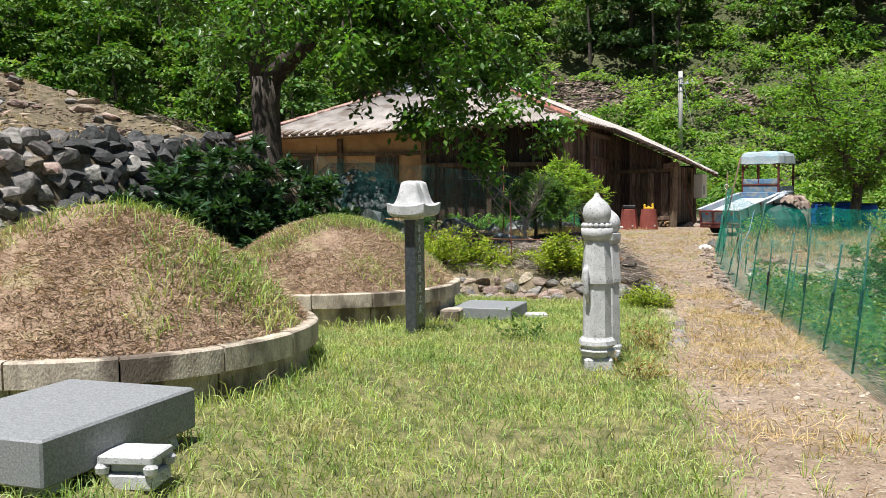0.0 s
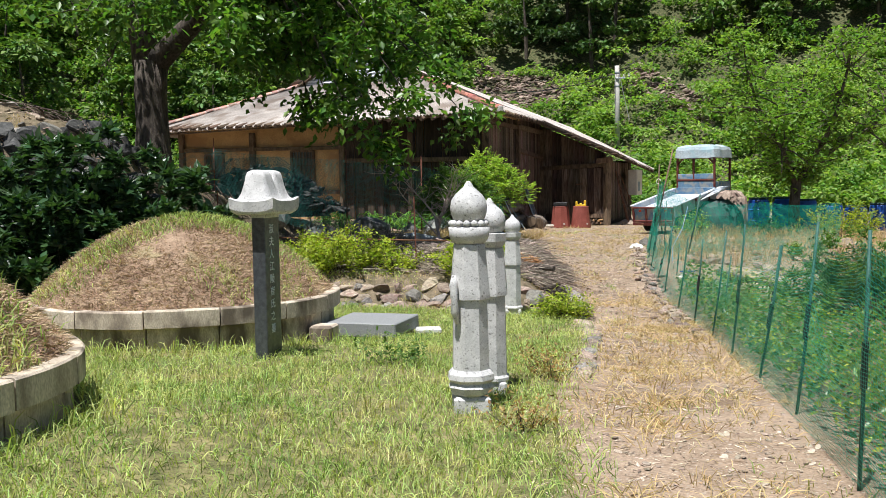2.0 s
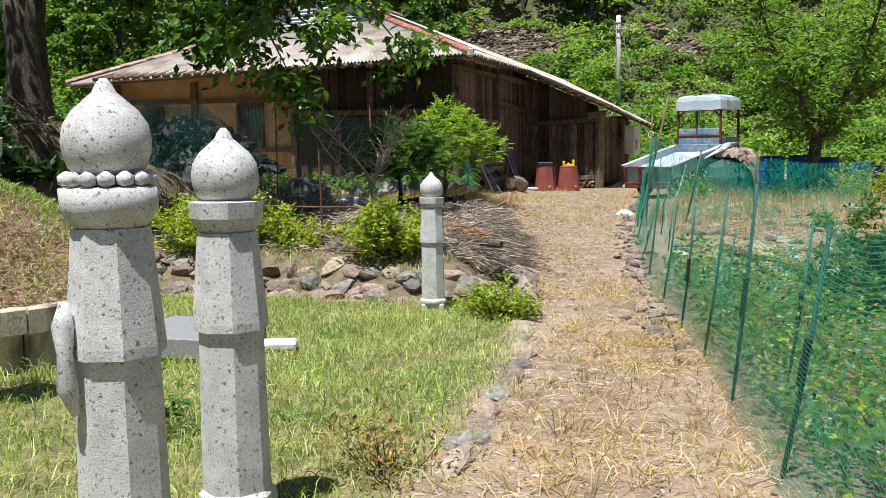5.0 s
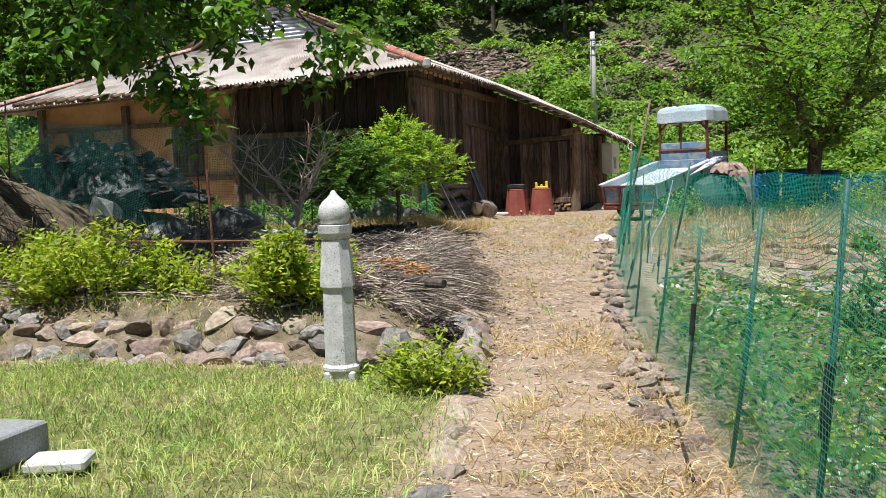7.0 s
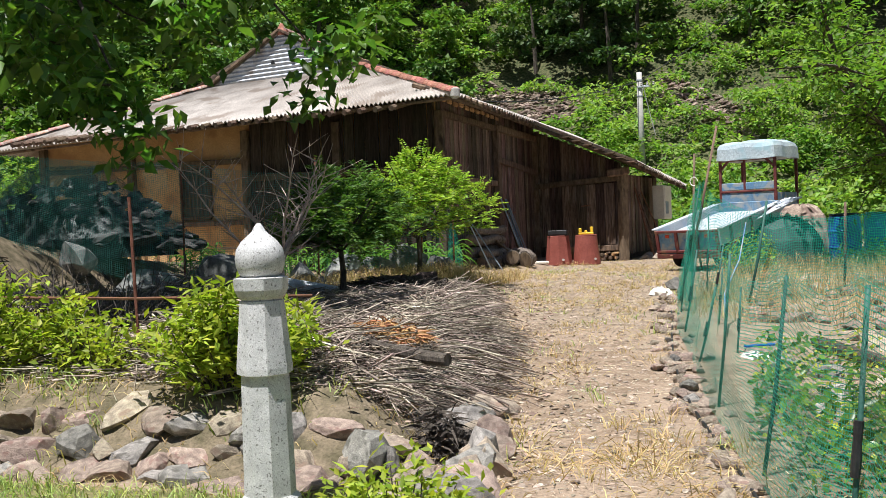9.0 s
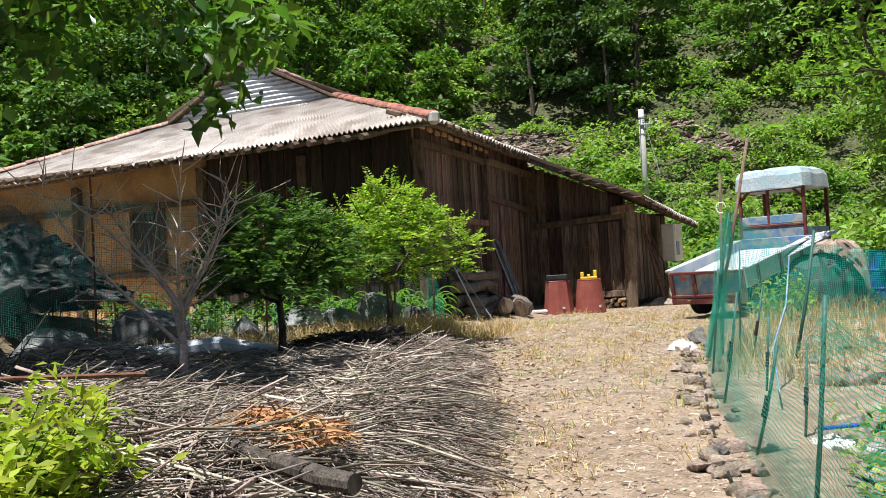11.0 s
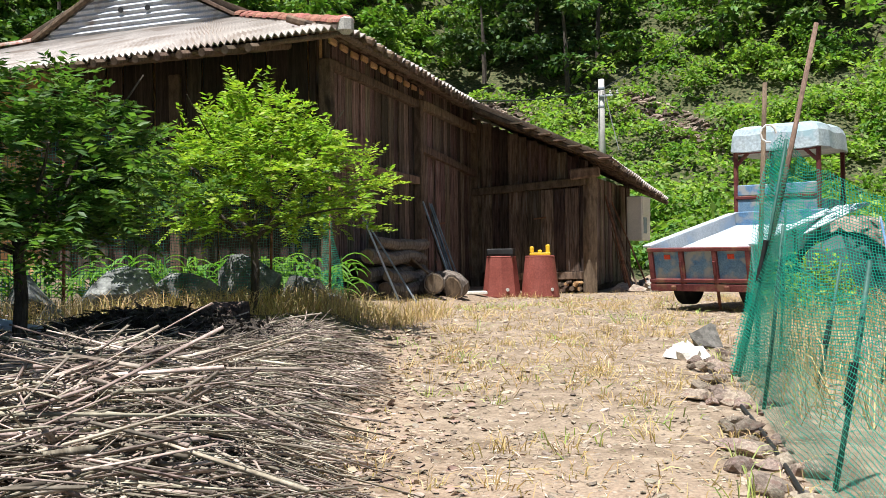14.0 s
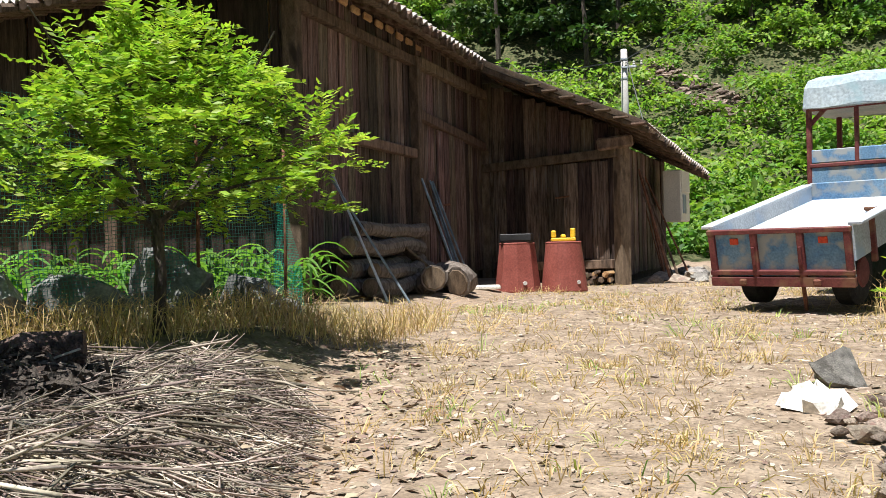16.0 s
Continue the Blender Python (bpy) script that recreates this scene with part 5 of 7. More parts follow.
def litter(name, label, count, box_, chance, lengths, width, mat, seed):
    """Straw, chips and twiglets lying flat on the ground."""
    nr = np.random.default_rng(seed)
    x0, x1, y0, y1 = box_
    xs, ys = nr.uniform(x0, x1, count), nr.uniform(y0, y1, count)
    keep = nr.random(count) < chance(xs, ys)
    xs, ys = xs[keep], ys[keep]
    p = np.stack([xs, ys, ground_z(xs, ys, False) + relief(xs, ys) + nr.uniform(0.002, 0.012, len(xs))], 1)
    d = nr.normal(size=p.shape) * [1, 1, 0.08]
    ob = blades(name, p, d, nr.uniform(lengths[0], lengths[1], len(p)), width * nr.uniform(0.5, 1.5, len(p)), mat, 0.1, "leaf")
    return tagged(ob, label, "litter", kind="stuff")


def yard_chance(xs, ys):
    return (xs > path_left(ys) - 0.5) * (xs < fence_x(np.minimum(ys, 24.1)) + 0.2 + 2.5 * (ys > 25)) * (0.6 + 0.6 * patchy(xs, ys, 0.7, 21.0))


CHIP = material("pale litter", (0.36, 0.28, 0.19), (0.60, 0.50, 0.37), 5, 0.9, 0, 0, vary=0.5, island=True)
CHIP_DARK = material("brown litter", (0.20, 0.145, 0.105), (0.36, 0.275, 0.20), 5, 0.9, 0, 0, vary=0.5, island=True)
litter("straw_litter", "pale straw and chips strewn over the yard", 105000, (-7, 2.2, 3, 36), yard_chance, (0.03, 0.13), 0.005, CHIP, 66)
litter("leaf_litter", "brown leaf scraps and bits strewn over the yard", 24000, (-7, 2.2, 3, 30), yard_chance, (0.012, 0.045), 0.014, CHIP_DARK, 67)
litter("pile_litter", "brown dead leaves round the brush pile", 16000, (-7, -1.8, 16, 27), lambda xs, ys: np.clip(1 - np.abs(xs - path_left(ys)) / 0.9, 0, 1), (0.03, 0.09), 0.03, CHIP_DARK, 68)


def tufts(name, label, count, per, box_, chance, lengths, mat, seed, spread=0.06, lean=0.5):
    """Separate small tussocks of grass."""
    nr = np.random.default_rng(seed)
    x0, x1, y0, y1 = box_
    xs, ys = nr.uniform(x0, x1, count), nr.uniform(y0, y1, count)
    keep = nr.random(count) < chance(xs, ys)
    xs, ys = np.repeat(xs[keep], per), np.repeat(ys[keep], per)
    size = np.repeat(nr.uniform(0.5, 1.2, keep.sum()), per)
    ox, oy = nr.normal(0, spread, len(xs)), nr.normal(0, spread, len(xs))
    xs, ys = xs + ox * size, ys + oy * size
    p = np.stack([xs, ys, ground_z(xs, ys, False) + relief(xs, ys) - 0.012], 1)
    d = np.stack([ox / spread * 0.4 + nr.normal(0, lean * 0.5, len(xs)), oy / spread * 0.4 + nr.normal(0, lean * 0.5, len(xs)), np.ones(len(xs))], 1)
    ob = blades(name, p, d, nr.uniform(lengths[0], lengths[1], len(p)) * size, 0.006, mat, 0.3, "blade")
    return tagged(ob, label, "grass", kind="stuff")


def open_ground(xs, ys):
    return (xs > path_left(ys)) * (xs < fence_x(np.minimum(ys, 24.1)) + 0.1 + 3.0 * (ys > 25.5)) * 1.0


tufts("dry_tufts", "small straw-coloured tussocks in the yard", 2600, 26, (-7.5, 2.2, 5, 36), lambda xs, ys: open_ground(xs, ys) * np.clip(0.5 + 1.2 * patchy(xs, ys, 0.5, 51.0), 0, 1), (0.05, 0.2), GRASS_DRY, 72, 0.07, 0.7)
tufts("green_tufts", "small green grass tussocks in the yard", 420, 18, (-7.5, 2.2, 5, 36), lambda xs, ys: open_ground(xs, ys) * np.clip(0.3 + 1.2 * patchy(xs, ys, 0.6, 61.0), 0, 1), (0.06, 0.22), GRASS, 73, 0.04, 0.5)
tufts("path_straw", "flattened straw on the lower path", 900, 40, (-2.2, 2.0, 4, 17), lambda xs, ys: open_ground(xs, ys) * np.clip(0.35 + 1.5 * patchy(xs, ys, 0.7, 71.0), 0, 1), (0.08, 0.24), GRASS_DRY, 74, 0.12, 2.2)

# ---- stones ----
def stone_bank():
    """The dry stone facing of the bank."""
    rng = random.Random(71)
    bank = thing("stone_bank", "dry stone retaining bank of rough grey boulders", "stone wall", (0, 0, 0), kind="structure")
    n_ = 0
    for row in range(12):
        k = row / 11
        y = 7.6
        while y < 18.2:
            w = rng.uniform(0.26, 0.52)
            if y > 15.6 + 2.4 * (1 - k) and rng.random() < 0.5:
                y += w
                continue
            x = -9.7 - 1.45 * k + rng.uniform(-0.08, 0.08)
            z = gz(x, y)
            # past y 11.5 most stones are darker, tree shade put into their colour
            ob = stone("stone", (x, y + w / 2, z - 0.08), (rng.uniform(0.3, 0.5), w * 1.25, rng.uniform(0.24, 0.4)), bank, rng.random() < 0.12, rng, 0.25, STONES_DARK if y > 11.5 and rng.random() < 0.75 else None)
            y += w * 0.95
            n_ += 1
    for i in range(110):
        x, y = rng.uniform(-16, -11.3), rng.uniform(9, 21)
        s = rng.uniform(0.12, 0.4)
        stone("stone", (x, y, gz(x, y)), (s * 1.4, s, s * 0.5), bank, rng.random() < 0.6, rng)
    return bank


def edging():
    rng = random.Random(72)
    e = thing("stone_edging", "row of rough warm-coloured rocks along the lawn edge", "stone edging", (0, 0, 0), kind="structure")
    for course in range(3):
        x = -2.0
        while x > -9.5:
            w = rng.uniform(0.12, 0.36)
            y = 15.85 + 0.20 * course + 0.10 * max(0, -x - 5) + rng.uniform(-0.06, 0.06)
            h = rng.uniform(0.14, 0.28)
            stone("rock", (x - w / 2, y, gz(x - w / 2, y) - 0.02), (w * 1.15, rng.uniform(0.18, 0.34), h * 0.85), e, rng.random() < 0.7, rng, 0.42)
            x -= w * 0.92
    for i in range(16):
        y = 15.3 + i * 0.17
        x = float(path_left(y)) + rng.uniform(-0.1, 0.12)
        stone("rock", (x, y, gz(x, y)), (rng.uniform(0.2, 0.42), rng.uniform(0.2, 0.4), rng.uniform(0.16, 0.3)), e, rng.random() < 0.6, rng)
    y = 6.5
    while y < 15.0:
        w = rng.uniform(0.25, 0.55)
        x = float(path_left(y + w / 2)) - 0.05
        if y > 9.8:
            stone("kerb_stone", (x, y + w / 2, gz(x, y) - 0.03), (0.22, w * 1.1, 0.10), e, rng.random() < 0.8, rng).rotation_euler = (0, 0, rng.uniform(-0.2, 0.25))
        y += w
    stone("boulder", (-2.62, 16.15, -0.25), (0.5, 0.32, 0.28), e, False, rng)
    return e


def fence_stones():
    rng = random.Random(73)
    e = thing("fence_stones", "loose warm stones heaped along the net fence", "stones", (0, 0, 0), kind="structure")
    for i in range(190):
        y = rng.uniform(13.5, 25.5)
        x = float(fence_x(min(y, 24.1))) - 0.12 + rng.gauss(0, 0.09)
        s = rng.uniform(0.04, 0.15)
        stone("rock", (x, y, gz(x, y)), (s * 1.3, s, s * 0.7), e, rng.random() < 0.95, rng)
    for i in range(130):
        y, x = rng.uniform(18.5, 27), rng.uniform(-0.6, 3.2)
        if x < float(fence_x(min(y, 24.1))) + 0.3:
            continue
        s = rng.uniform(0.12, 0.42)
        stone("rock", (x, y, gz(x, y)), (s * 1.5, s, s * 0.6), e, rng.random() < 0.75, rng)
    return e


def yard_stones():
    """Pebbles and flat stones trodden into the yard."""
    rng = random.Random(74)
    cube = Geo().box((1, 1, 1), bevel=0.28)
    g = Geo()
    for i in range(13000):
        y = rng.uniform(7, 35)
        lo, hi = float(path_left(y)), float(fence_x(min(y, 24.1))) + (1.5 if y > 25 else 0)
        x = rng.uniform(lo, hi)
        if y < 15 and rng.random() < 0.5:
            continue
        s = 0.007 + 0.032 * rng.random() ** 4
        m = Matrix.LocRotScale((x, y, gz(x, y) + float(relief([x], [y])[0]) + s * 0.05), Euler((rng.uniform(-0.4, 0.4), rng.uniform(-0.4, 0.4), rng.uniform(0, 6))), (s * 1.5, s, s * 0.6))
        g.add([m @ Vector(p) for p in cube.v[8:24:1]], [(7, 6, 5, 4, 3, 2, 1, 0), tuple(range(8, 16))] + [(j, (j + 1) % 8, 8 + (j + 1) % 8, 8 + j) for j in range(8)])
    ob = part("gravel", g, PEBBLE)
    return tagged(ob, "scattered tan pebbles in the dry yard", "gravel", kind="stuff")


PEBBLE = material("yard pebbles", (0.25, 0.20, 0.15), (0.42, 0.35, 0.275), 6, 0.9, 0.2, 60, vary=0.4, island=True)
stone_bank()
edging()
fence_stones()
yard_stones()


# ---- net fence ----
def net_sheet(name, foot, heads, mat, parent, sag=0.12, seed=0, cols=12):
    """A slack net hung between posts; foot and head points in pairs."""
    rng = random.Random(seed)
    v, uvs, f = [], [], []
    rows_, total = 10, 0.0
    ncol = (len(foot) - 1) * cols + 1
    for s in range(ncol):
        i, k = min(s // cols, len(foot) - 2), 0
        k = (s - i * cols) / cols
        a, b = Vector(foot[i]).lerp(Vector(foot[i + 1]), k), Vector(heads[i]).lerp(Vector(heads[i + 1]), k)
        if s:
            total += (a - last).length
        last = a
        dip = sag * math.sin(math.pi * k)
        for r in range(rows_ + 1):
            q = r / rows_
            p = a.lerp(b, q) + Vector((0, 0, -dip * q))
            wob = 0.09 * math.sin(math.pi * q) ** 0.7
            p += Vector((wob * noise.noise(Vector((total * 1.7 + seed, q * 2, 0.3))), wob * noise.noise(Vector((total * 1.7, q * 2, 9.3 + seed))), 0))
            v.append(tuple(p))
            uvs.append((total, q * (b - a).length))
    for s in range(ncol - 1):
        for r in range(rows_):
            k = s * (rows_ + 1) + r
            f.append((k, k + rows_ + 1, k + rows_ + 2, k + 1))
    me = bpy.data.meshes.new(name)
    me.from_pydata(v, [], f)
    lay = me.uv_layers.new(name="threads")
    for lp in me.loops:
        lay.data[lp.index].uv = uvs[lp.vertex_index]
    me.polygons.foreach_set("use_smooth", [True] * len(f))
    return part(name, me, mat, parent)


def stake(parent, at, height, lean=(0, 0), r=0.018, tape=False, mat=None):
    x, y = at
    z = gz(x, y)
    p, q = Vector((x, y, z - 0.15)), Vector((x + lean[0], y + lean[1], z + height))
    ob = part("stake", Geo().tube([p, p.lerp(q, 0.5) + Vector((lean[0] * 0.06, 0.01, 0)), q], [r, r, r * 0.9], 7), mat or STAKE, parent, smooth=True)
    if tape:
        a, b = p.lerp(q, 0.46), p.lerp(q, 0.62)
        part("tape", Geo().tube([a, a.lerp(b, 0.3), a.lerp(b, 0.6), b], [r * 1.5, r * 1.7, r * 1.45, r * 1.6], 8), BLACK, ob, "black tape binding")
    return ob


def net_fence():
    fence = thing("net_fence", "green net fence on thin leaning stakes beside the path", "net fence", (0, 0, 0))
    ys = [3.6, 5.4, 7.2, 8.8, 10.3, 11.8, 13.3, 14.9, 16.5, 18.2, 20.0, 21.8, 23.4, 24.5]
    tops = [1.30, 1.28, 1.25, 1.22, 1.18, 1.25, 1.15, 1.15, 1.1, 1.0, 0.74, 0.74, 0.98, 1.5]
    foot, heads = [], []
    rng = random.Random(3)
    for y, h in zip(ys, tops):
        x = float(fence_x(y))
        foot.append((x + rng.uniform(-0.04, 0.04), y, gz(x, y) + 0.02))
        lean = 0.10 + rng.uniform(-0.08, 0.10)
        if y > 24.2:
            lean = 0.34
        heads.append((x + lean, y + rng.uniform(-0.1, 0.1), gz(x, y) + h))
        stake(fence, (x + 0.02, y), h + rng.uniform(-0.1, 0.14), (lean, rng.uniform(-0.12, 0.12)), 0.011, rng.random() < 0.7)
        if rng.random() < 0.7:
            stake(fence, (x + 0.35, y + 0.7), h * rng.uniform(0.75, 0.95), (rng.uniform(-0.15, 0.2), 0.1), 0.010, rng.random() < 0.7)
    net_sheet("net", foot, heads, NET_GREEN, fence, 0.10, 1)
    # a second slack layer hangs over the lower half
    low = [Vector(a).lerp(Vector(b), 0.62) + Vector((0.06, 0, 0)) for a, b in zip(foot, heads)]
    net_sheet("slack_net", [Vector(p) + Vector((0.1, 0, 0)) for p in foot], low, NET_PALE, fence, 0.3, 5)
    # end of the fence: two tall poles with the net gathered to them
    for (x, y), h, ln, m in (((-1.66, 24.62), 2.35, (0.60, 0.15), BEAM), ((-1.48, 24.85), 2.0, (0.10, 0.15), BEAM), ((-0.75, 24.6), 1.35, (0.30, 0.1), STAKE), ((0.5, 25.2), 1.25, (0.05, 0.0), BEAM)):
        stake(fence, (x, y), h, ln, 0.018, False, m)
    ends = [(-1.64, 24.58, gz(-1.64, 24.58)), (-1.35, 24.75, gz(-1.35, 24.7)), (-0.85, 24.65, gz(-0.85, 24.6)), (-0.2, 24.9, -0.25), (0.9, 25.3, -0.25), (2.6, 25.5, -0.25)]
    rim = [(-1.34, 24.72, 1.44), (-1.26, 24.78, 1.50), (-1.0, 24.72, 1.22), (-0.3, 24.9, 1.02), (0.9, 25.3, 0.98), (2.6, 25.5, 0.95)]
    net_sheet("gathered_net", ends, rim, NET_THICK, fence, 0.08, 9)
    net_sheet("gathered_net", [(-1.62, 24.6, -0.1), (-1.52, 24.1, -0.15), (-1.45, 23.5, -0.15)], [(-1.30, 24.75, 1.47), (-1.27, 24.4, 1.2), (-1.22, 23.6, 0.9)], NET_THICK, fence, 0.05, 12)
    net_sheet("gathered_net", [(-1.66, 24.62, -0.1), (-1.56, 24.58, -0.12), (-1.46, 24.66, -0.12)], [(-1.36, 24.74, 1.42), (-1.30, 24.70, 1.5), (-1.25, 24.76, 1.42)], NET_THICK, fence, 0.02, 14)
    part("white_ring", Geo().tube([(-1.38 + 0.05 * math.cos(a / 10 * math.tau), 24.70, 1.48 + 0.06 * math.sin(a / 10 * math.tau)) for a in range(9)], 0.007, 6), CLOTH_WHITE, fence, "white plastic pipe loop")
    part("rope", Geo().tube([(-0.72, 24.55, 0.9), (-0.80, 23.6, 0.45), (-0.95, 22.6, 0.12), (-0.92, 21.8, -0.15)], 0.008, 6), TRAILER_BLUE, fence, "pale blue twisted rope", smooth=True)
    hose = Geo().tube([(float(fence_x(y)) - 0.12 + 0.05 * math.sin(y * 0.9), y, gz(float(fence_x(y)) - 0.12, y) + 0.02) for y in np.arange(13.0, 24.6, 0.4)], 0.010, 6)
    return fence, hose


FENCE, HOSE = net_fence()
hose = thing("hose", "thin black hose lying along the fence stones", "hose")
part("tube", HOSE, BLACK, hose, smooth=True)

garden_net = thing("garden_net", "fine green garden netting on dark rods before the house", "net fence")
gf = [(-5.95, 28.1), (-6.25, 27.2), (-7.3, 25.2), (-8.6, 23.4), (-11.5, 22.3), (-15.0, 22.6)]
gh = [1.2, 1.5, 1.85, 2.0, 1.2, 0.7]
net_sheet("net", [(x, y, gz(x, y)) for x, y in gf], [(x, y, gz(x, y) + h) for (x, y), h in zip(gf, gh)], NET_FINE, garden_net, 0.06, 21)
net_sheet("net_edge", [(-5.70, 28.0, 0.03), (-5.86, 28.1, 0.03), (-6.05, 28.15, 0.03)], [(-5.93, 28.1, 1.25), (-6.0, 28.12, 1.25), (-6.08, 28.2, 1.22)], NET_GREEN, garden_net, 0.0, 22)
for (x, y), h in zip(gf, gh):
    stake(garden_net, (x, y), h + 0.25, (0.02, 0), 0.014, False, RUST)

# ---- brush piles ----
def brush_height(x, y):
    edge = smooth((path_left(y) + 0.05 - x) / 0.9) * smooth((y - 16.6) / 0.9) * smooth((25.6 - y) / 1.6) * smooth((x + 11.5) / 2)
    lump = 0.23 + 0.16 * np.sin(x * 1.1 + 0.5) * np.sin(y * 0.85) + 0.12 * np.sin(x * 2.3 + y * 1.7)
    return edge * np.maximum(lump, 0.05) * (1 - 0.75 * smooth((y - 20.5) / 2.5))


def sticks(name, p0, p1, radius, mat, parent=None, seed=0):
    """Many thin crooked sticks as three-sided tubes with one bend."""
    nr = np.random.default_rng(seed)
    p0, p1 = np.asarray(p0), np.asarray(p1)
    k = len(p0)
    d = p1 - p0
    L = np.linalg.norm(d, axis=1, keepdims=True)
    mid = p0 + d * nr.uniform(0.35, 0.65, (k, 1)) + nr.normal(size=(k, 3)) * L * 0.035
    side = np.cross(d, nr.normal(size=(k, 3)))
    side /= np.linalg.norm(side, axis=1, keepdims=True)
    up = np.cross(d / L, side)
    r = np.broadcast_to(radius, (k,))[:, None]
    rows_ = []
    for c, s in ((p0, 1.0), (mid, 0.9), (p1, 0.45)):
        for j in range(3):
            a = math.tau * j / 3
            rows_.append(c + r * s * (math.cos(a) * side + math.sin(a) * up))
    v = np.stack(rows_, 1).reshape(-1, 3)
    one = []
    for b in (0, 3):
        for j in range(3):
            q = (b + j, b + (j + 1) % 3, b + 3 + (j + 1) % 3, b + 3 + j)
            one += [(q[0], q[1], q[2]), (q[0], q[2], q[3])]
    one += [(2, 1, 0), (6, 7, 8)]
    faces = (np.array(one)[None] + (np.arange(k) * 9)[:, None, None]).reshape(-1, 3)
    me = bpy.data.meshes.new(name)
    me.vertices.add(len(v))
    me.vertices.foreach_set("co", v.reshape(-1).astype(np.float32))
    me.loops.add(len(faces) * 3)
    me.loops.foreach_set("vertex_index", faces.reshape(-1).astype(np.int32))
    me.polygons.add(len(faces))
    me.polygons.foreach_set("loop_start", np.arange(0, len(faces) * 3, 3, dtype=np.int32))
    me.materials.append(mat)
    me.update(calc_edges=True)
    ob = new(name, me)
    if parent is not None:
        ob.parent = parent
    return ob


def brush_pile():
    pile = thing("brush_pile", "wide heap of dry grey-brown pruned branches", "brush pile")
    nr = np.random.default_rng(81)
    n_ = 30000
    y = nr.uniform(16.7, 27.0, n_)
    x = path_left(y) - 0.05 - 6.2 * nr.random(n_) ** 1.6
    h = brush_height(x, y)
    keep = (h > 0.008) & (x > -9.2)
    x, y, h = x[keep], y[keep], h[keep]
    z = ground_z(x, y, False) + h * nr.random(len(h)) ** 0.45
    a = np.where(nr.random(len(x)) < 0.72, nr.uniform(0, math.tau, len(x)), nr.choice([-1.0, 1.0], len(x)) * nr.normal(1.0, 0.35, len(x))) + 0.25 * np.sin(x * 0.9 + y * 1.7) + np.where(nr.random(len(x)) < 0.2, nr.uniform(0, 3.1, len(x)), 0) - 0.35
    ln = nr.uniform(0.2, 1.25, len(x)) * np.where(nr.random(len(x)) < 0.6, 0.5, 0.9) * (1 - 0.4 * smooth((y - 20.5) / 2.5))
    d = np.stack([np.cos(a), np.sin(a), nr.normal(0, 0.17, len(x)) - 0.02], 1) * ln[:, None] * 0.5
    c = np.stack([x, y, z], 1)
    p0, p1 = c - d, c + d
    for p in (p0, p1):
        p[:, 2] = np.maximum(p[:, 2], ground_z(p[:, 0], p[:, 1], False) + 0.012)
    r = (0.003 + 0.008 * nr.random(len(x)) ** 2.2) * (1 - 0.25 * smooth((y - 20.5) / 2.5))
    tagged(sticks("brushwood", p0, p1, r, TWIG, pile, 1), "tangled thin dry twigs", kind="stuff")
    # the thicker branches, one by one
    rng = random.Random(82)
    for i in range(70):
        yy = rng.uniform(17.2, 24.4)
        xx = float(path_left(yy)) - rng.uniform(1.3, 5.5)
        b = Geo()
        base = Vector((xx, yy, gz(xx, yy) + float(brush_height(xx, yy)) + 0.02))
        aa = rng.gauss(-0.3, 1.1)
        way = Vector((math.cos(aa), math.sin(aa), rng.uniform(-0.06, 0.10)))
        pts, rad = limb(rng, base, way, rng.uniform(0.5, 1.1), rng.uniform(0.006, 0.012), 6, 0.02, 0.14)
        b.tube(pts, rad, 6)
        for j in (2, 3, 4):
            if rng.random() < 0.7:
                p2, r2 = limb(rng, pts[j], way + Vector((rng.uniform(-0.8, 0.8), rng.uniform(-0.8, 0.8), rng.uniform(-0.1, 0.4))), rng.uniform(0.15, 0.4), 0.005, 3, 0.03, 0.15)
                b.tube(p2, r2, 4)
        part("branch", b, BARE, pile, smooth=True)
    # upright dark twigs at the far side by the azaleas
    n2 = 600
    x, y = nr.uniform(-8.8, -5.4, n2), nr.uniform(17.5, 19.0, n2)
    p0 = np.stack([x, y, ground_z(x, y, False) + 0.1 * nr.random(n2)], 1)
    p1 = p0 + np.stack([nr.normal(0, 0.35, n2), nr.normal(0, 0.25, n2), nr.uniform(0.15, 0.75, n2)], 1)
    tagged(sticks("upright_brushwood", p0, p1, 0.006, BARK, pile, 2), "dark upright prunings", kind="stuff")
    # old dark brush thrown on the foot of the bank
    n3 = 600
    x, y = nr.uniform(-12.2, -8.2, n3), nr.uniform(16.6, 21.5, n3)
    a = nr.uniform(0, math.tau, n3)
    d = np.stack([np.cos(a), np.sin(a), np.zeros(n3)], 1) * nr.uniform(0.2, 0.7, (n3, 1))
    c = np.stack([x, y, np.zeros(n3)], 1)
    p0, p1 = c - d, c + d
    for p in (p0, p1):
        p[:, 2] = ground_z(p[:, 0], p[:, 1], False) + nr.uniform(0.02, 0.28, n3)
    tagged(sticks("old_brushwood", p0, p1, 0.004 + 0.012 * nr.random(n3) ** 2, DARK_TWIG, pile, 3), "dark old prunings on the bank", kind="stuff")
    return pile


DARK_TWIG = material("old dark twigs", (0.06, 0.045, 0.035), (0.17, 0.13, 0.10), 6, 0.9, 0.3, 50, vary=0.4, island=True)
brush_pile()


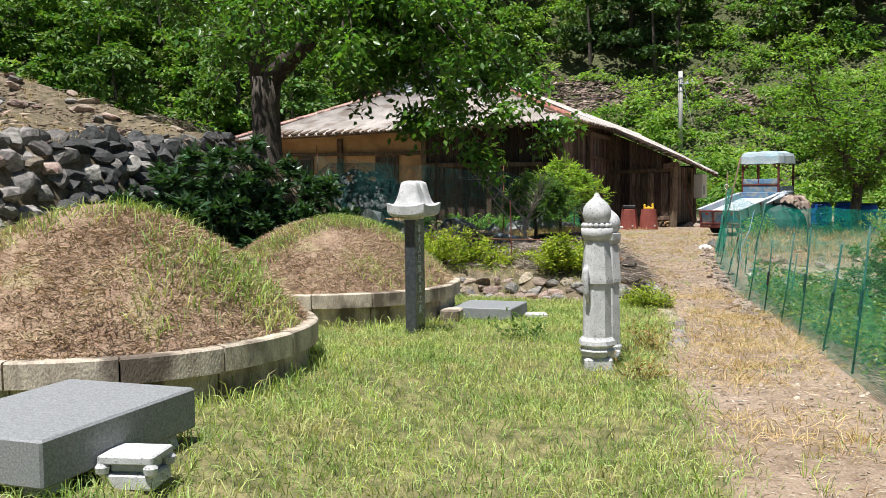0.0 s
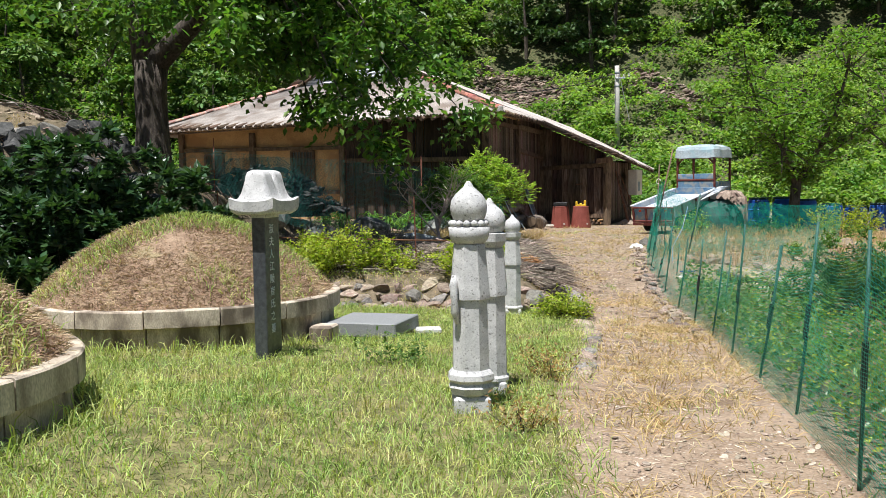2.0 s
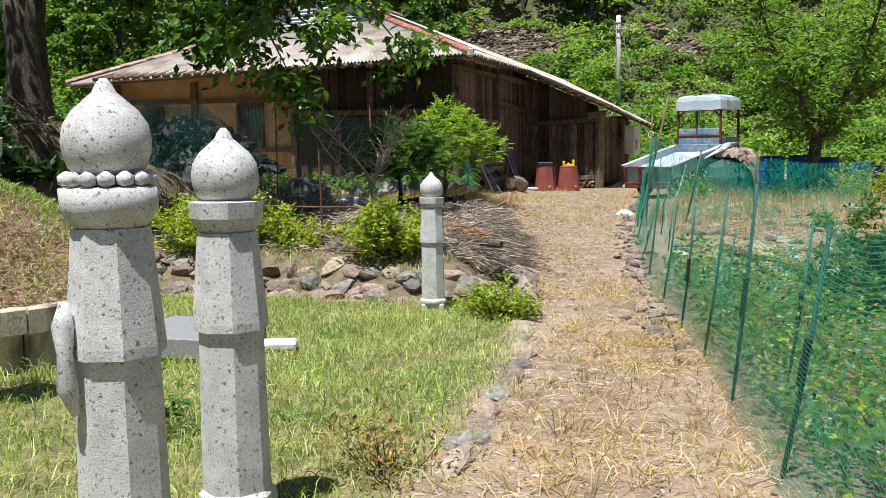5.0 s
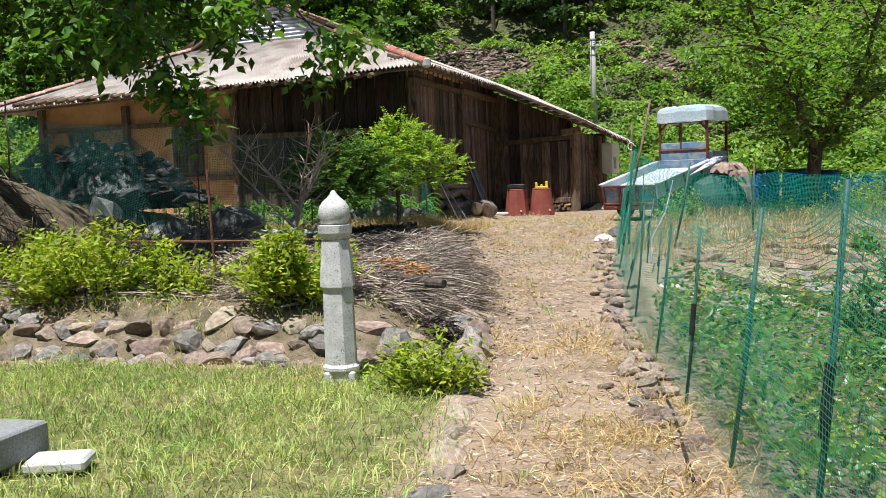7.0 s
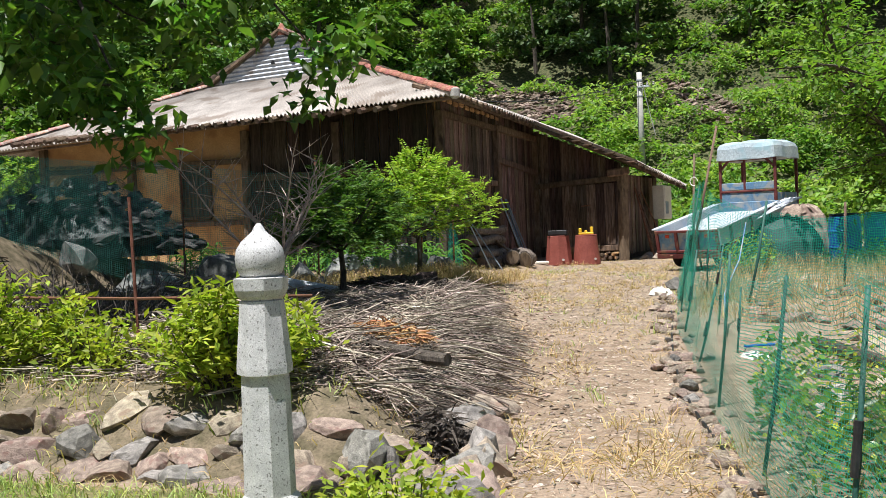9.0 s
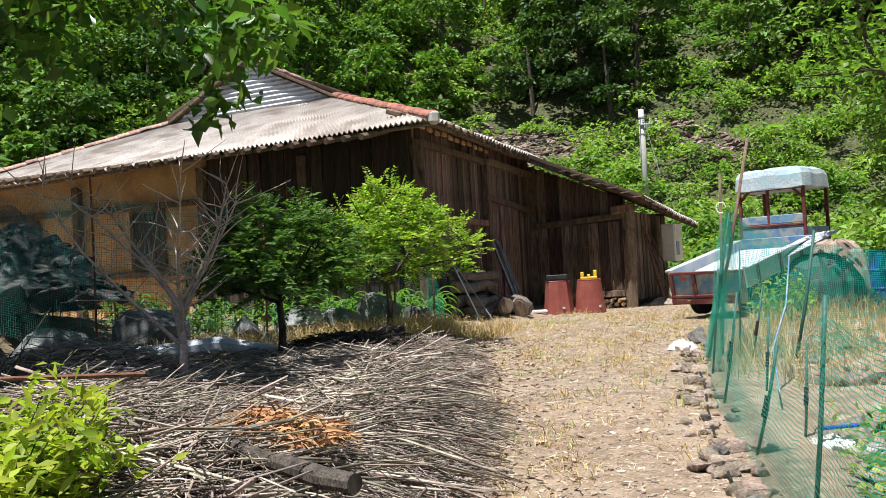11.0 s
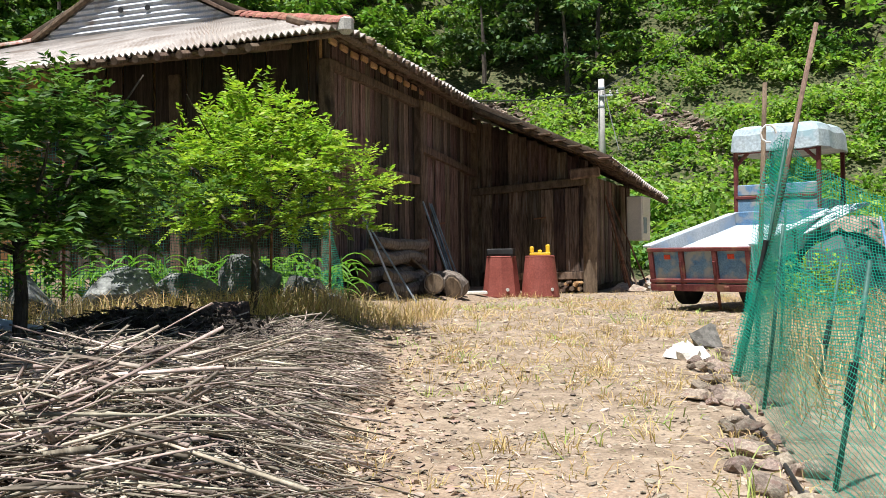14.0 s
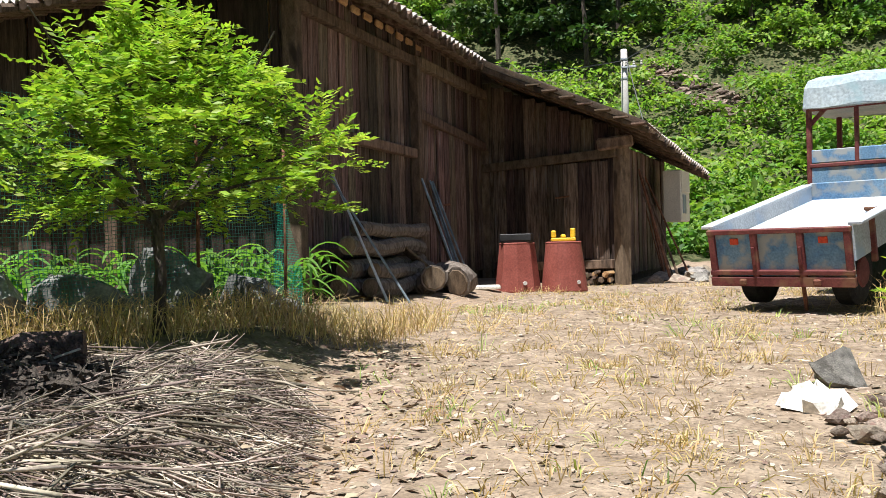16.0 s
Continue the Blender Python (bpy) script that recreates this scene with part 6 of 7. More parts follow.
def heap_of(name, label, category, at, radius, height, count, length, mat, seed):
    nr = np.random.default_rng(seed)
    x0, y0 = at
    t = thing(name, label, category, (x0, y0, gz(x0, y0) + float(brush_height(x0, y0)) * 0.8))
    a, r = nr.uniform(0, math.tau, count), radius * np.sqrt(nr.random(count))
    p = np.stack([r * np.cos(a), r * np.sin(a) * 0.7, height * (1 - (r / radius) ** 2) * nr.random(count) ** 0.5], 1)
    d = nr.normal(size=p.shape) * [1, 1, 0.3]
    blades("needles", p, d, nr.uniform(0.5, 1.2, count) * length, length * 0.12, mat, 0.2, "blade", t)
    return t


heap_of("dead_conifer_branch", "rust-brown dead conifer twigs on the brush", "dead branch", (-3.35, 18.1), 0.42, 0.16, 900, 0.12, STRAW, 84)
heap_of("dead_conifer_branch", "rust-brown dried foliage beside the pile", "dead branch", (-4.75, 20.2), 0.14, 0.08, 130, 0.12, STRAW, 85)
heap_of("bark_heap", "dark heap of rotten bark on the brush pile", "bark heap", (-5.45, 23.75), 0.80, 0.15, 3000, 0.15, BARK, 86)


def log_thing(name, label, p, q, r, seed, mat=BARK, ends=True):
    rng = random.Random(seed)
    t = thing(name, label, "log", p)
    p, q = Vector(p), Vector(q)
    pts = [Vector((0, 0, 0)).lerp(q - p, k / 5) + Vector((rng.uniform(-1, 1), rng.uniform(-1, 1), rng.uniform(-1, 1))) * r * 0.4 for k in range(6)]
    part("trunk_piece", Geo().tube(pts, [r * rng.uniform(0.85, 1.1) for _ in pts], 10), mat, t, smooth=False)
    if ends:
        d = (pts[0] - pts[1]).normalized()
        part("cut_end", Geo().tube([pts[0] + d * 0.002, pts[0] + d * 0.012], [r * 0.86, r * 0.80], 10), BEAM, t, "pale sawn end")
    return t


ROTTEN = material("rotten red-brown bark", (0.07, 0.045, 0.035), (0.20, 0.14, 0.11), 14, 0.95, 1.0, 60, (0.035, 0.025, 0.02), 9, 0.4, dist=0.03)
log_thing("branch_log", "dark crooked branch lying on the brush", (-3.45, 17.75, 0.22), (-2.55, 17.35, 0.10), 0.045, 1)
log_thing("rotten_log", "dark rotten log at the edge of the brush", (-5.75, 23.65, 0.24), (-4.95, 24.05, 0.30), 0.085, 2, ROTTEN)
log_thing("rotten_log", "broken decayed log on the yard edge", (-5.55, 23.55, 0.17), (-4.82, 23.75, 0.20), 0.06, 3, ROTTEN)
stump = heap_of("rotten_stump", "crumbled red-brown rotten stump by the edging", "stump", (-2.35, 16.6), 0.2, 0.3, 500, 0.14, BARK, 88)

# ---- the yard ----
def barrel(at, label, turn, sides):
    x, y = at
    t = thing("rubber_tub", label, "tub", (x, y, gz(x, y)), turn, group="red tubs by the barn")
    part("shell", Geo().lathe([(0.335, 0.0), (0.34, 0.02), (0.262, 0.70), (0.266, 0.72), (0.245, 0.732), (0.05, 0.735)], (0, 0, 0), sides), RUBBER, t, smooth=False)
    part("bung", Geo().tube([(0.10, -0.29, 0.14), (0.105, -0.325, 0.14)], [0.03, 0.03], 8), CONCRETE, t, "pale plug")
    return t


barrel((-5.30, 34.55), "upturned red-brown rubber tub with a black tray on it", 12, 8)
barrel((-4.62, 34.62), "upturned red-brown rubber tub with a yellow crate on it", 30, 28)
tray = thing("black_tray", "black plastic tray lying on an upturned tub", "tray", (-5.30, 34.55, gz(-5.3, 34.55) + 0.735), 5)
part("tray_floor", Geo().box((0.46, 0.36, 0.03), (0, 0, 0.02), bevel=0.01), BLACK, tray)
for sx, sy, wx, wy in ((0, 0.17, 0.46, 0.03), (0, -0.17, 0.46, 0.03), (0.215, 0, 0.03, 0.36), (-0.215, 0, 0.03, 0.36)):
    part("rim", Geo().box((wx, wy, 0.10), (sx, sy, 0.075), bevel=0.008), BLACK, tray)
crate = thing("yellow_crate", "small bright yellow plastic crate on an upturned tub", "crate", (-4.62, 34.62, gz(-4.6, 34.6) + 0.735), 12)
part("crate_floor", Geo().box((0.36, 0.26, 0.05), (0, 0, 0.025), bevel=0.01), YELLOW, crate)
for sx, hh in ((-0.14, 0.11), (0.0, 0.05), (0.14, 0.14)):
    part("lug", Geo().box((0.07, 0.18, hh), (sx, 0, 0.05 + hh / 2), bevel=0.015), YELLOW, crate)


def trailer():
    """A two-wheel tiller trailer, tail to the yard and nose raised."""
    t = thing("tiller_trailer", "maroon and faded blue farm trailer with a pale bed", "trailer", (-1.87, 30.3, 0.0))
    t.matrix_basis = pose(-1.84, 30.0, 0.24, 11.0, 0, -27)
    W, L, H = 1.34, 2.45, 0.50
    part("bed", Geo().box((W - 0.04, L - 0.02, 0.04), (0, L / 2, 0.36), bevel=0.005), TRAILER_WHITE, t, "pale worn steel bed")
    tail = part("tailgate", Geo().box((W, 0.03, H - 0.06), (0, 0.0, 0.27), bevel=0.006), TRAILER_BLUE, t, "worn blue-grey tailgate in a maroon frame")
    for x in (-W / 2 + 0.03, -0.22, 0.22, W / 2 - 0.03):
        part("upright", Geo().box((0.06, 0.05, H - 0.02), (x, -0.03, 0.26), bevel=0.006), TRAILER_RED, tail)
    for z, w in ((0.03, 0.09), (0.115, 0.045), (0.505, 0.045)):
        part("frame_rail", Geo().box((W + 0.02, 0.05, w), (0, -0.034, z), bevel=0.006), TRAILER_RED, tail)
    for x in (-0.42, 0.42):
        part("reflector", Geo().box((0.085, 0.012, 0.06), (x, -0.022, 0.41), bevel=0.004), RED_LAMP, tail, "red reflector")
    for x in (-0.22, 0.22):
        part("hinge", Geo().tube([(x, -0.07, 0.20), (x, -0.075, 0.36)], 0.018, 6), TRAILER_RED, tail)
    for x in (-0.35, 0.35):
        part("hook", Geo().box((0.07, 0.05, 0.06), (x, -0.06, 0.03), bevel=0.012), RUST, tail)
    for s in (-1, 1):
        side = part("side_panel", Geo().box((0.03, L, 0.34), (s * W / 2, L / 2, 0.38), bevel=0.006), TRAILER_WHITE, t)
        part("side_rim", Geo().box((0.12, L, 0.03), (s * (W / 2 + 0.03), L / 2, 0.545), bevel=0.006), TRAILER_WHITE, side)
        for y in (0.4, 1.2, 2.0):
            part("rib", Geo().box((0.05, 0.05, 0.40), (s * (W / 2 + 0.03), y, 0.32), bevel=0.006), TRAILER_RED, side)
    part("front_panel", Geo().box((W, 0.03, 0.34), (0, L, 0.40), bevel=0.006), TRAILER_BLUE, t)
    part("handle", Geo().tube([(0.28, 1.55, 0.385), (0.28, 1.45, 0.42), (0.42, 1.45, 0.42), (0.42, 1.55, 0.385)], 0.02, 6), RUST, t)
    part("axle", Geo().tube([(-0.52, 0.5, 0.0), (0.52, 0.5, 0.0)], 0.03, 8), RUST, t)
    part("chassis", Geo().box((0.08, L, 0.08), (-0.3, L / 2, 0.28)).box((0.08, L, 0.08), (0.3, L / 2, 0.28)), TRAILER_RED, t)
    for s in (-1, 1):
        w = part("wheel", Geo().tube([(s * 0.34, 0.5, 0.0), (s * 0.37, 0.5, 0.0), (s * 0.51, 0.5, 0.0), (s * 0.54, 0.5, 0.0)], [0.26, 0.31, 0.31, 0.26], 24), TYRE, t, "black treaded tyre")
        part("rim", Geo().tube([(s * 0.545, 0.5, 0.0), (s * 0.56, 0.5, 0.0)], [0.15, 0.13], 16), TRAILER_RED, w)
    part("prop_leg", Geo().tube([(0.15, 0.1, 0.0), (0.15, 0.12, -0.28)], 0.02, 6), RUST, t)
    return t


RED_LAMP = material("red reflector", (0.55, 0.05, 0.02), (0.65, 0.08, 0.03), 8, 0.4, 0.1, 40)
trailer()


def tiller_cab():
    t = thing("tractor_cab", "blue farm tractor cab with pale canopy and open windows", "tractor cab", (-0.78, 32.7, 0.20), -24)
    W, D, z0, z1, z2 = 1.22, 1.1, 0.75, 1.28, 2.0
    part("rear_panel", Geo().box((W, 0.04, z1 - z0 + 0.25), (0, 0, (z0 + z1) / 2 - 0.1), bevel=0.01), TRAILER_BLUE, t, "worn blue steel panel with rust streaks")
    part("mid_panel", Geo().box((W, 0.04, 0.16), (0, 0, z1 + 0.13), bevel=0.01), TRAILER_BLUE, t)
    for x, y in ((-W / 2, 0), (W / 2, 0), (-W / 2, D), (W / 2, D)):
        part("pillar", Geo().box((0.06, 0.06, z2 - z0 + 0.3), (x, y, (z0 + z2) / 2), bevel=0.01), TRAILER_RED, t)
    part("mullion", Geo().box((0.05, 0.05, z2 - z1), (-0.06, -0.005, (z1 + z2) / 2), bevel=0.01), TRAILER_RED, t)
    for z in (z1 + 0.02, z2 - 0.02):
        part("cross_bar", Geo().box((W, 0.06, 0.05), (0, -0.006, z), bevel=0.01), TRAILER_RED, t)
    for s in (-1, 1):
        part("corner_brace", bar_along((s * W / 2, -0.004, z2 - 0.22), (s * (W / 2 - 0.2), -0.004, z2 - 0.02), 0.05, 0.05), TRAILER_RED, t)
        part("side_panel", Geo().box((0.04, D, 0.6), (s * W / 2, D / 2, 0.95), bevel=0.01), TRAILER_BLUE, t)
    loops = []
    for z, g_ in ((z2 - 0.02, 0.12), (z2 + 0.22, 0.10), (z2 + 0.31, 0.06), (z2 + 0.36, -0.06), (z2 + 0.38, -0.25)):
        lp = []
        for i in range(24):
            a = math.tau * i / 24
            c, s = math.cos(a), math.sin(a)
            k = (abs(c) ** 6 + abs(s) ** 6) ** (-1 / 6)
            lp.append(((W / 2 + g_) * k * c, D / 2 + (D / 2 + g_ + 0.05) * k * s, z + 0.015 * math.sin(a * 7)))
        loops.append(lp)
    part("canopy", Geo().rings(loops), CANOPY, t, "pale weathered plastic canopy")
    part("engine_block", Geo().box((0.9, 1.2, 0.7), (0, 0.6, 0.45), bevel=0.08), TRAILER_RED, t)
    for s in (-1, 1):
        part("wheel", Geo().tube([(s * 0.42, 0.5, 0.30), (s * 0.46, 0.5, 0.30), (s * 0.62, 0.5, 0.30), (s * 0.66, 0.5, 0.30)], [0.28, 0.36, 0.36, 0.28], 20), TYRE, t)
    return t


CANOPY = material("weathered canopy", (0.30, 0.37, 0.41), (0.44, 0.50, 0.52), 3, 0.55, 0.25, 30, (0.30, 0.42, 0.46), 2.5, 0.3)
tiller_cab()


def draped(name, label, at, size, mat, seed, peak=0.6):
    """A covered heap: cloth falling in folds over something."""
    x0, y0 = at
    t = thing(name, label, "tarpaulin", (x0, y0, gz(x0, y0)))
    sx, sy, sz = size
    loops, n_ = [], 36
    for k in (0.0, 0.12, 0.35, 0.6, 0.8, 0.93, 1.0):
        r = math.cos(k * math.pi / 2) ** peak if k < 1 else 0.03
        loops.append([(sx / 2 * r * math.cos(math.tau * i / n_) * (1 + 0.10 * noise.noise(Vector((i * 0.9, k * 2, seed)))), sy / 2 * r * math.sin(math.tau * i / n_) * (1 + 0.10 * noise.noise(Vector((i * 0.9, k * 2, seed + 5)))),
                       sz * math.sin(k * math.pi / 2) + 0.07 * noise.noise(Vector((i * 0.6, k * 3, seed + 9)))) for i in range(n_)])
    part("cover", Geo().rings(loops), mat, t)
    return t


BLANKET = material("faded brown blanket", (0.22, 0.16, 0.125), (0.38, 0.30, 0.24), 5, 0.95, 0.5, 40, (0.16, 0.11, 0.09), 3, 0.4)
DARK_TARP = material("dark green sheet", (0.015, 0.04, 0.035), (0.04, 0.08, 0.07), 3, 0.6, 0.4, 30)
draped("covered_heap", "heap under a faded brown blanket and dark sheet", (0.25, 32.3), (1.25, 1.3, 1.2), BLANKET, 2)
draped("covered_heap", "low heap under dark green sheeting", (-0.2, 31.3), (1.7, 1.3, 0.95), DARK_TARP, 4)
lid = thing("corrugated_sheet", "pale metal sheet leaning over the covered heap", "metal sheet", (-0.45, 31.0, 0.75))
part("sheet", bar_along((-0.95, 0, -0.15), (0.55, 0.5, 0.55), 0.9, 0.03), TRAILER_WHITE, lid)


def drum(at, h, label, mat=TARP_BLUE):
    x, y = at
    t = thing("blue_drum", label, "drum", (x, y, gz(x, y)), group="blue drums by the fruit tree")
    part("shell", Geo().lathe([(0.30, 0.0), (0.31, 0.05), (0.31, h * 0.32), (0.325, h * 0.34), (0.31, h * 0.36), (0.31, h * 0.66), (0.325, h * 0.68), (0.31, h * 0.70), (0.30, h - 0.04), (0.27, h), (0.05, h)], (0, 0, 0), 24), mat, t, smooth=False)
    part("lid", Geo().lathe([(0.28, 0.0), (0.29, 0.02), (0.27, 0.05), (0.03, 0.05)], (0, 0, h), 24), DARK_TARP, t)
    return t


for x, y, h in ((1.05, 32.0, 0.95), (1.75, 32.4, 0.95), (2.35, 31.9, 0.9), (3.1, 32.3, 0.75), (3.7, 31.8, 0.7), (4.4, 32.2, 0.75)):
    drum((x, y), h, "dark blue plastic drum among the weeds")


def pole():
    x, y = -6.1, 60.0
    z = gz(x, y)
    t = thing("utility_pole", "tall round concrete utility pole with small crossarm", "utility pole", (x, y, z - 0.2))
    top = 8.55 - z
    part("shaft", Geo().tube([(0, 0, -0.3), (0, 0, top * 0.5), (0, 0, top)], [0.17, 0.15, 0.13], 12), CONCRETE, t, smooth=True)
    part("crossarm", Geo().box((0.6, 0.08, 0.08), (0.2, -0.15, top - 0.75), bevel=0.01), ZINC, t)
    for dx in (0.1, 0.4, 0.7):
        part("insulator", Geo().lathe([(0.04, 0), (0.06, 0.05), (0.04, 0.10), (0.05, 0.15), (0.02, 0.2)], (dx, -0.15, top - 0.71), 8), CONCRETE, t)
    for z1 in (top - 0.4, top - 1.2):
        part("band", Geo().lathe([(0.15, -0.04), (0.155, 0.0), (0.15, 0.04)], (0, 0, z1), 12), ZINC, t)
    return t


pole()
for k, (a, b, dip) in enumerate((((-6.1, 60, 7.9), (-12.0, 43.0, 5.6), 0.5), ((-6.1, 60, 7.9), (12, 95, 30), 1.5), ((-6.0, 60, 8.0), (-5.2, 58, 5.0), 0.05))):
    w = thing("overhead_cable", "thin dark cable strung from the utility pole", "cable", a)
    a, b = Vector(a), Vector(b)
    part("wire", Geo().tube([(b - a) * (i / 10) + Vector((0, 0, -dip * math.sin(math.pi * i / 10))) for i in range(11)], 0.022, 4), BLACK, w)

box = thing("meter_box", "cream steel meter cabinet on the barn wall", "cabinet", (-3.35, 39.2, 1.0), 82)
body = part("body", Geo().box((0.85, 0.34, 0.95), (0, -0.15, 0.45), bevel=0.02), WHITE_BOX, box)
part("window_pane", Geo().box((0.30, 0.02, 0.35), (-0.15, -0.325, 0.30), bevel=0.006), PIPE, body)
part("cabinet_door", Geo().box((0.78, 0.02, 0.40), (0, -0.325, 0.72), bevel=0.006), WHITE_BOX, body)


# ---- wood and tools against the barn ----
rw = random.Random(91)
for i, (dx, y0, y1, z, r) in enumerate(((0.16, 30.7, 33.3, 0.13, 0.14), (0.42, 30.9, 33.1, 0.11, 0.12), (0.18, 30.8, 33.4, 0.38, 0.12), (0.40, 31.0, 33.2, 0.33, 0.10), (0.22, 30.6, 33.2, 0.61, 0.11), (0.20, 31.0, 33.5, 0.82, 0.09))):
    log_thing("stacked_log", "long grey weathered log stacked against the plank wall", (-6.66 + dx, y0, gz(-6.4, y0) + z), (-6.60 + dx, y1, gz(-6.4, y1) + z), r, 100 + i, LOGWOOD)
for i, (x, y, r) in enumerate(((-5.95, 32.2, 0.17), (-5.75, 32.75, 0.20), (-5.85, 33.25, 0.13))):
    log_thing("sawn_log", "short sawn grey log lying before the stack", (x + 0.15, y - 0.22, gz(x, y) + r * 0.9), (x - 0.25, y + 0.3, gz(x, y) + r * 0.9), r, 120 + i, LOGWOOD)
for i in range(40):
    y, x = rw.uniform(35.9, 36.3), rw.uniform(-5.1, -4.1)
    k = (x + 6.6) / 2.65
    yy = 37.7 - 1.25 * k - rw.uniform(0.12, 0.4)
    r = rw.uniform(0.03, 0.055)
    t = thing("kindling", "split firewood stick stacked under the barn door", "firewood", (x, yy, gz(x, yy) + rw.uniform(0.03, 0.22)), rw.uniform(-30, 30), group="kindling under the barn door")
    part("stick", Geo().tube([(0, -0.18, 0), (0, 0.18, 0.0)], [r, r * 0.9], 5), CLAY if rw.random() < 0.25 else BEAM, t)
def leaning(name, label, p, q, r, mat, category="pole"):
    t = thing(name, label, category, p)
    part("rod", Geo().tube([(0, 0, 0), Vector(q) - Vector(p)], [r, r], 6), mat, t)
    return t


for i in range(9):
    y = 33.9 + rw.uniform(0, 0.55)
    leaning("leaning_rod", "grey metal rod leaning against the barn wall", (-6.05 + rw.uniform(-0.2, 0.25), y - 0.15 + rw.uniform(-0.2, 0.3), gz(-6, y)), (-6.58, y + 0.1, rw.uniform(1.1, 1.75)), rw.uniform(0.012, 0.024), PIPE if i % 3 else BEAM)
leaning("leaning_rod", "pale blue rod leaning on the wall by the logs", (-5.9, 30.6, 0.0), (-6.72, 31.0, 1.55), 0.016, TRAILER_WHITE)
leaning("leaning_rod", "pale rod leaning on the wall by the logs", (-5.75, 30.9, 0.0), (-6.70, 30.9, 1.50), 0.014, PIPE)
plank_t = thing("leaning_plank", "grey broken plank leaning over the log pile", "plank", (-5.95, 33.3, 0.05))
part("board", bar_along((0, 0, 0), (-0.55, -1.35, 0.85), 0.16, 0.035), BEAM, plank_t)
for i in range(9):
    x = -3.55 + rw.uniform(-0.1, 0.4)
    y = 37.0 + rw.uniform(0, 1.6)
    leaning("tool_handle", "long wooden tool leaning against the barn end", (x + 0.25, y - 0.3, gz(x, y)), (-3.72, y + 0.2, rw.uniform(1.0, 1.9)), rw.uniform(0.012, 0.022), BEAM if i % 2 else RUST, "tool")
for i in range(10):
    x, y = -3.3 + rw.uniform(-0.2, 0.6), 36.6 + rw.uniform(0, 2.2)
    s = rw.uniform(0.2, 0.42)
    ob = stone("rock", (x, y, gz(x, y)), (s * 1.3, s, s * 0.7), None, i % 2 == 0, rw)
    tagged(ob, "rough grey stone lying by the barn end", "rock", "stones by the barn end")
slabx = thing("pale_board", "pale flat board lying before the rods", "board", (-5.75, 34.0, gz(-5.75, 34.0)), 15)
part("board", Geo().box((0.6, 0.35, 0.05), (0, 0, 0.03), bevel=0.01), WHITE_BOX, slabx)

# ---- rocks, corn and rods before the house ----
rr = random.Random(95)
BOULDER_GREY = material("weathered grey boulder", (0.10, 0.105, 0.10), (0.25, 0.25, 0.23), 5, 0.9, 0.5, 30, vary=0.3)
for x, y, sx, sz in ((-8.1, 23.9, 0.85, 0.85), (-7.5, 25.0, 0.7, 0.62), (-7.1, 25.6, 0.75, 0.6), (-6.75, 26.6, 0.7, 0.55), (-6.45, 27.2, 0.8, 0.75), (-6.2, 27.8, 0.7, 0.5), (-9.3, 23.3, 0.9, 0.6), (-10.4, 23.2, 0.8, 0.7), (-7.0, 24.6, 0.35, 0.28), (-5.9, 27.75, 0.45, 0.2)):
    ob = stone("boulder", (x, y, gz(x, y) - 0.05), (sx, sx * 0.8, sz), None, False, rr, 0.05, STONES_DARK)
    ob.material_slots[0].link = 'OBJECT'
    ob.material_slots[0].material = BOULDER_GREY
    tagged(ob, "large grey boulder at the garden's edge", "boulder", "boulders before the house")


def corn(at, seed):
    rng = random.Random(seed)
    x, y = at
    t = thing("maize_plant", "young green maize plant with arching blades", "maize plant", (x, y, gz(x, y)), group="maize before the house")
    roots, dirs = [], []
    g = Geo()
    h = rng.uniform(0.35, 0.6)
    g.tube([(0, 0, -0.02), (0.01, 0, h * 0.6), (0, 0.01, h)], [0.014, 0.012, 0.006], 6)
    part("stem", g, LEAF_MAIZE, t)
    lf = Geo()
    for i in range(8):
        a, z = rng.uniform(0, math.tau), h * (0.2 + 0.1 * i)
        ln = rng.uniform(0.35, 0.6)
        c, s = math.cos(a), math.sin(a)
        v = []
        for k in range(6):
            u = k / 5
            px, pz, w = ln * u * 0.8, z + ln * (0.75 * u - 0.85 * u * u), 0.03 * math.sin(math.pi * (0.12 + 0.88 * u)) + 0.001
            v += [(c * px - s * w, s * px + c * w, pz + 0.012), (c * px, s * px, pz), (c * px + s * w, s * px - c * w, pz + 0.012)]
        f = []
        for k in range(5):
            f += [(3 * k, 3 * k + 1, 3 * k + 4, 3 * k + 3), (3 * k + 1, 3 * k + 2, 3 * k + 5, 3 * k + 4)]
        lf.add(v, f)
    part("blade_leaves", lf, LEAF_MAIZE, t, "arching green blades", smooth=True)
    return t


LEAF_MAIZE = material("maize blades", (0.09, 0.20, 0.035), (0.15, 0.28, 0.06), 4, 0.5, 0, 0, vary=0.25, leaf=0.4)
for i in range(85):
    k = rr.random() ** 1.6
    corn((-6.6 - 5.5 * k + rr.uniform(-0.3, 0.3), 28.4 - 4.0 * k + rr.uniform(0, 1.8)), 300 + i)

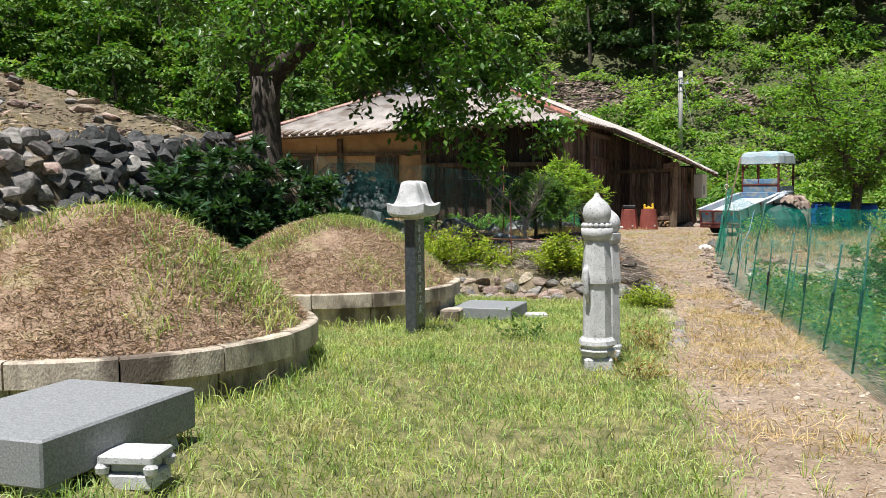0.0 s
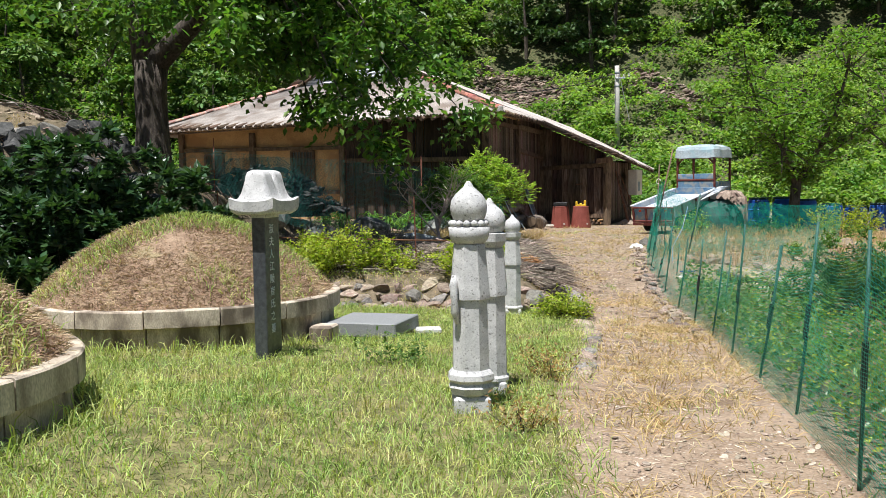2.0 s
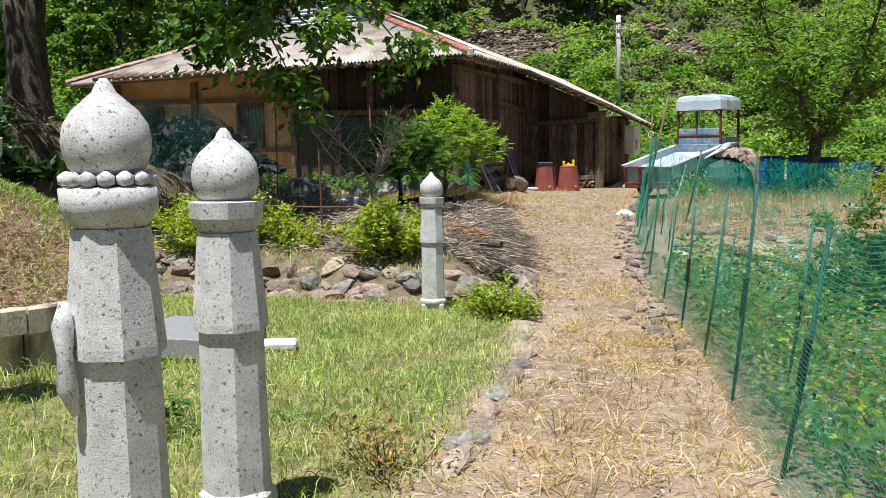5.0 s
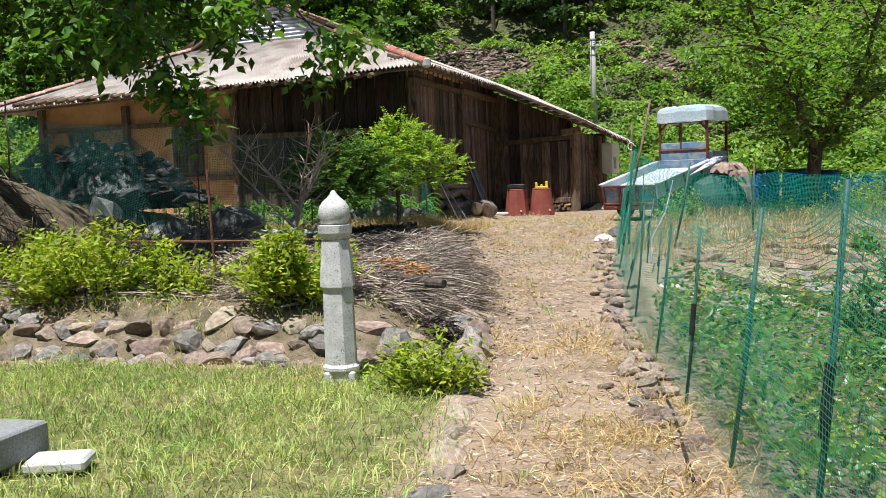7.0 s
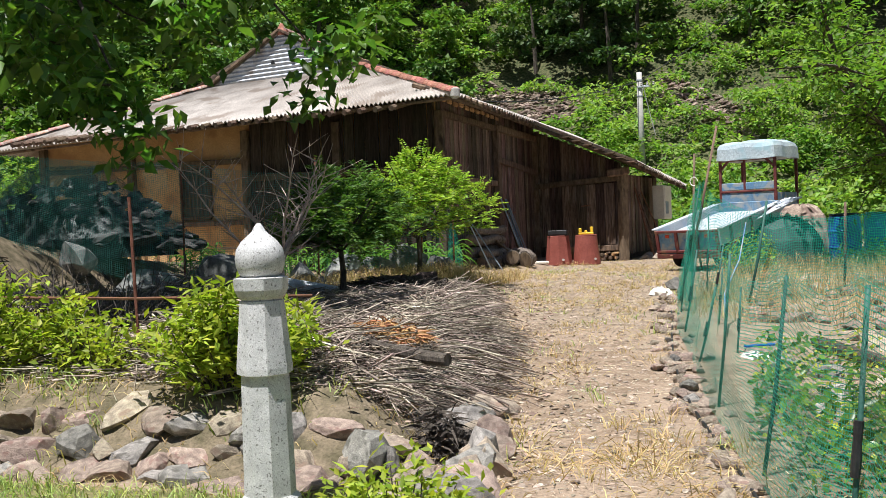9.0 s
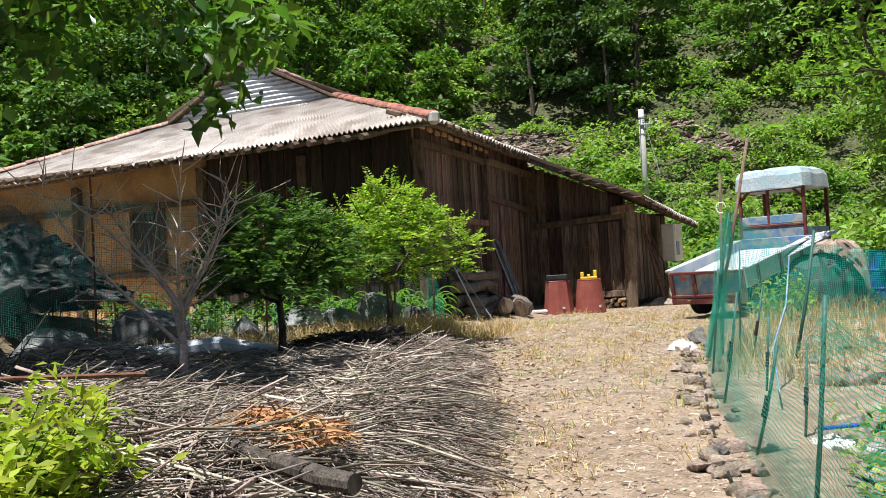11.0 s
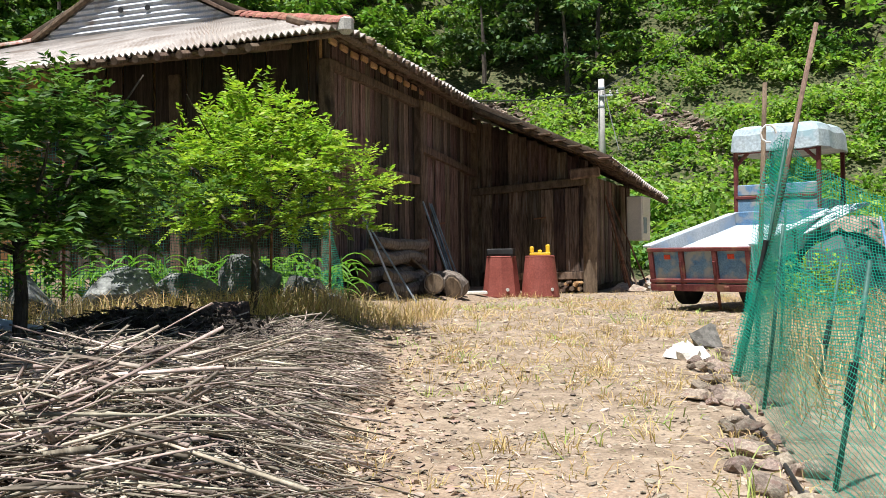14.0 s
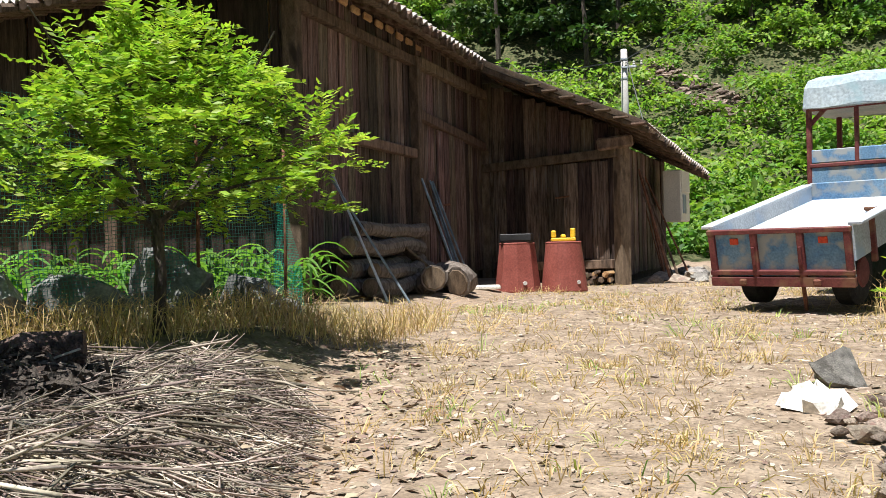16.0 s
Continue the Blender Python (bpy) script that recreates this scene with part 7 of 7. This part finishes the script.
rod = thing("rusty_rod_frame", "rusty thin iron rods standing in the brush", "iron rod")
part("upright_rod", Geo().tube([(-4.79, 17.1, gz(-4.79, 17.1) - 0.1), (-4.82, 17.1, 1.31)], 0.012, 6), RUST, rod)
part("upright_rod", Geo().tube([(-8.9, 17.9, gz(-8.9, 17.9) - 0.1), (-8.9, 17.9, 1.45)], 0.012, 6), RUST, rod)
part("cross_rod", Geo().tube([(-11.5, 18.6, 0.62), (-8.9, 17.9, 0.60), (-4.8, 17.1, 0.58), (-3.6, 17.5, 0.55)], 0.012, 6), RUST, rod)
sheet = thing("plastic_sheet", "crumpled pale plastic sheet along the brush", "plastic sheet", (-7.6, 23.0, gz(-7.6, 23.0)), 20)
part("sheet", Geo().tube([(-1.6, 0, 0.1), (-0.8, 0.05, 0.16), (0, 0, 0.13), (0.8, 0.04, 0.17), (1.5, 0, 0.08)], [0.05, 0.09, 0.08, 0.10, 0.04], 8), TRAILER_WHITE, sheet)


def rubble_heap():
    rng = random.Random(96)
    h = thing("slate_heap", "dark heap of flat field stones under green netting", "stone heap", (-11.6, 24.6, gz(-11.6, 24.6)))
    # stones, core and net have the tree's shade in their colour
    for i in range(330):
        a, r = rng.uniform(0, math.tau), math.sqrt(rng.random())
        z = 1.25 * (1 - r * r) * rng.random() ** 0.35
        s = rng.uniform(0.13, 0.34)
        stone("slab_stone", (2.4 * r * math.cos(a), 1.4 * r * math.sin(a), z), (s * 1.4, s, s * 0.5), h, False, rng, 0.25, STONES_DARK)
    g, n_ = Geo(), 40
    loops = []
    for k in (0.0, 0.3, 0.6, 0.85, 1.0):
        r = 1 - k
        loops.append([(2.1 * max(r, 0.02) * math.cos(math.tau * i / n_) , 1.2 * max(r, 0.02) * math.sin(math.tau * i / n_), 0.35 + 1.25 * (1 - r * r)) for i in range(n_)])
    part("core", Geo().rings([[(p[0] * 0.95, p[1] * 0.95, p[2] * 0.8 - 0.35) for p in lp] for lp in loops]), ROCK_SHADED, h)
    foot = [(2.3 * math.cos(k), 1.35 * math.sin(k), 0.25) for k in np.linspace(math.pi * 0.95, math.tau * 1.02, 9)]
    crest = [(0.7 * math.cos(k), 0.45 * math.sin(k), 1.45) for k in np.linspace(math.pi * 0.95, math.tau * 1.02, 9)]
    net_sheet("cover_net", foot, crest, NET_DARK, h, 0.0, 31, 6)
    return h


rubble_heap()
loops = []
bag = thing("white_sack", "crumpled white sack among stones at the fence end", "sack", (-1.95, 25.45, gz(-1.95, 25.45)), 10)
bag.scale = (1.05, 0.9, 1.2)
loops = []
for k in (0.0, 0.3, 0.6, 0.85, 1.0):
    r = math.cos(k * math.pi / 2) if k < 1 else 0.05
    loops.append([(0.15 * r * math.cos(math.tau * i / 20) * (1 + 0.9 * noise.noise(Vector((i * 0.8, k * 3, 1)))), 0.2 * r * math.sin(math.tau * i / 20) * (1 + 0.5 * noise.noise(Vector((i * 0.8, k * 3, 4)))), 0.07 * math.sin(k * math.pi / 2) + 0.06 * noise.noise(Vector((i * 0.9, k * 4, 8)))) for i in range(20)])
part("cloth", Geo().rings(loops), CLOTH_WHITE, bag)
ob = stone("rock", (-1.80, 25.95, gz(-1.8, 25.95)), (0.34, 0.28, 0.26), None, False, rr)
tagged(ob, "pale grey angular rock at the fence end", "rock")
sack = thing("blue_white_sack", "torn blue and white feed sack behind the net", "sack", (-0.62, 20.6, gz(-0.62, 20.6)), 30)
part("cloth", Geo().rings([[(p[0] * 1.1, p[1] * 0.9, p[2] * 0.8) for p in lp] for lp in loops]), CLOTH_WHITE, sack)
part("print_band", Geo().box((0.30, 0.05, 0.02), (0.02, -0.05, 0.13), bevel=0.005), TARP_BLUE, sack, "blue printed band")
log_thing("dark_pole", "thick dark pole lying among the rubble", (0.0, 21.8, gz(0, 21.8) + 0.08), (1.25, 19.3, gz(1.2, 19.3) + 0.08), 0.07, 200)

# ---- growth behind the fence ----
def weeds(name, label, count, box_, height, size, mat, seed, chance=None):
    nr = np.random.default_rng(seed)
    x0, x1, y0, y1 = box_
    xs, ys = nr.uniform(x0, x1, count), nr.uniform(y0, y1, count)
    keep = xs > fence_x(np.minimum(ys, 24.1)) + 0.12
    keep &= nr.random(count) < np.clip(1.25 - (xs - fence_x(np.minimum(ys, 24.1))) / 4.5, 0, 1) * np.clip((ys - y0) / 1.5, 0, 1)
    if chance is not None:
        keep &= nr.random(count) < chance(xs, ys)
    xs, ys = xs[keep], ys[keep]
    top = height * (0.55 + 0.6 * patchy(xs, ys, 1.1, seed))
    p = np.stack([xs, ys, ground_z(xs, ys, False) + np.maximum(top, 0.04) * nr.random(len(xs)) ** 0.6], 1)
    d = nr.normal(size=p.shape) * [1, 1, 0.5] + [0, 0, 0.2]
    ob = blades(name, p, d, nr.uniform(0.6, 1.4, len(p)) * size, nr.uniform(0.4, 0.7, len(p)) * size, mat, 0.15, "leaf")
    return tagged(ob, label, "weeds", kind="stuff")


weeds("weeds", "leafy green weeds crowding behind the net fence", 36000, (-0.6, 6.5, 1.0, 19.5), 0.75, 0.075, LEAF_TREE, 121)
weeds("weeds", "low pale green weeds behind the net fence", 13000, (-0.6, 4.0, 1.0, 22), 0.35, 0.06, LEAF_AZALEA, 122)
azalea("dense dark green bush behind the net fence", (2.25, 17.3), 2.3, 1.4, 131, LEAF_SHRUB, 9500, "round_bush", 0.08, 2.2)
azalea("yellow-green bush beside the blue drums", (2.9, 28.0), 1.6, 1.0, 132, LEAF_AZALEA, 2600, "round_bush", 0.08)
azalea("leafy weed bush by the covered heap", (-0.7, 28.6), 0.8, 0.75, 133, LEAF_LIGHT, 700, "weed_bush", 0.09)
azalea("leafy weed bush under the fruit tree", (1.2, 28.9), 1.4, 0.5, 134, LEAF_TREE, 900, "weed_bush", 0.10)
grass_patch("tall_dry_grass", "tall straw-coloured grass behind the fence end", 9000, (-1.6, 4.0, 23, 30, lambda xs, ys: (xs > -1.4 + 0.05 * (ys - 24)) * 0.8), (0.2, 0.6), 0.006, GRASS_DRY, 64, 0.25)
grass_patch("edge_dry_grass", "dry grass fringe along the garden net", 20000, (-9.0, -4.6, 23.4, 28.6, lambda xs, ys: np.clip(1.2 - np.abs(xs + 5.75 + 0.55 * (26.9 - ys)) / 0.8, 0, 1)), (0.12, 0.5), 0.006, GRASS_DRY, 65, 0.35)
grass_patch("edging_weeds", "green grass and weeds among the edging rocks", 5000, (-9.0, -1.9, 15.5, 16.9, lambda xs, ys: np.clip(1.4 * patchy(xs, ys, 1.6, 31.0) + 0.25, 0, 1)), (0.06, 0.2), 0.009, GRASS, 69)
grass_patch("edging_straw", "dry grass among the edging rocks", 6000, (-9.0, -1.9, 15.6, 17.2, lambda xs, ys: np.clip(1.4 * patchy(xs, ys, 1.3, 41.0) + 0.3, 0, 1)), (0.05, 0.16), 0.006, GRASS_DRY, 70, 0.8)
grass_patch("ring_grass", "longer green grass at the foot of the grave rings", 26000, (-8, -3, 4, 14.2, lambda xs, ys: np.clip(1 - np.abs(np.minimum(np.abs(np.hypot(xs + 5.15, ys - 6.25) - 1.78), np.abs(np.hypot(xs + 6.0, ys - 12.05) - 1.95))) / 0.22, 0, 1) * ((np.hypot(xs + 5.15, ys - 6.25) > 1.64) & (np.hypot(xs + 6.0, ys - 12.05) > 1.76))), (0.10, 0.30), 0.009, GRASS, 71, 0.35)
litter("bank_litter", "dead leaves and bark bits on the bank slope", 15000, (-18, -10.8, 6, 22), lambda xs, ys: np.clip(0.7 + patchy(xs, ys, 0.5, 91.0), 0, 1), (0.06, 0.25), 0.035, CHIP_DARK, 75)
tufts("bank_grass", "dry grass tufts on the bank slope", 260, 24, (-17, -10.6, 6, 22), lambda xs, ys: np.clip(0.5 + patchy(xs, ys, 0.5, 95.0), 0, 1), (0.08, 0.25), GRASS_DRY, 76, 0.08, 0.7)
